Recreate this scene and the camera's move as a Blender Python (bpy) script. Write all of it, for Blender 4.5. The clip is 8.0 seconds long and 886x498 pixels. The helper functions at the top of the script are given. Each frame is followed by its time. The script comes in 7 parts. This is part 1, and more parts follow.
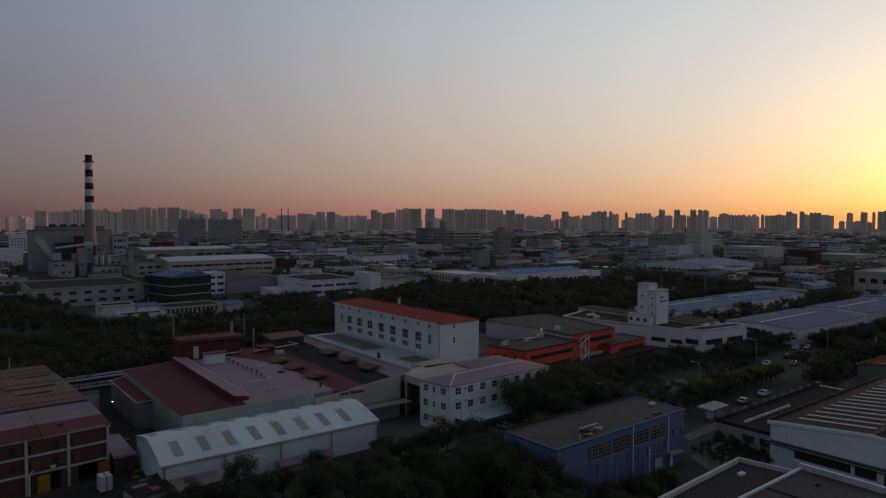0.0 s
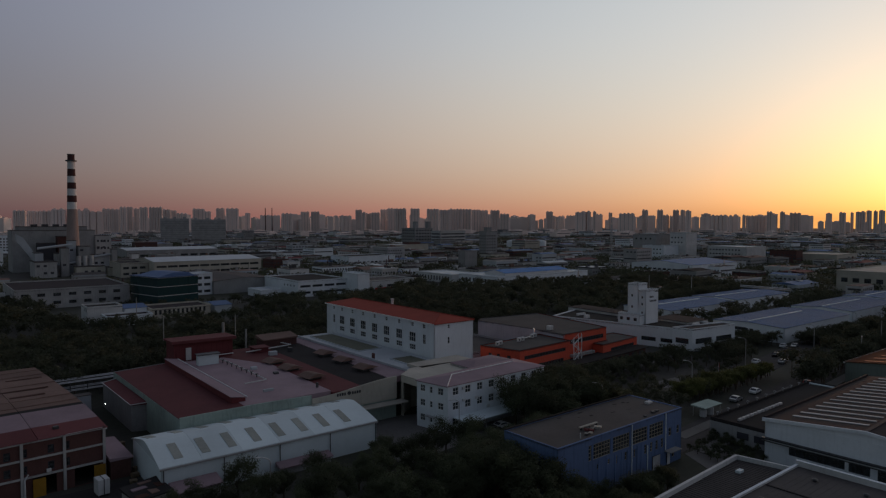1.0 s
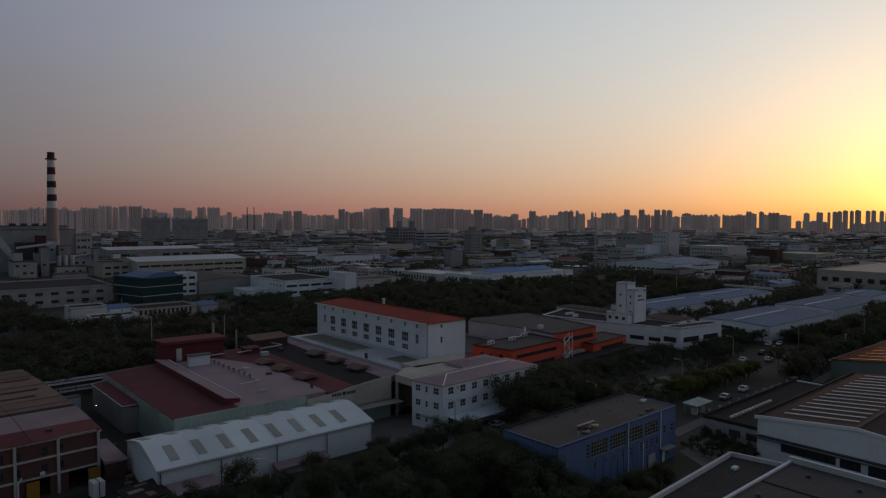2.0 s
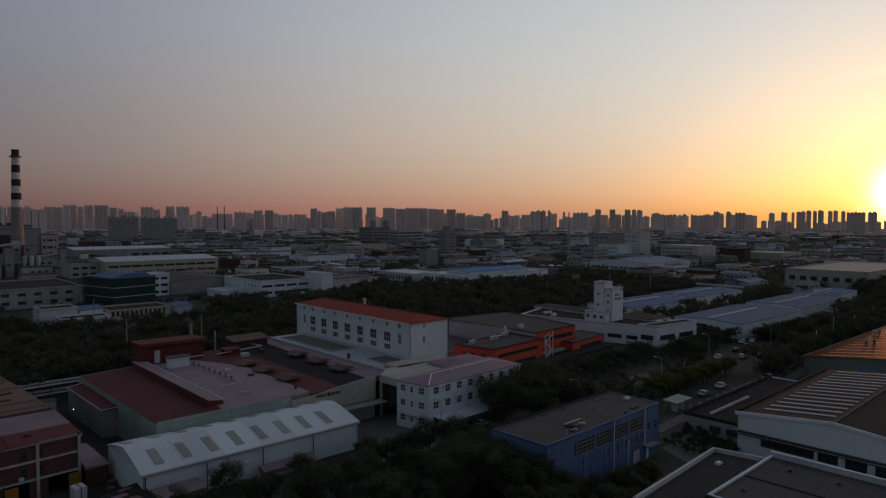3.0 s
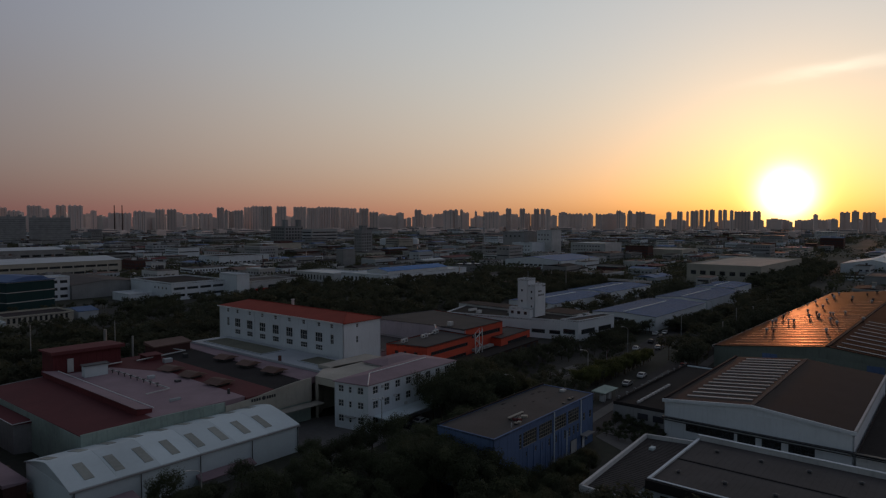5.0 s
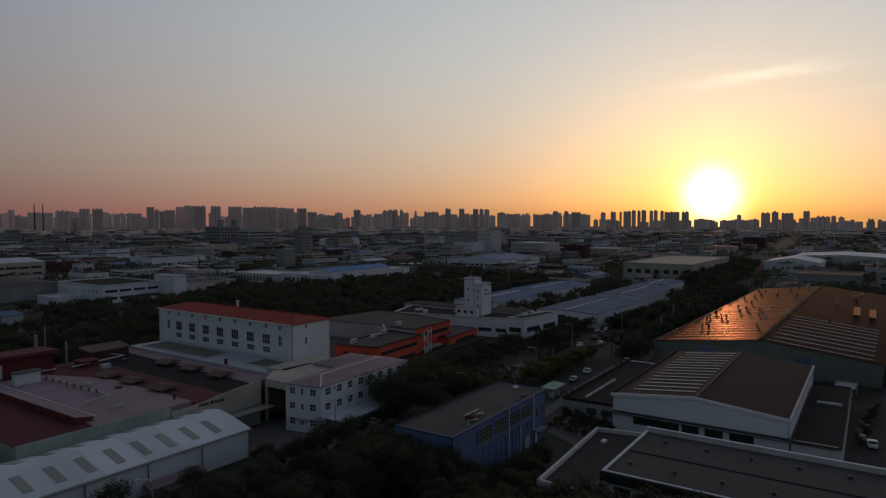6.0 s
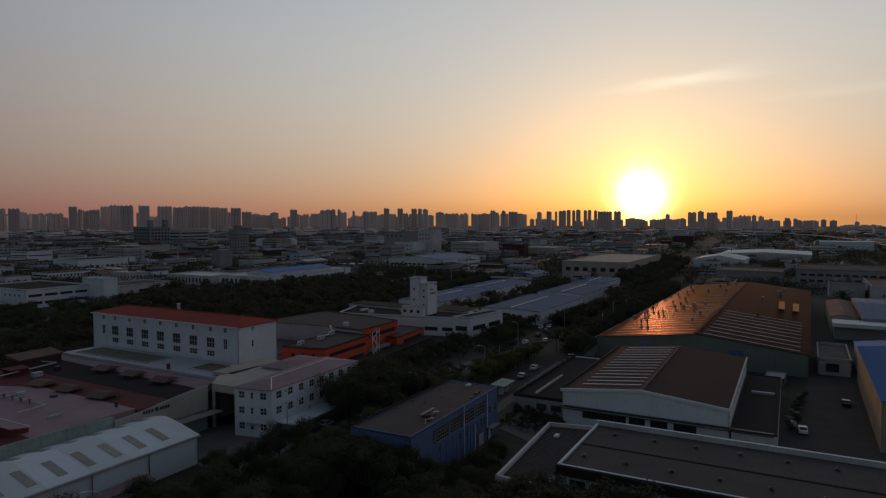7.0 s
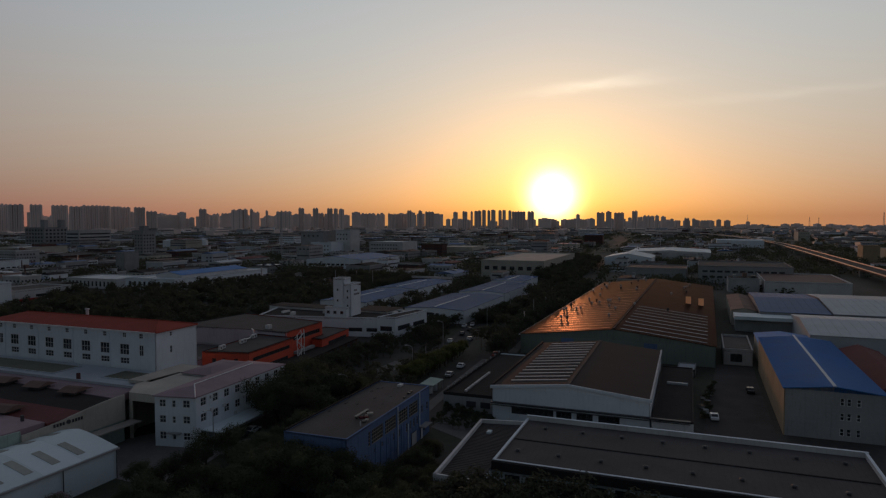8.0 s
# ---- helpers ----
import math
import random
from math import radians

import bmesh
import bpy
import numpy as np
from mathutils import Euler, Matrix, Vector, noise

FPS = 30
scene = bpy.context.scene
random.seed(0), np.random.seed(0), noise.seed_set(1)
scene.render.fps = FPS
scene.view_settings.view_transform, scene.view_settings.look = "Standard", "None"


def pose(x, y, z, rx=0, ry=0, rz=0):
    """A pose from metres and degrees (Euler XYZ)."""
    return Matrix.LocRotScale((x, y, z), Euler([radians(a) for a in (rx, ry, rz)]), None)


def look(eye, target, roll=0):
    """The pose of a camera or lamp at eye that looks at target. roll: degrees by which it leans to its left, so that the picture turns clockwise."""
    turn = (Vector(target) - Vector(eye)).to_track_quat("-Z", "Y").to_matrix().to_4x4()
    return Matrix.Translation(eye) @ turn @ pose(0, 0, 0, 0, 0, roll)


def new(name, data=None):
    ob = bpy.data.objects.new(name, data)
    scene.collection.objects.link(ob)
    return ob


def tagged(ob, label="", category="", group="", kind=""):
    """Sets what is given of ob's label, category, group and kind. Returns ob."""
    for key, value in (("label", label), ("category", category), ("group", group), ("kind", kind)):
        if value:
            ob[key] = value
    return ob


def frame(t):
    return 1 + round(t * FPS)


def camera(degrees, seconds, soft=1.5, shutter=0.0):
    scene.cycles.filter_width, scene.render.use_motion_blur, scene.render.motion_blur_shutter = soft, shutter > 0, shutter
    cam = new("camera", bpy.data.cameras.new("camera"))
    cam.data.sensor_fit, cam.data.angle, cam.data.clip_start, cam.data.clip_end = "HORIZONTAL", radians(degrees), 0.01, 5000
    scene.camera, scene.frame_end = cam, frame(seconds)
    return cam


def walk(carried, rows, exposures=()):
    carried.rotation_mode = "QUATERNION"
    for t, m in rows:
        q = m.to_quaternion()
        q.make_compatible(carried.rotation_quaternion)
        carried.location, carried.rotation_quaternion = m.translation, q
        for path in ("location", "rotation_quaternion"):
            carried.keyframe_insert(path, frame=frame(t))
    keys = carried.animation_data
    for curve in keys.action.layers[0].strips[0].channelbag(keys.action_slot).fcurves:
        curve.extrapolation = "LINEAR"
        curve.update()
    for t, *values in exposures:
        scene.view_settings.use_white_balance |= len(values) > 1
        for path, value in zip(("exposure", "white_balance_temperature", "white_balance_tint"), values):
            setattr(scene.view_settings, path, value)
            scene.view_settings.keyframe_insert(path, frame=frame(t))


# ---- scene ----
cam = camera(68.9, 8.0, soft=1.25)
PATH = [
    (0, (6.455, -4.897, 46.75), (7.588, -3.252, 46.666), 0),
    (0.5, (5.236, -4.13, 46.775), (6.389, -2.497, 46.691), 0),
    (1, (4.0, -3.363, 46.802), (5.173, -1.746, 46.718), 0),
    (1.5, (2.799, -2.61, 46.853), (3.993, -1.008, 46.768), 0),
    (3, (-0.64, -0.09, 46.951), (0.643, 1.442, 46.864), 0.1),
    (3.5, (-1.734, 0.831, 46.949), (-0.402, 2.321, 46.861), 0),
    (4, (-2.848, 1.738, 46.908), (-1.472, 3.186, 46.82), 0),
    (4.5, (-3.963, 2.72, 46.856), (-2.54, 4.122, 46.767), 0),
    (6, (-7.079, 6.144, 46.574), (-5.48, 7.342, 46.485), 0),
    (6.5, (-8.086, 7.363, 46.542), (-6.432, 8.485, 46.453), 0),
    (7, (-9.063, 8.628, 46.543), (-7.357, 9.667, 46.453), -0.1),
    (7.5, (-9.891, 9.968, 46.554), (-8.122, 10.897, 46.463), -0.1),
    (8, (-10.646, 11.45, 46.555), (-8.819, 12.26, 46.464), -0.1),
]
walk(cam, [(t, look(e, g, r)) for t, e, g, r in PATH],
     exposures=((0, 0.0), (1.5, -0.03), (3.5, -0.12), (5.0, -0.22), (6.5, -0.3), (8, -0.36)))

# ---- world and sun ----
SUN_AZ, SUN_EL = radians(14.3), radians(2.1)
sun_dir = Vector((math.cos(SUN_EL) * math.cos(SUN_AZ), math.cos(SUN_EL) * math.sin(SUN_AZ), math.sin(SUN_EL)))


def link(tree, a, b):
    tree.links.new(a, b)


def nd(tree, kind, **values):
    n = tree.nodes.new(kind)
    for key, value in values.items():
        setattr(n, key, value)
    return n


def mathn(tree, op, a, b=None, clamp=False):
    n = nd(tree, "ShaderNodeMath", operation=op, use_clamp=clamp)
    for i, v in enumerate((a, b)):
        if v is None:
            continue
        if isinstance(v, (int, float)):
            n.inputs[i].default_value = v
        else:
            link(tree, v, n.inputs[i])
    return n.outputs[0]


world = bpy.data.worlds.new("dusk_sky")
scene.world = world
world.use_nodes = True
wt = world.node_tree
wt.nodes.clear()
w_out = nd(wt, "ShaderNodeOutputWorld")
w_bg = nd(wt, "ShaderNodeBackground")
w_co = nd(wt, "ShaderNodeTexCoord")
w_sep = nd(wt, "ShaderNodeSeparateXYZ")
link(wt, w_co.outputs["Generated"], w_sep.inputs[0])
# below the horizon the haze of the horizon goes on
w_z = mathn(wt, "MAXIMUM", w_sep.outputs[2], 0.004)
w_com = nd(wt, "ShaderNodeCombineXYZ")
link(wt, w_sep.outputs[0], w_com.inputs[0])
link(wt, w_sep.outputs[1], w_com.inputs[1])
link(wt, w_z, w_com.inputs[2])
w_nor = nd(wt, "ShaderNodeVectorMath", operation="NORMALIZE")
link(wt, w_com.outputs[0], w_nor.inputs[0])
sky = nd(wt, "ShaderNodeTexSky", sky_type="NISHITA", sun_disc=False, sun_elevation=SUN_EL,
         sun_rotation=radians(90) - SUN_AZ, altitude=50, air_density=1.0, dust_density=2.2, ozone_density=1.4)
link(wt, w_nor.outputs[0], sky.inputs[0])
# the sun's own disc and aureole
w_dot = nd(wt, "ShaderNodeVectorMath", operation="DOT_PRODUCT")
link(wt, w_co.outputs["Generated"], w_dot.inputs[0])
w_dot.inputs[1].default_value = sun_dir
w_ang = mathn(wt, "ARCCOSINE", mathn(wt, "MINIMUM", w_dot.outputs["Value"], 1.0))


def glow(width, power, colour):
    """A round glow about the sun that falls off with the angle."""
    f = mathn(wt, "POWER", mathn(wt, "DIVIDE", w_ang, width), power)
    f = mathn(wt, "EXPONENT", mathn(wt, "MULTIPLY", f, -1.0))
    m = nd(wt, "ShaderNodeVectorMath", operation="SCALE")
    m.inputs[0].default_value = colour
    link(wt, f, m.inputs["Scale"])
    return m.outputs[0]


def vadd(a, b):
    n = nd(wt, "ShaderNodeVectorMath", operation="ADD")
    link(wt, a, n.inputs[0])
    link(wt, b, n.inputs[1])
    return n.outputs[0]


SKY_STRENGTH = 0.05
w_sky = nd(wt, "ShaderNodeVectorMath", operation="SCALE")
link(wt, sky.outputs[0], w_sky.inputs[0])
w_sky.inputs["Scale"].default_value = SKY_STRENGTH


def scaled(colour, f):
    m = nd(wt, "ShaderNodeVectorMath", operation="SCALE")
    m.inputs[0].default_value = colour
    link(wt, f, m.inputs["Scale"])
    return m.outputs[0]


def falloff(x, width, power):
    return mathn(wt, "EXPONENT", mathn(wt, "MULTIPLY", mathn(wt, "POWER", mathn(wt, "DIVIDE", x, width), power), -1.0))


# dusty dusk air: a rosy band on the horizon, a cream layer over it, grey blue above, all brighter towards the sun
w_el = mathn(wt, "ARCSINE", mathn(wt, "MINIMUM", w_z, 1.0))
w_high = mathn(wt, "SUBTRACT", 1.0, falloff(w_el, radians(9), 1.0))
w_rose = falloff(w_el, radians(3.6), 1.0)
w_peach = falloff(w_el, radians(8), 1.6)
w_cream = falloff(mathn(wt, "ABSOLUTE", mathn(wt, "SUBTRACT", w_el, radians(8))), radians(6.5), 2.0)
w_up = mathn(wt, "MULTIPLY", w_high, falloff(w_el, radians(40), 2.0))
total = vadd(w_sky.outputs[0], scaled((0.024, 0.03, 0.042), w_high))
for colour, layer, width, power in (((0.034, 0.027, 0.034), w_rose, None, 0), ((0.055, 0.0, 0.01), w_rose, radians(58), 3.0),
                                    ((0.085, 0.045, 0.025), w_peach, radians(66), 3.0),
                                    ((0.055, 0.0, 0.0), w_cream, radians(90), 2.5), ((0.11, 0.04, 0.0), w_cream, radians(58), 3.0),
                                    ((0.055, 0.075, 0.075), w_up, None, 0), ((0.195, 0.185, 0.34), w_up, radians(90), 2.5), ((0.325, 0.425, 0.23), w_up, radians(58), 3.0)):
    total = vadd(total, scaled(colour, layer if width is None else mathn(wt, "MULTIPLY", layer, falloff(w_ang, width, power))))
# finer shades of the dusk: a glowing rosy horizon, thinner haze away from the sun
w_low = falloff(w_el, radians(4), 1.0)
w_mid = falloff(mathn(wt, "ABSOLUTE", mathn(wt, "SUBTRACT", w_el, radians(9))), radians(6), 2.0)
w_tall = mathn(wt, "MULTIPLY", w_high, falloff(w_el, radians(40), 2.0))
for layer, colours in ((w_low, ((0.02, 0.006, 0.004), (0.06, 0.045, 0.0), (0.13, 0.04, 0.03))),
                       (w_mid, ((-0.075, -0.042, -0.06), (-0.075, 0.034, 0.066), (0.03, 0.006, -0.012))),
                       (w_tall, ((0.016, -0.006, 0.005), (-0.014, 0.033, 0.09), (0.085, 0.028, 0.045)))):
    for colour, width, power in zip(colours, (radians(100), radians(32), radians(58)), (4.0, 2.0, 3.0)):
        total = vadd(total, scaled(colour, mathn(wt, "MULTIPLY", layer, falloff(w_ang, width, power))))
w_near = falloff(w_ang, radians(30), 2.0)
w_far = mathn(wt, "MULTIPLY", mathn(wt, "SUBTRACT", 1.0, w_near), falloff(w_ang, radians(62), 4.0))
total = vadd(total, scaled((0.14, 0.05, 0.058), mathn(wt, "MULTIPLY", falloff(w_el, radians(1.9), 1.0), w_far)))
total = vadd(total, scaled((0.07, 0.085, 0.0), mathn(wt, "MULTIPLY", falloff(w_el, radians(4.5), 1.5), w_near)))
# grey-blue dusk overhead
total = vadd(total, scaled((0.036, 0.036, 0.048), mathn(wt, "SUBTRACT", 1.0, falloff(w_el, radians(42), 4.0))))
# the faint afterglow opposite the sun
w_away = mathn(wt, "SUBTRACT", 1.0, falloff(w_ang, radians(95), 3.0))
total = vadd(total, scaled((0.036, 0.035, 0.042), mathn(wt, "MULTIPLY", w_away, falloff(w_el, radians(24), 2.0))))
for width, power, colour in ((radians(1.7), 2.0, (5.0, 4.2, 2.6)), (radians(2.6), 1.2, (0.9, 0.66, 0.1)), (radians(9), 1.5, (0.05, 0.05, 0.0))):
    total = vadd(total, glow(width, power, colour))
# two thin cirrus streaks above the sun
w_side = nd(wt, "ShaderNodeVectorMath", operation="DOT_PRODUCT")
link(wt, w_co.outputs["Generated"], w_side.inputs[0])
w_side.inputs[1].default_value = (math.sin(SUN_AZ), -math.cos(SUN_AZ), 0)
w_map = nd(wt, "ShaderNodeMapping")
w_map.inputs["Scale"].default_value = (14.0, 14.0, 60.0)
link(wt, w_co.outputs["Generated"], w_map.inputs[0])
w_cn = nd(wt, "ShaderNodeTexNoise")
w_cn.inputs["Scale"].default_value, w_cn.inputs["Detail"].default_value = 1.0, 5
link(wt, w_map.outputs[0], w_cn.inputs["Vector"])
for side, height, rise, length, thick, light in ((0.045, 0.197, 0.11, 0.075, 0.0065, 0.19), (0.1, 0.197, 0.0, 0.07, 0.006, 0.1), (0.31, 0.168, 0.02, 0.14, 0.006, 0.06)):
    s_off = mathn(wt, "SUBTRACT", w_side.outputs["Value"], side)
    z_off = mathn(wt, "SUBTRACT", mathn(wt, "SUBTRACT", w_sep.outputs[2], height), mathn(wt, "MULTIPLY", s_off, rise))
    z_off = mathn(wt, "ADD", z_off, mathn(wt, "MULTIPLY", mathn(wt, "SUBTRACT", w_cn.outputs[0], 0.5), 0.016))
    k = mathn(wt, "MULTIPLY", falloff(mathn(wt, "ABSOLUTE", z_off), thick, 2.0), falloff(mathn(wt, "ABSOLUTE", s_off), length, 2.0))
    k = mathn(wt, "MULTIPLY", k, mathn(wt, "GREATER_THAN", w_dot.outputs["Value"], 0.5))
    total = vadd(total, scaled((light, light * 0.9, light * 0.72), mathn(wt, "MULTIPLY", k, mathn(wt, "ADD", w_cn.outputs[0], 0.4))))
link(wt, total, w_bg.inputs[0])
w_bg.inputs[1].default_value = 1.0
link(wt, w_bg.outputs[0], w_out.inputs[0])

sun_data = bpy.data.lights.new("sun", "SUN")
sun_data.energy, sun_data.angle, sun_data.color = 0.32, radians(0.6), (1.0, 0.34, 0.12)
sun_ob = new("sun", sun_data)
sun_ob.matrix_world = look((0, 0, 100), Vector((0, 0, 100)) - sun_dir)


# ---- materials ----
def material(name, colour, rough=0.8, metal=0.0, scale=1.5, vary=0.25, stain=0.3, bump=0.15, spread=0.12, spec=0.22, streak=0.0, tint=None):
    """A procedural surface: grain, larger stains, rain streaks and a little change from object to object."""
    m = bpy.data.materials.new(name)
    m.use_nodes = True
    t = m.node_tree
    bsdf = t.nodes["Principled BSDF"]
    co = nd(t, "ShaderNodeTexCoord")
    fine = nd(t, "ShaderNodeTexNoise")
    fine.inputs["Scale"].default_value, fine.inputs["Detail"].default_value = scale, 6
    big = nd(t, "ShaderNodeTexNoise")
    big.inputs["Scale"].default_value, big.inputs["Detail"].default_value = scale * 0.09, 4
    link(t, co.outputs["Object"], fine.inputs["Vector"])
    link(t, co.outputs["Object"], big.inputs["Vector"])
    info = nd(t, "ShaderNodeObjectInfo")
    k = mathn(t, "ADD", mathn(t, "MULTIPLY", mathn(t, "SUBTRACT", fine.outputs[0], 0.5), vary * 2),
              mathn(t, "MULTIPLY", mathn(t, "SUBTRACT", big.outputs[0], 0.5), stain * 2))
    k = mathn(t, "ADD", k, mathn(t, "MULTIPLY", mathn(t, "SUBTRACT", info.outputs["Random"], 0.5), spread * 2))
    if streak:
        sm = nd(t, "ShaderNodeMapping")
        sm.inputs["Scale"].default_value = (1.3, 1.3, 0.12)
        sn = nd(t, "ShaderNodeTexNoise")
        sn.inputs["Scale"].default_value, sn.inputs["Detail"].default_value = 1.6, 5
        link(t, co.outputs["Object"], sm.inputs[0])
        link(t, sm.outputs[0], sn.inputs["Vector"])
        k = mathn(t, "SUBTRACT", k, mathn(t, "MULTIPLY", mathn(t, "MAXIMUM", mathn(t, "SUBTRACT", sn.outputs[0], 0.52), 0.0), streak * 4))
    k = mathn(t, "MAXIMUM", mathn(t, "ADD", k, 1.0), 0.15)
    col = nd(t, "ShaderNodeVectorMath", operation="SCALE")
    col.inputs[0].default_value = colour
    link(t, k, col.inputs["Scale"])
    link(t, col.outputs[0], bsdf.inputs["Base Color"])
    bsdf.inputs["Metallic"].default_value = metal
    bsdf.inputs["Specular IOR Level"].default_value = spec
    if tint:
        bsdf.inputs["Specular Tint"].default_value = (*tint, 1)
    r = mathn(t, "ADD", rough - 0.08, mathn(t, "MULTIPLY", big.outputs[0], 0.16), clamp=True)
    link(t, r, bsdf.inputs["Roughness"])
    if bump:
        bn = nd(t, "ShaderNodeBump")
        bn.inputs["Strength"].default_value, bn.inputs["Distance"].default_value = bump, 0.05
        link(t, fine.outputs[0], bn.inputs["Height"])
        link(t, bn.outputs[0], bsdf.inputs["Normal"])
    return m


def leaf_material(name, colour, **kw):
    """Foliage: a dull leaf surface that lets part of the light through."""
    m = material(name, colour, bump=0, **kw)
    t = m.node_tree
    bsdf, out = t.nodes["Principled BSDF"], t.nodes["Material Output"]
    thin, mix = nd(t, "ShaderNodeBsdfTranslucent"), nd(t, "ShaderNodeMixShader")
    link(t, bsdf.inputs["Base Color"].links[0].from_socket, thin.inputs["Color"])
    mix.inputs[0].default_value = 0.45
    link(t, bsdf.outputs[0], mix.inputs[1])
    link(t, thin.outputs[0], mix.inputs[2])
    link(t, mix.outputs[0], out.inputs[0])
    return m


def glass_material(name, colour, rough=0.04, clear=0.85):
    m = bpy.data.materials.new(name)
    m.use_nodes = True
    bsdf = m.node_tree.nodes["Principled BSDF"]
    bsdf.inputs["Base Color"].default_value = (*colour, 1)
    bsdf.inputs["Roughness"].default_value = rough
    bsdf.inputs["Transmission Weight"].default_value = clear
    bsdf.inputs["IOR"].default_value = 1.45
    return m


WHITE = material("white_render", (0.7, 0.74, 0.78), 0.85, vary=0.06, stain=0.16, bump=0.05, spread=0.03, streak=0.12)
OFFWHITE = material("weathered_white_paint", (0.58, 0.58, 0.58), 0.85, vary=0.1, stain=0.25, bump=0.08, streak=0.2)
DULLWHITE = material("dull_white_paint", (0.4, 0.395, 0.39), 0.85, vary=0.12, stain=0.35, bump=0.08, streak=0.3)
GREYWALL = material("grey_concrete_wall", (0.3, 0.3, 0.3), 0.9, vary=0.15, stain=0.3, streak=0.2)
CREAM = material("cream_render", (0.46, 0.43, 0.37), 0.85, vary=0.1, stain=0.25, streak=0.12)
TANWALL = material("ochre_panel_wall", (0.38, 0.28, 0.18), 0.75, vary=0.15, stain=0.3, streak=0.3)
BLUEWALL = material("blue_paint_wall", (0.115, 0.175, 0.32), 0.8, vary=0.1, stain=0.25, streak=0.3)
ORANGE = material("orange_red_paint", (0.55, 0.085, 0.05), 0.75, vary=0.1, stain=0.2, streak=0.2)
GREENWALL = material("grey_green_sheet_wall", (0.17, 0.2, 0.18), 0.7, vary=0.1, stain=0.2, streak=0.25)
BRICK = material("dark_red_brick", (0.1, 0.05, 0.045), 0.9, scale=4, vary=0.35, stain=0.3)
REDWALL = material("dark_red_paint", (0.15, 0.038, 0.042), 0.8, vary=0.1, stain=0.25, streak=0.3)
PALEMAUVE = material("pale_mauve_sheet_wall", (0.42, 0.39, 0.44), 0.8, vary=0.1, stain=0.3, streak=0.25)
PALEGREEN = material("faded_green_parapet", (0.34, 0.42, 0.38), 0.9, vary=0.15, stain=0.5, streak=0.25)

R_RED = material("red_brown_roof_sheet", (0.145, 0.05, 0.053), 0.75, vary=0.12, stain=0.3, spec=0.06)
R_TILE = material("red_roof_tiles", (0.34, 0.075, 0.055), 0.8, scale=3, vary=0.15, stain=0.25, spec=0.06)
R_MAUVE = material("mauve_roof_sheet", (0.29, 0.21, 0.235), 0.7, vary=0.1, stain=0.35, spec=0.06)
R_DARK = material("dark_bitumen_roof", (0.04, 0.036, 0.036), 0.92, vary=0.25, stain=0.4, spec=0.06)
R_GREY = material("grey_roof_sheet", (0.098, 0.088, 0.086), 0.8, vary=0.15, stain=0.35, spec=0.06)
R_BROWN = material("brown_grey_roof_sheet", (0.042, 0.034, 0.036), 0.8, vary=0.12, stain=0.4, spec=0.06)
R_WHITE = material("white_roof_sheet", (0.61, 0.69, 0.72), 0.6, vary=0.06, stain=0.15, bump=0.05)
R_PALE = material("pale_grey_roof_sheet", (0.42, 0.45, 0.48), 0.55, vary=0.1, stain=0.25)
R_BLUE = material("blue_roof_sheet", (0.02, 0.15, 0.43), 0.6, vary=0.08, stain=0.2)
R_DUSTBLUE = material("dusty_blue_roof_sheet", (0.075, 0.135, 0.27), 0.65, vary=0.1, stain=0.25)
# the red tint puts the sunset's colour into this roof's reflections
R_SHINY = material("aged_sunset_tinted_roof_sheet", (0.05, 0.034, 0.03), 0.42, metal=0.8, vary=0.3, stain=0.8, spec=0.02, tint=(0.15, 0.024, 0.014))
R_TAN = material("tan_roof_sheet", (0.2, 0.13, 0.11), 0.75, vary=0.15, stain=0.4, spec=0.06)
R_RUST = material("rusted_roof_strip", (0.075, 0.04, 0.034), 0.85, vary=0.3, stain=0.5, spec=0.05)
R_BEIGE = material("beige_concrete_roof", (0.42, 0.39, 0.34), 0.9, vary=0.15, stain=0.35)
MOSS = material("green_brown_mesh_roof", (0.16, 0.16, 0.12), 0.9, vary=0.3, stain=0.3)
SKYLIGHT = material("dull_plastic_skylight", (0.3, 0.31, 0.28), 0.5, vary=0.2, stain=0.3)
WHITESTRIP = material("white_skylight_strip", (0.6, 0.58, 0.57), 0.8, vary=0.1, stain=0.15)
# orange base and tint paint the sunset glint into the strips
GLOSSSTRIP = material("sunset_tinted_plastic_skylight", (0.5, 0.36, 0.3), 0.34, metal=0.4, vary=0.1, stain=0.2, bump=0.05, spec=0.3, tint=(1.0, 0.4, 0.22))
FRAME = material("white_window_frame", (0.7, 0.7, 0.7), 0.6, bump=0)
TANFRAME = material("tan_window_frame", (0.3, 0.27, 0.22), 0.7, bump=0)
DARKFRAME = material("dark_window_frame", (0.05, 0.05, 0.06), 0.5, bump=0)
METAL = material("galvanised_metal", (0.45, 0.45, 0.46), 0.5, metal=0.7)
DARKMETAL = material("dark_steel", (0.08, 0.08, 0.085), 0.55, metal=0.5)
YELLOW = material("yellow_paint", (0.28, 0.15, 0.02), 0.7)
CONC = material("concrete", (0.34, 0.33, 0.31), 0.9, vary=0.15, stain=0.3)
# skyline colours raised to a pale rose that stands in for distance haze
TOWERWALL = material("haze_paled_tower_facade", (0.8, 0.66, 0.61), 0.85, scale=0.2, vary=0.1, stain=0.15, spread=0.14, bump=0)
TOWERGLASS = material("haze_paled_window_bays", (0.5, 0.42, 0.4), 0.7, scale=0.2, vary=0.15, stain=0.2, bump=0)
STACK = material("chimney_concrete", (0.29, 0.23, 0.21), 0.9, vary=0.12, stain=0.2, streak=0.3)
STACKRED = material("chimney_red_band", (0.075, 0.035, 0.035), 0.85)
STACKWHITE = material("chimney_white_band", (0.68, 0.66, 0.64), 0.85)
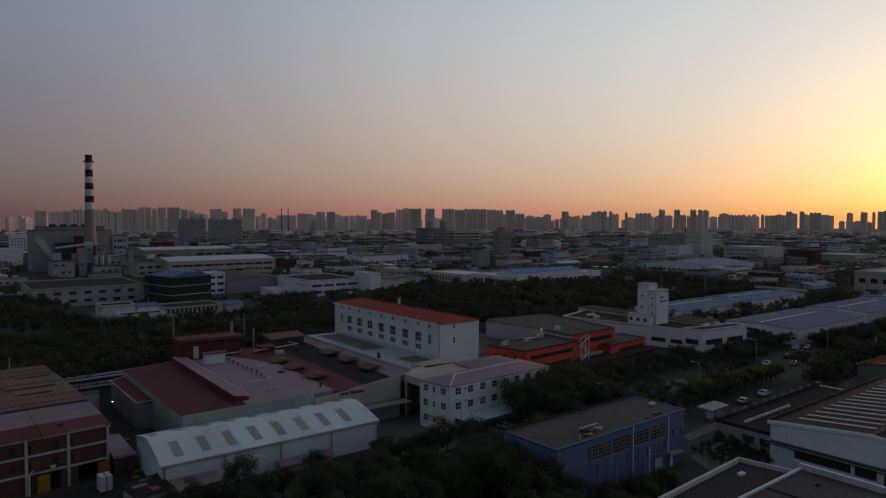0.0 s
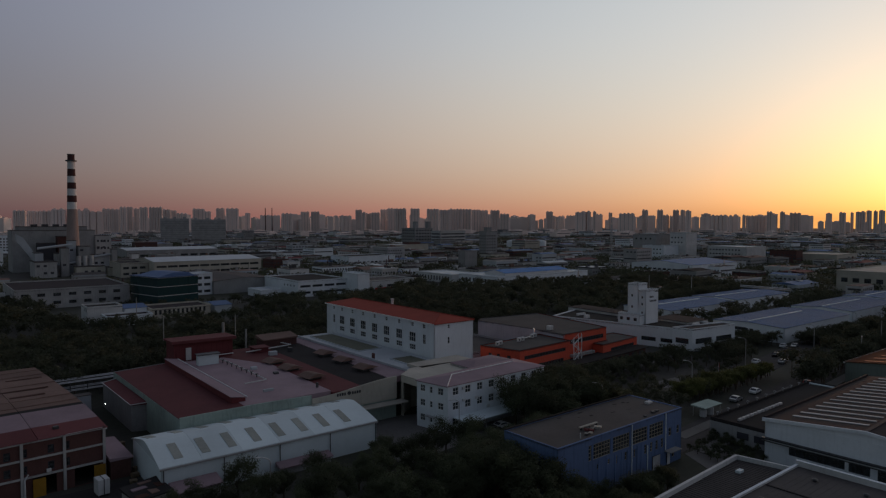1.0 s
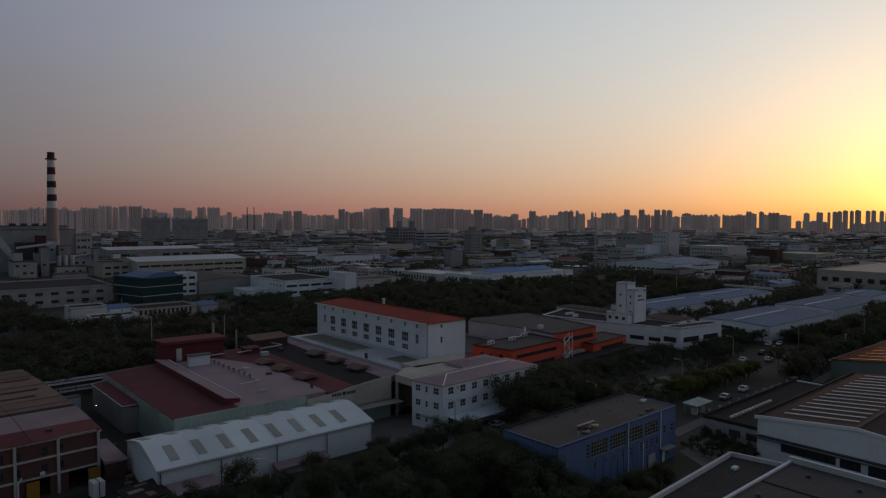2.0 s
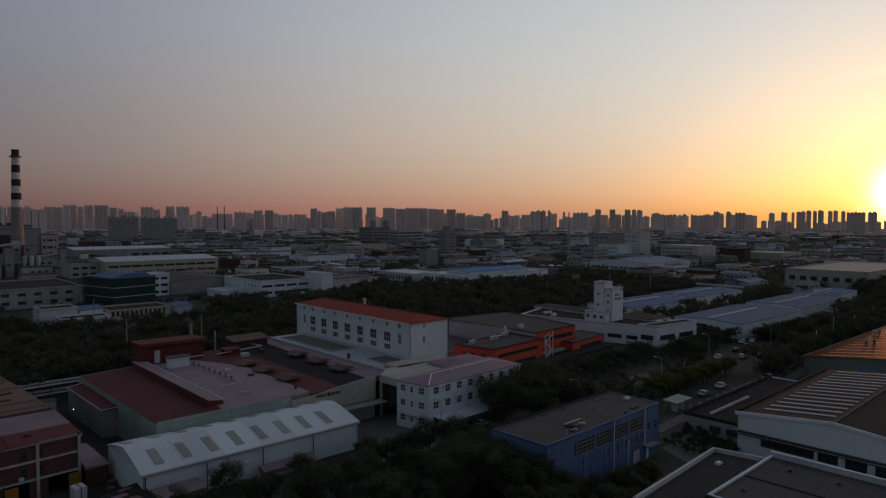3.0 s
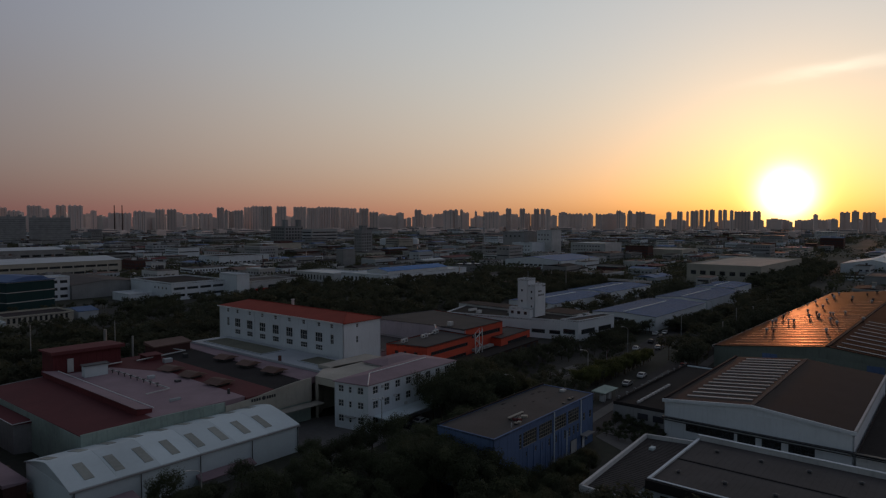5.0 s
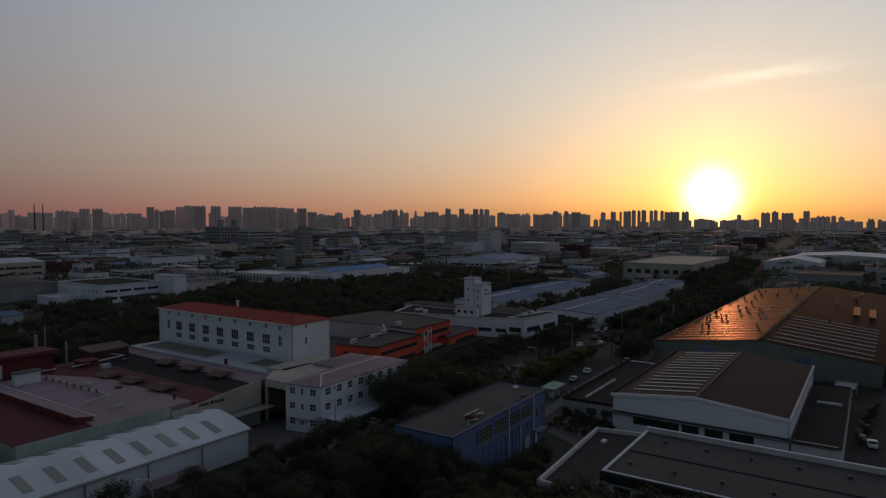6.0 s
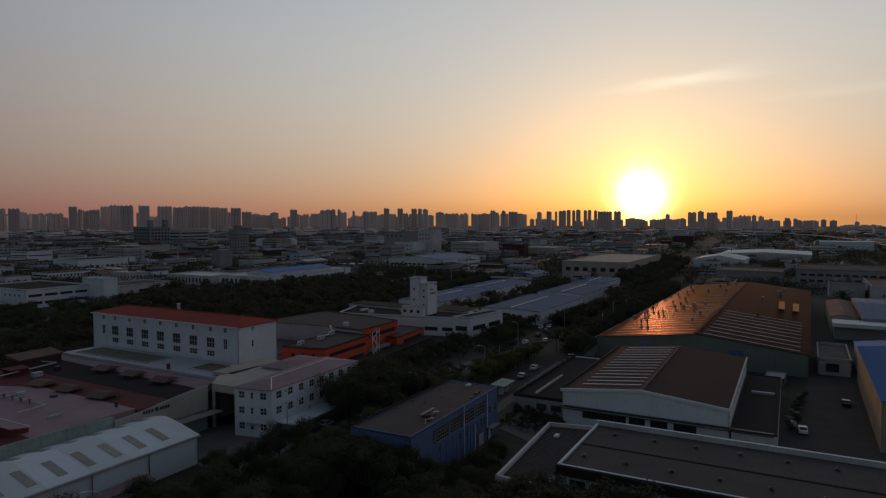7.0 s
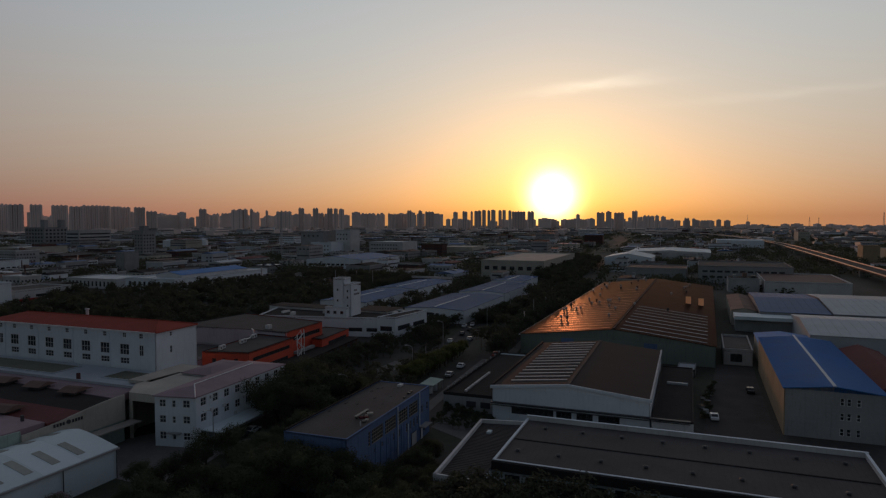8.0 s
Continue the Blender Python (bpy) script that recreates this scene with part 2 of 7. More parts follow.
BARK = material("bark", (0.1, 0.075, 0.055), 0.95, scale=6)
LEAF = leaf_material("dark_green_leaves", (0.078, 0.09, 0.05), rough=0.8, scale=0.6, vary=0.4, stain=0.3, spread=0.35)
LEAFY = leaf_material("yellow_green_leaves", (0.12, 0.13, 0.042), rough=0.8, scale=0.6, vary=0.4, stain=0.3, spread=0.3)
WOODS = leaf_material("far_wood_foliage", (0.088, 0.094, 0.06), rough=0.85, scale=0.08, vary=0.35, stain=0.4)
SHEETLIGHT = leaf_material("thin_plastic_sheet", (0.95, 0.7, 0.45), rough=0.4, vary=0.05, stain=0.1)
ASPHALT = material("asphalt", (0.085, 0.078, 0.077), 0.9, scale=2, vary=0.2, stain=0.4, spec=0.06)
DARKASPHALT = material("oil_stained_asphalt", (0.05, 0.046, 0.046), 0.9, scale=2, vary=0.25, stain=0.5, spec=0.05)
PAVE = material("concrete_paving", (0.15, 0.142, 0.135), 0.9, scale=1, vary=0.2, stain=0.4, spec=0.06)
GLASS = glass_material("window_glass", (0.25, 0.28, 0.3))
TEAL = glass_material("dark_teal_glass", (0.03, 0.065, 0.068), 0.12, 0.15)
RUBBER = material("black_rubber", (0.02, 0.02, 0.02), 0.8, bump=0)
SIGNDARK = material("dark_sign_paint", (0.05, 0.05, 0.055), 0.7, bump=0)
SIGNRED = material("red_sign", (0.5, 0.03, 0.03), 0.6, bump=0)


def ground_material():
    m = bpy.data.materials.new("ground_soil_and_scrub")
    m.use_nodes = True
    t = m.node_tree
    bsdf = t.nodes["Principled BSDF"]
    co = nd(t, "ShaderNodeTexCoord")
    a = nd(t, "ShaderNodeTexNoise")
    a.inputs["Scale"].default_value, a.inputs["Detail"].default_value = 0.012, 8
    b = nd(t, "ShaderNodeTexNoise")
    b.inputs["Scale"].default_value, b.inputs["Detail"].default_value = 0.6, 8
    link(t, co.outputs["Object"], a.inputs["Vector"])
    link(t, co.outputs["Object"], b.inputs["Vector"])
    ramp = nd(t, "ShaderNodeValToRGB")
    ramp.color_ramp.elements[0].position, ramp.color_ramp.elements[0].color = 0.4, (0.026, 0.028, 0.016, 1)
    ramp.color_ramp.elements[1].position, ramp.color_ramp.elements[1].color = 0.62, (0.055, 0.05, 0.045, 1)
    link(t, a.outputs[0], ramp.inputs[0])
    mul = nd(t, "ShaderNodeVectorMath", operation="SCALE")
    link(t, ramp.outputs[0], mul.inputs[0])
    link(t, mathn(t, "ADD", b.outputs[0], 0.5), mul.inputs["Scale"])
    link(t, mul.outputs[0], bsdf.inputs["Base Color"])
    bsdf.inputs["Roughness"].default_value = 0.95
    bn = nd(t, "ShaderNodeBump")
    bn.inputs["Strength"].default_value = 0.4
    link(t, b.outputs[0], bn.inputs["Height"])
    link(t, bn.outputs[0], bsdf.inputs["Normal"])
    return m


GROUND = ground_material()


# ---- tools ----
def box(bm, x0, x1, y0, y1, z0, z1, m=None):
    v = [bm.verts.new((x, y, z)) for z in (z0, z1) for y in (y0, y1) for x in (x0, x1)]
    for f in ((0, 2, 3, 1), (4, 5, 7, 6), (0, 1, 5, 4), (2, 6, 7, 3), (0, 4, 6, 2), (1, 3, 7, 5)):
        bm.faces.new([v[i] for i in f])
    if m is not None:
        for p in v:
            p.co = m @ p.co
    return v


def prism(bm, pts, z0, z1):
    """An upright prism over a footprint; z1 may be a list, one height for each corner."""
    n = len(pts)
    tops = z1 if isinstance(z1, (list, tuple)) else [z1] * n
    low = [bm.verts.new((x, y, z0)) for x, y in pts]
    top = [bm.verts.new((p[0], p[1], z)) for p, z in zip(pts, tops)]
    bm.faces.new(low[::-1])
    bm.faces.new(top)
    for i in range(n):
        j = (i + 1) % n
        bm.faces.new((low[i], low[j], top[j], top[i]))


def profile(bm, pts, y0, y1):
    """A profile in x and z, drawn out along y."""
    a = [bm.verts.new((x, y0, z)) for x, z in pts]
    b = [bm.verts.new((x, y1, z)) for x, z in pts]
    bm.faces.new(a)
    bm.faces.new(b[::-1])
    n = len(pts)
    for i in range(n):
        j = (i + 1) % n
        bm.faces.new((a[j], a[i], b[i], b[j]))


def tube(bm, a, b, r0, r1, n=8):
    a, b = Vector(a), Vector(b)
    d = (b - a)
    q = d.to_track_quat("Z", "Y").to_matrix()
    ring = []
    for p, r in ((a, r0), (b, r1)):
        ring.append([bm.verts.new(p + q @ Vector((r * math.cos(k * math.tau / n), r * math.sin(k * math.tau / n), 0))) for k in range(n)])
    for k in range(n):
        j = (k + 1) % n
        bm.faces.new((ring[0][k], ring[0][j], ring[1][j], ring[1][k]))
    bm.faces.new(ring[0][::-1])
    bm.faces.new(ring[1])


def sweep(bm, pts, r, n=6):
    """One bent pipe through the points."""
    pts = [Vector(p) for p in pts]
    rings = []
    for i, p in enumerate(pts):
        q = (pts[min(i + 1, len(pts) - 1)] - pts[max(i - 1, 0)]).to_track_quat("Z", "Y").to_matrix()
        rings.append([bm.verts.new(p + q @ Vector((r * math.cos(k * math.tau / n), r * math.sin(k * math.tau / n), 0))) for k in range(n)])
    for a, b in zip(rings, rings[1:]):
        for k in range(n):
            bm.faces.new((a[k], a[(k + 1) % n], b[(k + 1) % n], b[k]))
    bm.faces.new(rings[0][::-1])
    bm.faces.new(rings[-1])


def mesh_of(bm, name, mat, smooth=False):
    me = bpy.data.meshes.new(name)
    bmesh.ops.recalc_face_normals(bm, faces=bm.faces)
    bm.to_mesh(me)
    bm.free()
    me.materials.append(mat)
    if smooth:
        for p in me.polygons:
            p.use_smooth = True
    return me


def thing(name, m, label, category, group="", kind=""):
    ob = new(name)
    ob.matrix_world = m
    return tagged(ob, label, category, group, kind)


def part(name, bm, mat, parent, label="", m=None, smooth=False):
    me = bm if isinstance(bm, bpy.types.Mesh) else mesh_of(bm, name, mat, smooth)
    ob = new(name, me)
    ob.parent = parent
    if m is not None:
        ob.matrix_basis = m
    return tagged(ob, label)


def single(name, bm, mat, m, label, category, group="", kind="", smooth=False):
    ob = new(name, mesh_of(bm, name, mat, smooth))
    ob.matrix_world = m
    return tagged(ob, label, category, group, kind)


def edge_frame(p, q):
    """The frame of a wall from p to q: x along it, y outwards, z up. Footprints run anticlockwise."""
    u = Vector((q[0] - p[0], q[1] - p[1], 0)).normalized()
    n = Vector((u.y, -u.x, 0))
    m = Matrix.Identity(4)
    m.col[0][:3], m.col[1][:3], m.col[2][:3], m.col[3][:3] = u, n, (0, 0, 1), (p[0], p[1], 0)
    return m


def pierced(length, z0, z1, holes, thick=0.25):
    """A wall sheet with real openings: x along, y outwards, z up."""
    bm = bmesh.new()
    us = sorted({0.0, length} | {h[0] for h in holes} | {h[0] + h[2] for h in holes})
    vs = sorted({z0, z1} | {h[1] for h in holes} | {h[1] + h[3] for h in holes})

    def quad(*pts):
        bm.faces.new([bm.verts.new(p) for p in pts])
    for i in range(len(us) - 1):
        for j in range(len(vs) - 1):
            u0, u1, v0, v1 = us[i], us[i + 1], vs[j], vs[j + 1]
            cu, cv = (u0 + u1) / 2, (v0 + v1) / 2
            if any(h[0] < cu < h[0] + h[2] and h[1] < cv < h[1] + h[3] for h in holes):
                continue
            quad((u0, 0, v0), (u1, 0, v0), (u1, 0, v1), (u0, 0, v1))
            quad((u0, -thick, v0), (u0, -thick, v1), (u1, -thick, v1), (u1, -thick, v0))
    for u, v, w, h in [tuple(k[:4]) for k in holes] + [(0, z0, length, z1 - z0)]:
        a = [(u, v), (u + w, v), (u + w, v + h), (u, v + h)]
        for k in range(4):
            (p, q), (r, s) = a[k], a[(k + 1) % 4]
            quad((p, 0, q), (p, -thick, q), (r, -thick, s), (r, 0, s))
    me = bpy.data.meshes.new("wall")
    bm.to_mesh(me)
    bm.free()
    return me


WINDOWS = {}


def window_mesh(w, h, nu, nv, mat=None):
    key = (round(w, 2), round(h, 2), nu, nv, mat)
    if key not in WINDOWS:
        mat = mat or FRAME
        t, d, b = 0.12, 0.06, 0.045
        us = [(t if i == 0 else w * i / nu + b, w - t if i == nu - 1 else w * (i + 1) / nu - b) for i in range(nu)]
        vs = [(t if i == 0 else h * i / nv + b, h - t if i == nv - 1 else h * (i + 1) / nv - b) for i in range(nv)]
        f = pierced(w, 0, h, [(u0, v0, u1 - u0, v1 - v0) for u0, u1 in us for v0, v1 in vs], d)
        bm = bmesh.new()
        bm.from_mesh(f)
        bmesh.ops.remove_doubles(bm, verts=bm.verts, dist=0.001)
        bpy.data.meshes.remove(f)
        f = mesh_of(bm, "window_frame", mat)
        bm = bmesh.new()
        box(bm, t, w - t, -0.045, -0.025, t, h - t)
        WINDOWS[key] = (f, mesh_of(bm, "pane", GLASS))
    return WINDOWS[key]


def put_window(parent, fr, u, v, w, h, nu=2, nv=2, mat=None, recess=0.1):
    f, p = window_mesh(w, h, nu, nv, mat)
    ob = part("window", f, None, parent, m=fr @ Matrix.Translation((u, -recess, v)))
    part("pane", p, None, ob)


def row(u0, step, count, v, w, h, nu=2, nv=2):
    """A row of like windows along a wall."""
    return [(u0 + step * i, v, w, h, nu, nv) for i in range(count)]


def walls(parent, pts, z0, z1, mat, openings=None, mats=None, frame_mat=None):
    """Walls over a footprint, with their windows. openings: wall number to windows."""
    openings = openings or {}
    tops = z1 if isinstance(z1, (list, tuple)) else [z1] * len(pts)
    for i in range(len(pts)):
        p, q = pts[i], pts[(i + 1) % len(pts)]
        length = math.hypot(q[0] - p[0], q[1] - p[1])
        fr = edge_frame(p, q)
        me = pierced(length, z0, tops[i], openings.get(i, []))
        me.materials.append((mats or {}).get(i, mat))
        part("wall", me, None, parent, m=fr)
        for o in openings.get(i, []):
            if len(o) > 4:
                put_window(parent, fr, *o[:6], frame_mat)


def rect(lx, ly):
    return [(0, 0), (lx, 0), (lx, ly), (0, ly)]


def strip_wall(bm, pts, thick, z0, tops):
    """One wall with a shaped top along a line of points."""
    a = [[bm.verts.new((x, y + o, z)) for o, z in ((0, z0), (0, t), (thick, t), (thick, z0))] for (x, y), t in zip(pts, tops)]
    for p, q in zip(a, a[1:]):
        for k in range(4):
            bm.faces.new((p[k], q[k], q[(k + 1) % 4], p[(k + 1) % 4]))
    bm.faces.new(a[0][::-1])
    bm.faces.new(a[-1])


def shell(bm, pts, y0, y1, thick):
    """A bent sheet: a line in x and z, drawn out along y."""
    a = [[bm.verts.new((x, y, z + o)) for y, o in ((y0, 0), (y1, 0), (y1, thick), (y0, thick))] for x, z in pts]
    for p, q in zip(a, a[1:]):
        for k in range(4):
            bm.faces.new((p[k], q[k], q[(k + 1) % 4], p[(k + 1) % 4]))
    bm.faces.new(a[0][::-1])
    bm.faces.new(a[-1])


def flat_roof(parent, pts, z, mat, parapet=0.0, pmat=None, drop=0.3, thick=0.3):
    bm = bmesh.new()
    prism(bm, pts, z - drop - 0.25, z - drop)
    part("roof", bm, mat, parent)
    if parapet:
        for i in range(len(pts)):
            p, q = Vector(pts[i]), Vector(pts[(i + 1) % len(pts)])
            length = (q - p).length
            bm = bmesh.new()
            box(bm, -0.06, length - thick if i % 2 else length + 0.06, -thick, 0.06, z, z + parapet)
            part("parapet", bm, pmat or mat, parent, m=edge_frame(p, q))


def gable_roof(parent, lx, ly, z, rise, mat, along="x", over=0.4, wall_mat=None, ribs=0.0, thick=0.15):
    """A two-sided roof over lx by ly, its ridge along x or y."""
    span, run = (ly, lx) if along == "x" else (lx, ly)
    turn = pose(0, 0, 0) if along == "y" else Matrix(((0, 1, 0, 0), (1, 0, 0, 0), (0, 0, 1, 0), (0, 0, 0, 1)))
    slope = rise / (span / 2)
    for s in (0, 1):
        bm = bmesh.new()
        x0, x1 = (-over, span / 2) if s == 0 else (span / 2, span + over)
        z0, z1 = (z - over * slope, z + rise) if s == 0 else (z + rise, z - over * slope)
        profile(bm, [(x0, z0), (x1, z1), (x1, z1 + thick), (x0, z0 + thick)], -over, run + over)
        rib = bmesh.new()
        if ribs:
            n = int((run + 2 * over) / ribs)
            for i in range(n + 1):
                y = -over + i * ribs
                profile(rib, [(x0, z0 + thick + 0.002), (x1, z1 + thick + 0.002), (x1, z1 + thick + 0.07), (x0, z0 + thick + 0.07)], y, y + 0.07)
        bmesh.ops.transform(bm, matrix=turn, verts=bm.verts)
        part("roof", bm, mat, parent)
        if ribs:
            bmesh.ops.transform(rib, matrix=turn, verts=rib.verts)
            tagged(part("roof_ribs", rib, mat, parent), kind="stuff")
    for y in (0.0, run):
        bm = bmesh.new()
        profile(bm, [(0, z), (span, z), (span / 2, z + rise)], y + (0 if y == 0 else -0.2), y + (0.2 if y == 0 else 0))
        bmesh.ops.transform(bm, matrix=turn, verts=bm.verts)
        part("gable", bm, wall_mat or mat, parent)


def hip_roof(parent, pts, z, rise, inset, mat, over=0.35):
    """A hipped roof over a four-cornered footprint."""
    c = sum((Vector(p) for p in pts), Vector((0, 0))) / 4
    out = [Vector(p) + (Vector(p) - c).normalized() * over for p in pts]
    long_x = (Vector(pts[1]) - Vector(pts[0])).length > (Vector(pts[3]) - Vector(pts[0])).length
    ends = ((0, 3), (1, 2)) if long_x else ((0, 1), (3, 2))
    mids = [(Vector(pts[a]) + Vector(pts[b])) / 2 for a, b in ends]
    d = (mids[1] - mids[0]).normalized()
    r0, r1 = mids[0] + d * inset, mids[1] - d * inset
    bm = bmesh.new()
    v = [bm.verts.new((p.x, p.y, z)) for p in out]
    w = [bm.verts.new((p.x, p.y, z - 0.2)) for p in out]
    a, b = bm.verts.new((r0.x, r0.y, z + rise)), bm.verts.new((r1.x, r1.y, z + rise))
    if long_x:
        faces = ((v[0], v[1], b, a), (v[1], v[2], b), (v[2], v[3], a, b), (v[3], v[0], a))
    else:
        faces = ((v[0], v[1], a), (v[1], v[2], b, a), (v[2], v[3], b), (v[3], v[0], a, b))
    for f in faces:
        bm.faces.new(f)
    for i in range(4):
        bm.faces.new((w[i], w[(i + 1) % 4], v[(i + 1) % 4], v[i]))
    bm.faces.new(w[::-1])
    part("roof", bm, mat, parent)
    return [(p.x, p.y, z) for p in out], (r0.x, r0.y, z + rise), (r1.x, r1.y, z + rise)


# ---- ground ----
bm = bmesh.new()
box(bm, -4900, 4900, -4900, 4900, -2, 0)
single("ground", bm, GROUND, pose(0, 0, 0), "dark soil and scrub ground of an industrial district", "ground", kind="structure")
# ---- the white office and the factory court ----
def office():
    t = thing("office_building", pose(87.6, 110.1, 0, 0, 0, 4.3), "three-storey white office with mauve hipped roof and dark windows", "office")
    pts = [(0, 0), (32, 0), (31, 18), (17, 18), (16.5, 9.4), (-1.5, 9.1)]
    floors = (1.5, 4.9, 8.2)
    south = [w for z in floors for w in row(1.5, 3.7, 8, z, 1.7, 1.75)]
    west = [w for z in floors for w in ((1.0, z, 1.5, 1.6, 2, 2), (3.9, z, 0.8, 1.5, 1, 2), (6.3, z, 1.6, 1.6, 2, 2))]
    walls(t, pts, 0, 10.4, WHITE, {0: south, 5: west, 1: row(2, 4, 4, 8.2, 1.6, 1.7)})
    hip_roof(t, [(0, 0), (32, 0), (32, 11), (-1.5, 9.3)], 10.55, 0.9, 5.5, R_MAUVE)
    hip_roof(t, [(16.3, 9.0), (31.3, 9.0), (31.2, 18.2), (16.8, 18.2)], 10.5, 0.7, 4.5, R_MAUVE)
    bm = bmesh.new()
    tube(bm, (-0.1, 0.0, 10.62), (5.4, 4.9, 11.55), 0.13, 0.13)
    tube(bm, (5.4, 4.9, 11.55), (26.5, 5.5, 11.55), 0.13, 0.13)
    part("ridge_cap", bm, FRAME, t, "pale ridge tiles")
    bm = bmesh.new()
    profile(bm, [(1.5, 3.2), (17.5, 3.2), (17.5, 3.4), (1.5, 3.4)], -5.2, -0.02)
    part("canopy", bm, R_WHITE, t, "white sheet canopy over parking bays")
    for x in (2, 7, 12, 17):
        bm = bmesh.new()
        tube(bm, (x, -5, 0), (x, -5, 3.2), 0.07, 0.07)
        part("post", bm, METAL, t)
    bm = bmesh.new()
    box(bm, -0.9, -0.05, 3.2, 6.2, 2.9, 3.1, pose(0, 0, 0, 0, 0, 9))
    part("porch_roof", bm, GREYWALL, t)
    # air conditioners on the front
    for x, z in ((4.3, 6.5), (4.2, 9.2), (8.2, 6.3), (11.9, 3.7), (15.2, 6.4)):
        bm = bmesh.new()
        box(bm, x, x + 0.8, -0.32, -0.02, z, z + 0.6)
        part("air_conditioner", bm, OFFWHITE, t)


def white_hall():
    t = thing("white_building", pose(106.1, 141.5, 0, 0, 0, 2.8), "tall white works building with red hipped tile roof", "building")
    lx, ly = 14.3, 61.0
    west = row(8.8, 6.72, 7, 12.3, 3.1, 2.8, 3, 2) + row(8.9, 6.72, 7, 10.0, 3.0, 1.6, 3, 2) + row(9.8, 6.72, 7, 16.7, 1.2, 1.3, 2, 2)
    west += [(4.4, 12.3, 1.3, 2.8, 2, 2), (55.6, 12.3, 1.4, 2.8, 2, 2), (4.4, 16.7, 1.2, 1.3, 2, 2), (55.6, 16.7, 1.3, 1.3, 2, 2)]
    south = [(4.8, 16.9, 0.8, 1.1, 1, 2), (4.8, 12.6, 0.8, 1.9, 1, 2)]
    walls(t, rect(lx, ly), 0, 18.55, WHITE, {3: west, 0: south})
    ring, r0, r1 = hip_roof(t, rect(lx, ly), 18.6, 1.7, 6.0, R_TILE, 0.45)
    bm = bmesh.new()
    box(bm, -0.62, -0.4, -0.4, ly + 0.4, 18.3, 18.6)
    part("gutter", bm, FRAME, t)
    bm = bmesh.new()
    tube(bm, (-0.3, -0.3, 18.7), (lx / 2, 6, 20.35), 0.12, 0.12)
    tube(bm, (lx + 0.3, -0.3, 18.7), (lx / 2, 6, 20.35), 0.12, 0.12)
    tube(bm, (lx / 2, 6, 20.35), (lx / 2, ly - 6, 20.35), 0.12, 0.12)
    part("ridge_cap", bm, R_TILE, t)
    bm = bmesh.new()
    tube(bm, (8.5, 33, 19.3), (8.5, 33, 21.7), 0.42, 0.42, 12)
    tube(bm, (8.5, 33, 21.7), (8.5, 33, 21.95), 0.6, 0.6, 12)
    part("vent_pipe", bm, OFFWHITE, t, "white roof vent pipe")
    for y in (-0.06, ly - 7, ly - 20, ly - 33, ly - 46):
        bm = bmesh.new()
        tube(bm, (-0.12, y + 0.2, 9), (-0.12, y + 0.2, 18.4), 0.07, 0.07, 6)
        part("downpipe", bm, WHITE, t)


def annex():
    t = thing("annex", pose(92.4, 132.6, 0, 0, 0, 2.4), "low annex with pale roof border and two mossy mesh panels", "building")
    lx, ly = 13.0, 64.0
    walls(t, rect(lx, ly), 0, 8.8, OFFWHITE)
    flat_roof(t, rect(lx, ly), 9.1, R_PALE, 0, drop=0.1)
    for x0, x1, y0, y1 in ((2.8, 10.5, 30, 60), (4.2, 10.8, 2.5, 15)):
        bm = bmesh.new()
        box(bm, x0, x1, y0, y1, 9.0, 9.12)
        part("mesh_panel", bm, MOSS, t, "green brown mesh roof panel")
        bm = bmesh.new()
        for a, b, c, d in ((x0 - 0.3, x1 + 0.3, y0 - 0.3, y0), (x0 - 0.3, x1 + 0.3, y1, y1 + 0.3), (x0 - 0.3, x0, y0, y1), (x1, x1 + 0.3, y0, y1)):
            box(bm, a, b, c, d, 9.0, 9.25)
        part("panel_kerb", bm, R_PALE, t)
    bm = bmesh.new()
    box(bm, -0.25, 0.05, -0.1, ly, 8.5, 9.35)
    part("fascia", bm, R_PALE, t, "pale blue grey fascia")
    bm = bmesh.new()
    box(bm, 0.6, 1.2, 18.5, 19.2, 9, 10.5)
    part("stub_chimney", bm, BRICK, t)


def link_wing():
    t = thing("link_wing", pose(86.6, 119.6, 0, 0, 0, 0), "beige link wing with gateway between office and factory", "building")
    pts = [(0.6, 0), (17, 1.2), (18, 12.5), (5.6, 12.8), (0, 8.2)]
    walls(t, pts, 0, 9.7, CREAM, {4: [(0.8, 0.0, 6.2, 8.2)]})
    flat_roof(t, pts, 10.0, R_BEIGE, 0, drop=0.05)
    bm = bmesh.new()
    box(bm, 9, 26, 10.5, 17, 9.2, 9.95, pose(0, 0, 0, 0, 0, 4))
    part("roof", bm, R_BEIGE, t)


def letters(parent, fr, z, n, step, h, gap):
    """Writing too small to read: plain bars."""
    for i in range(n):
        u = i * step + (gap if i >= n // 2 else 0)
        bm = bmesh.new()
        box(bm, u, u + step * 0.62, 0.02, 0.09, z, z + h)
        part("sign_bar", bm, SIGNDARK, parent, m=fr)


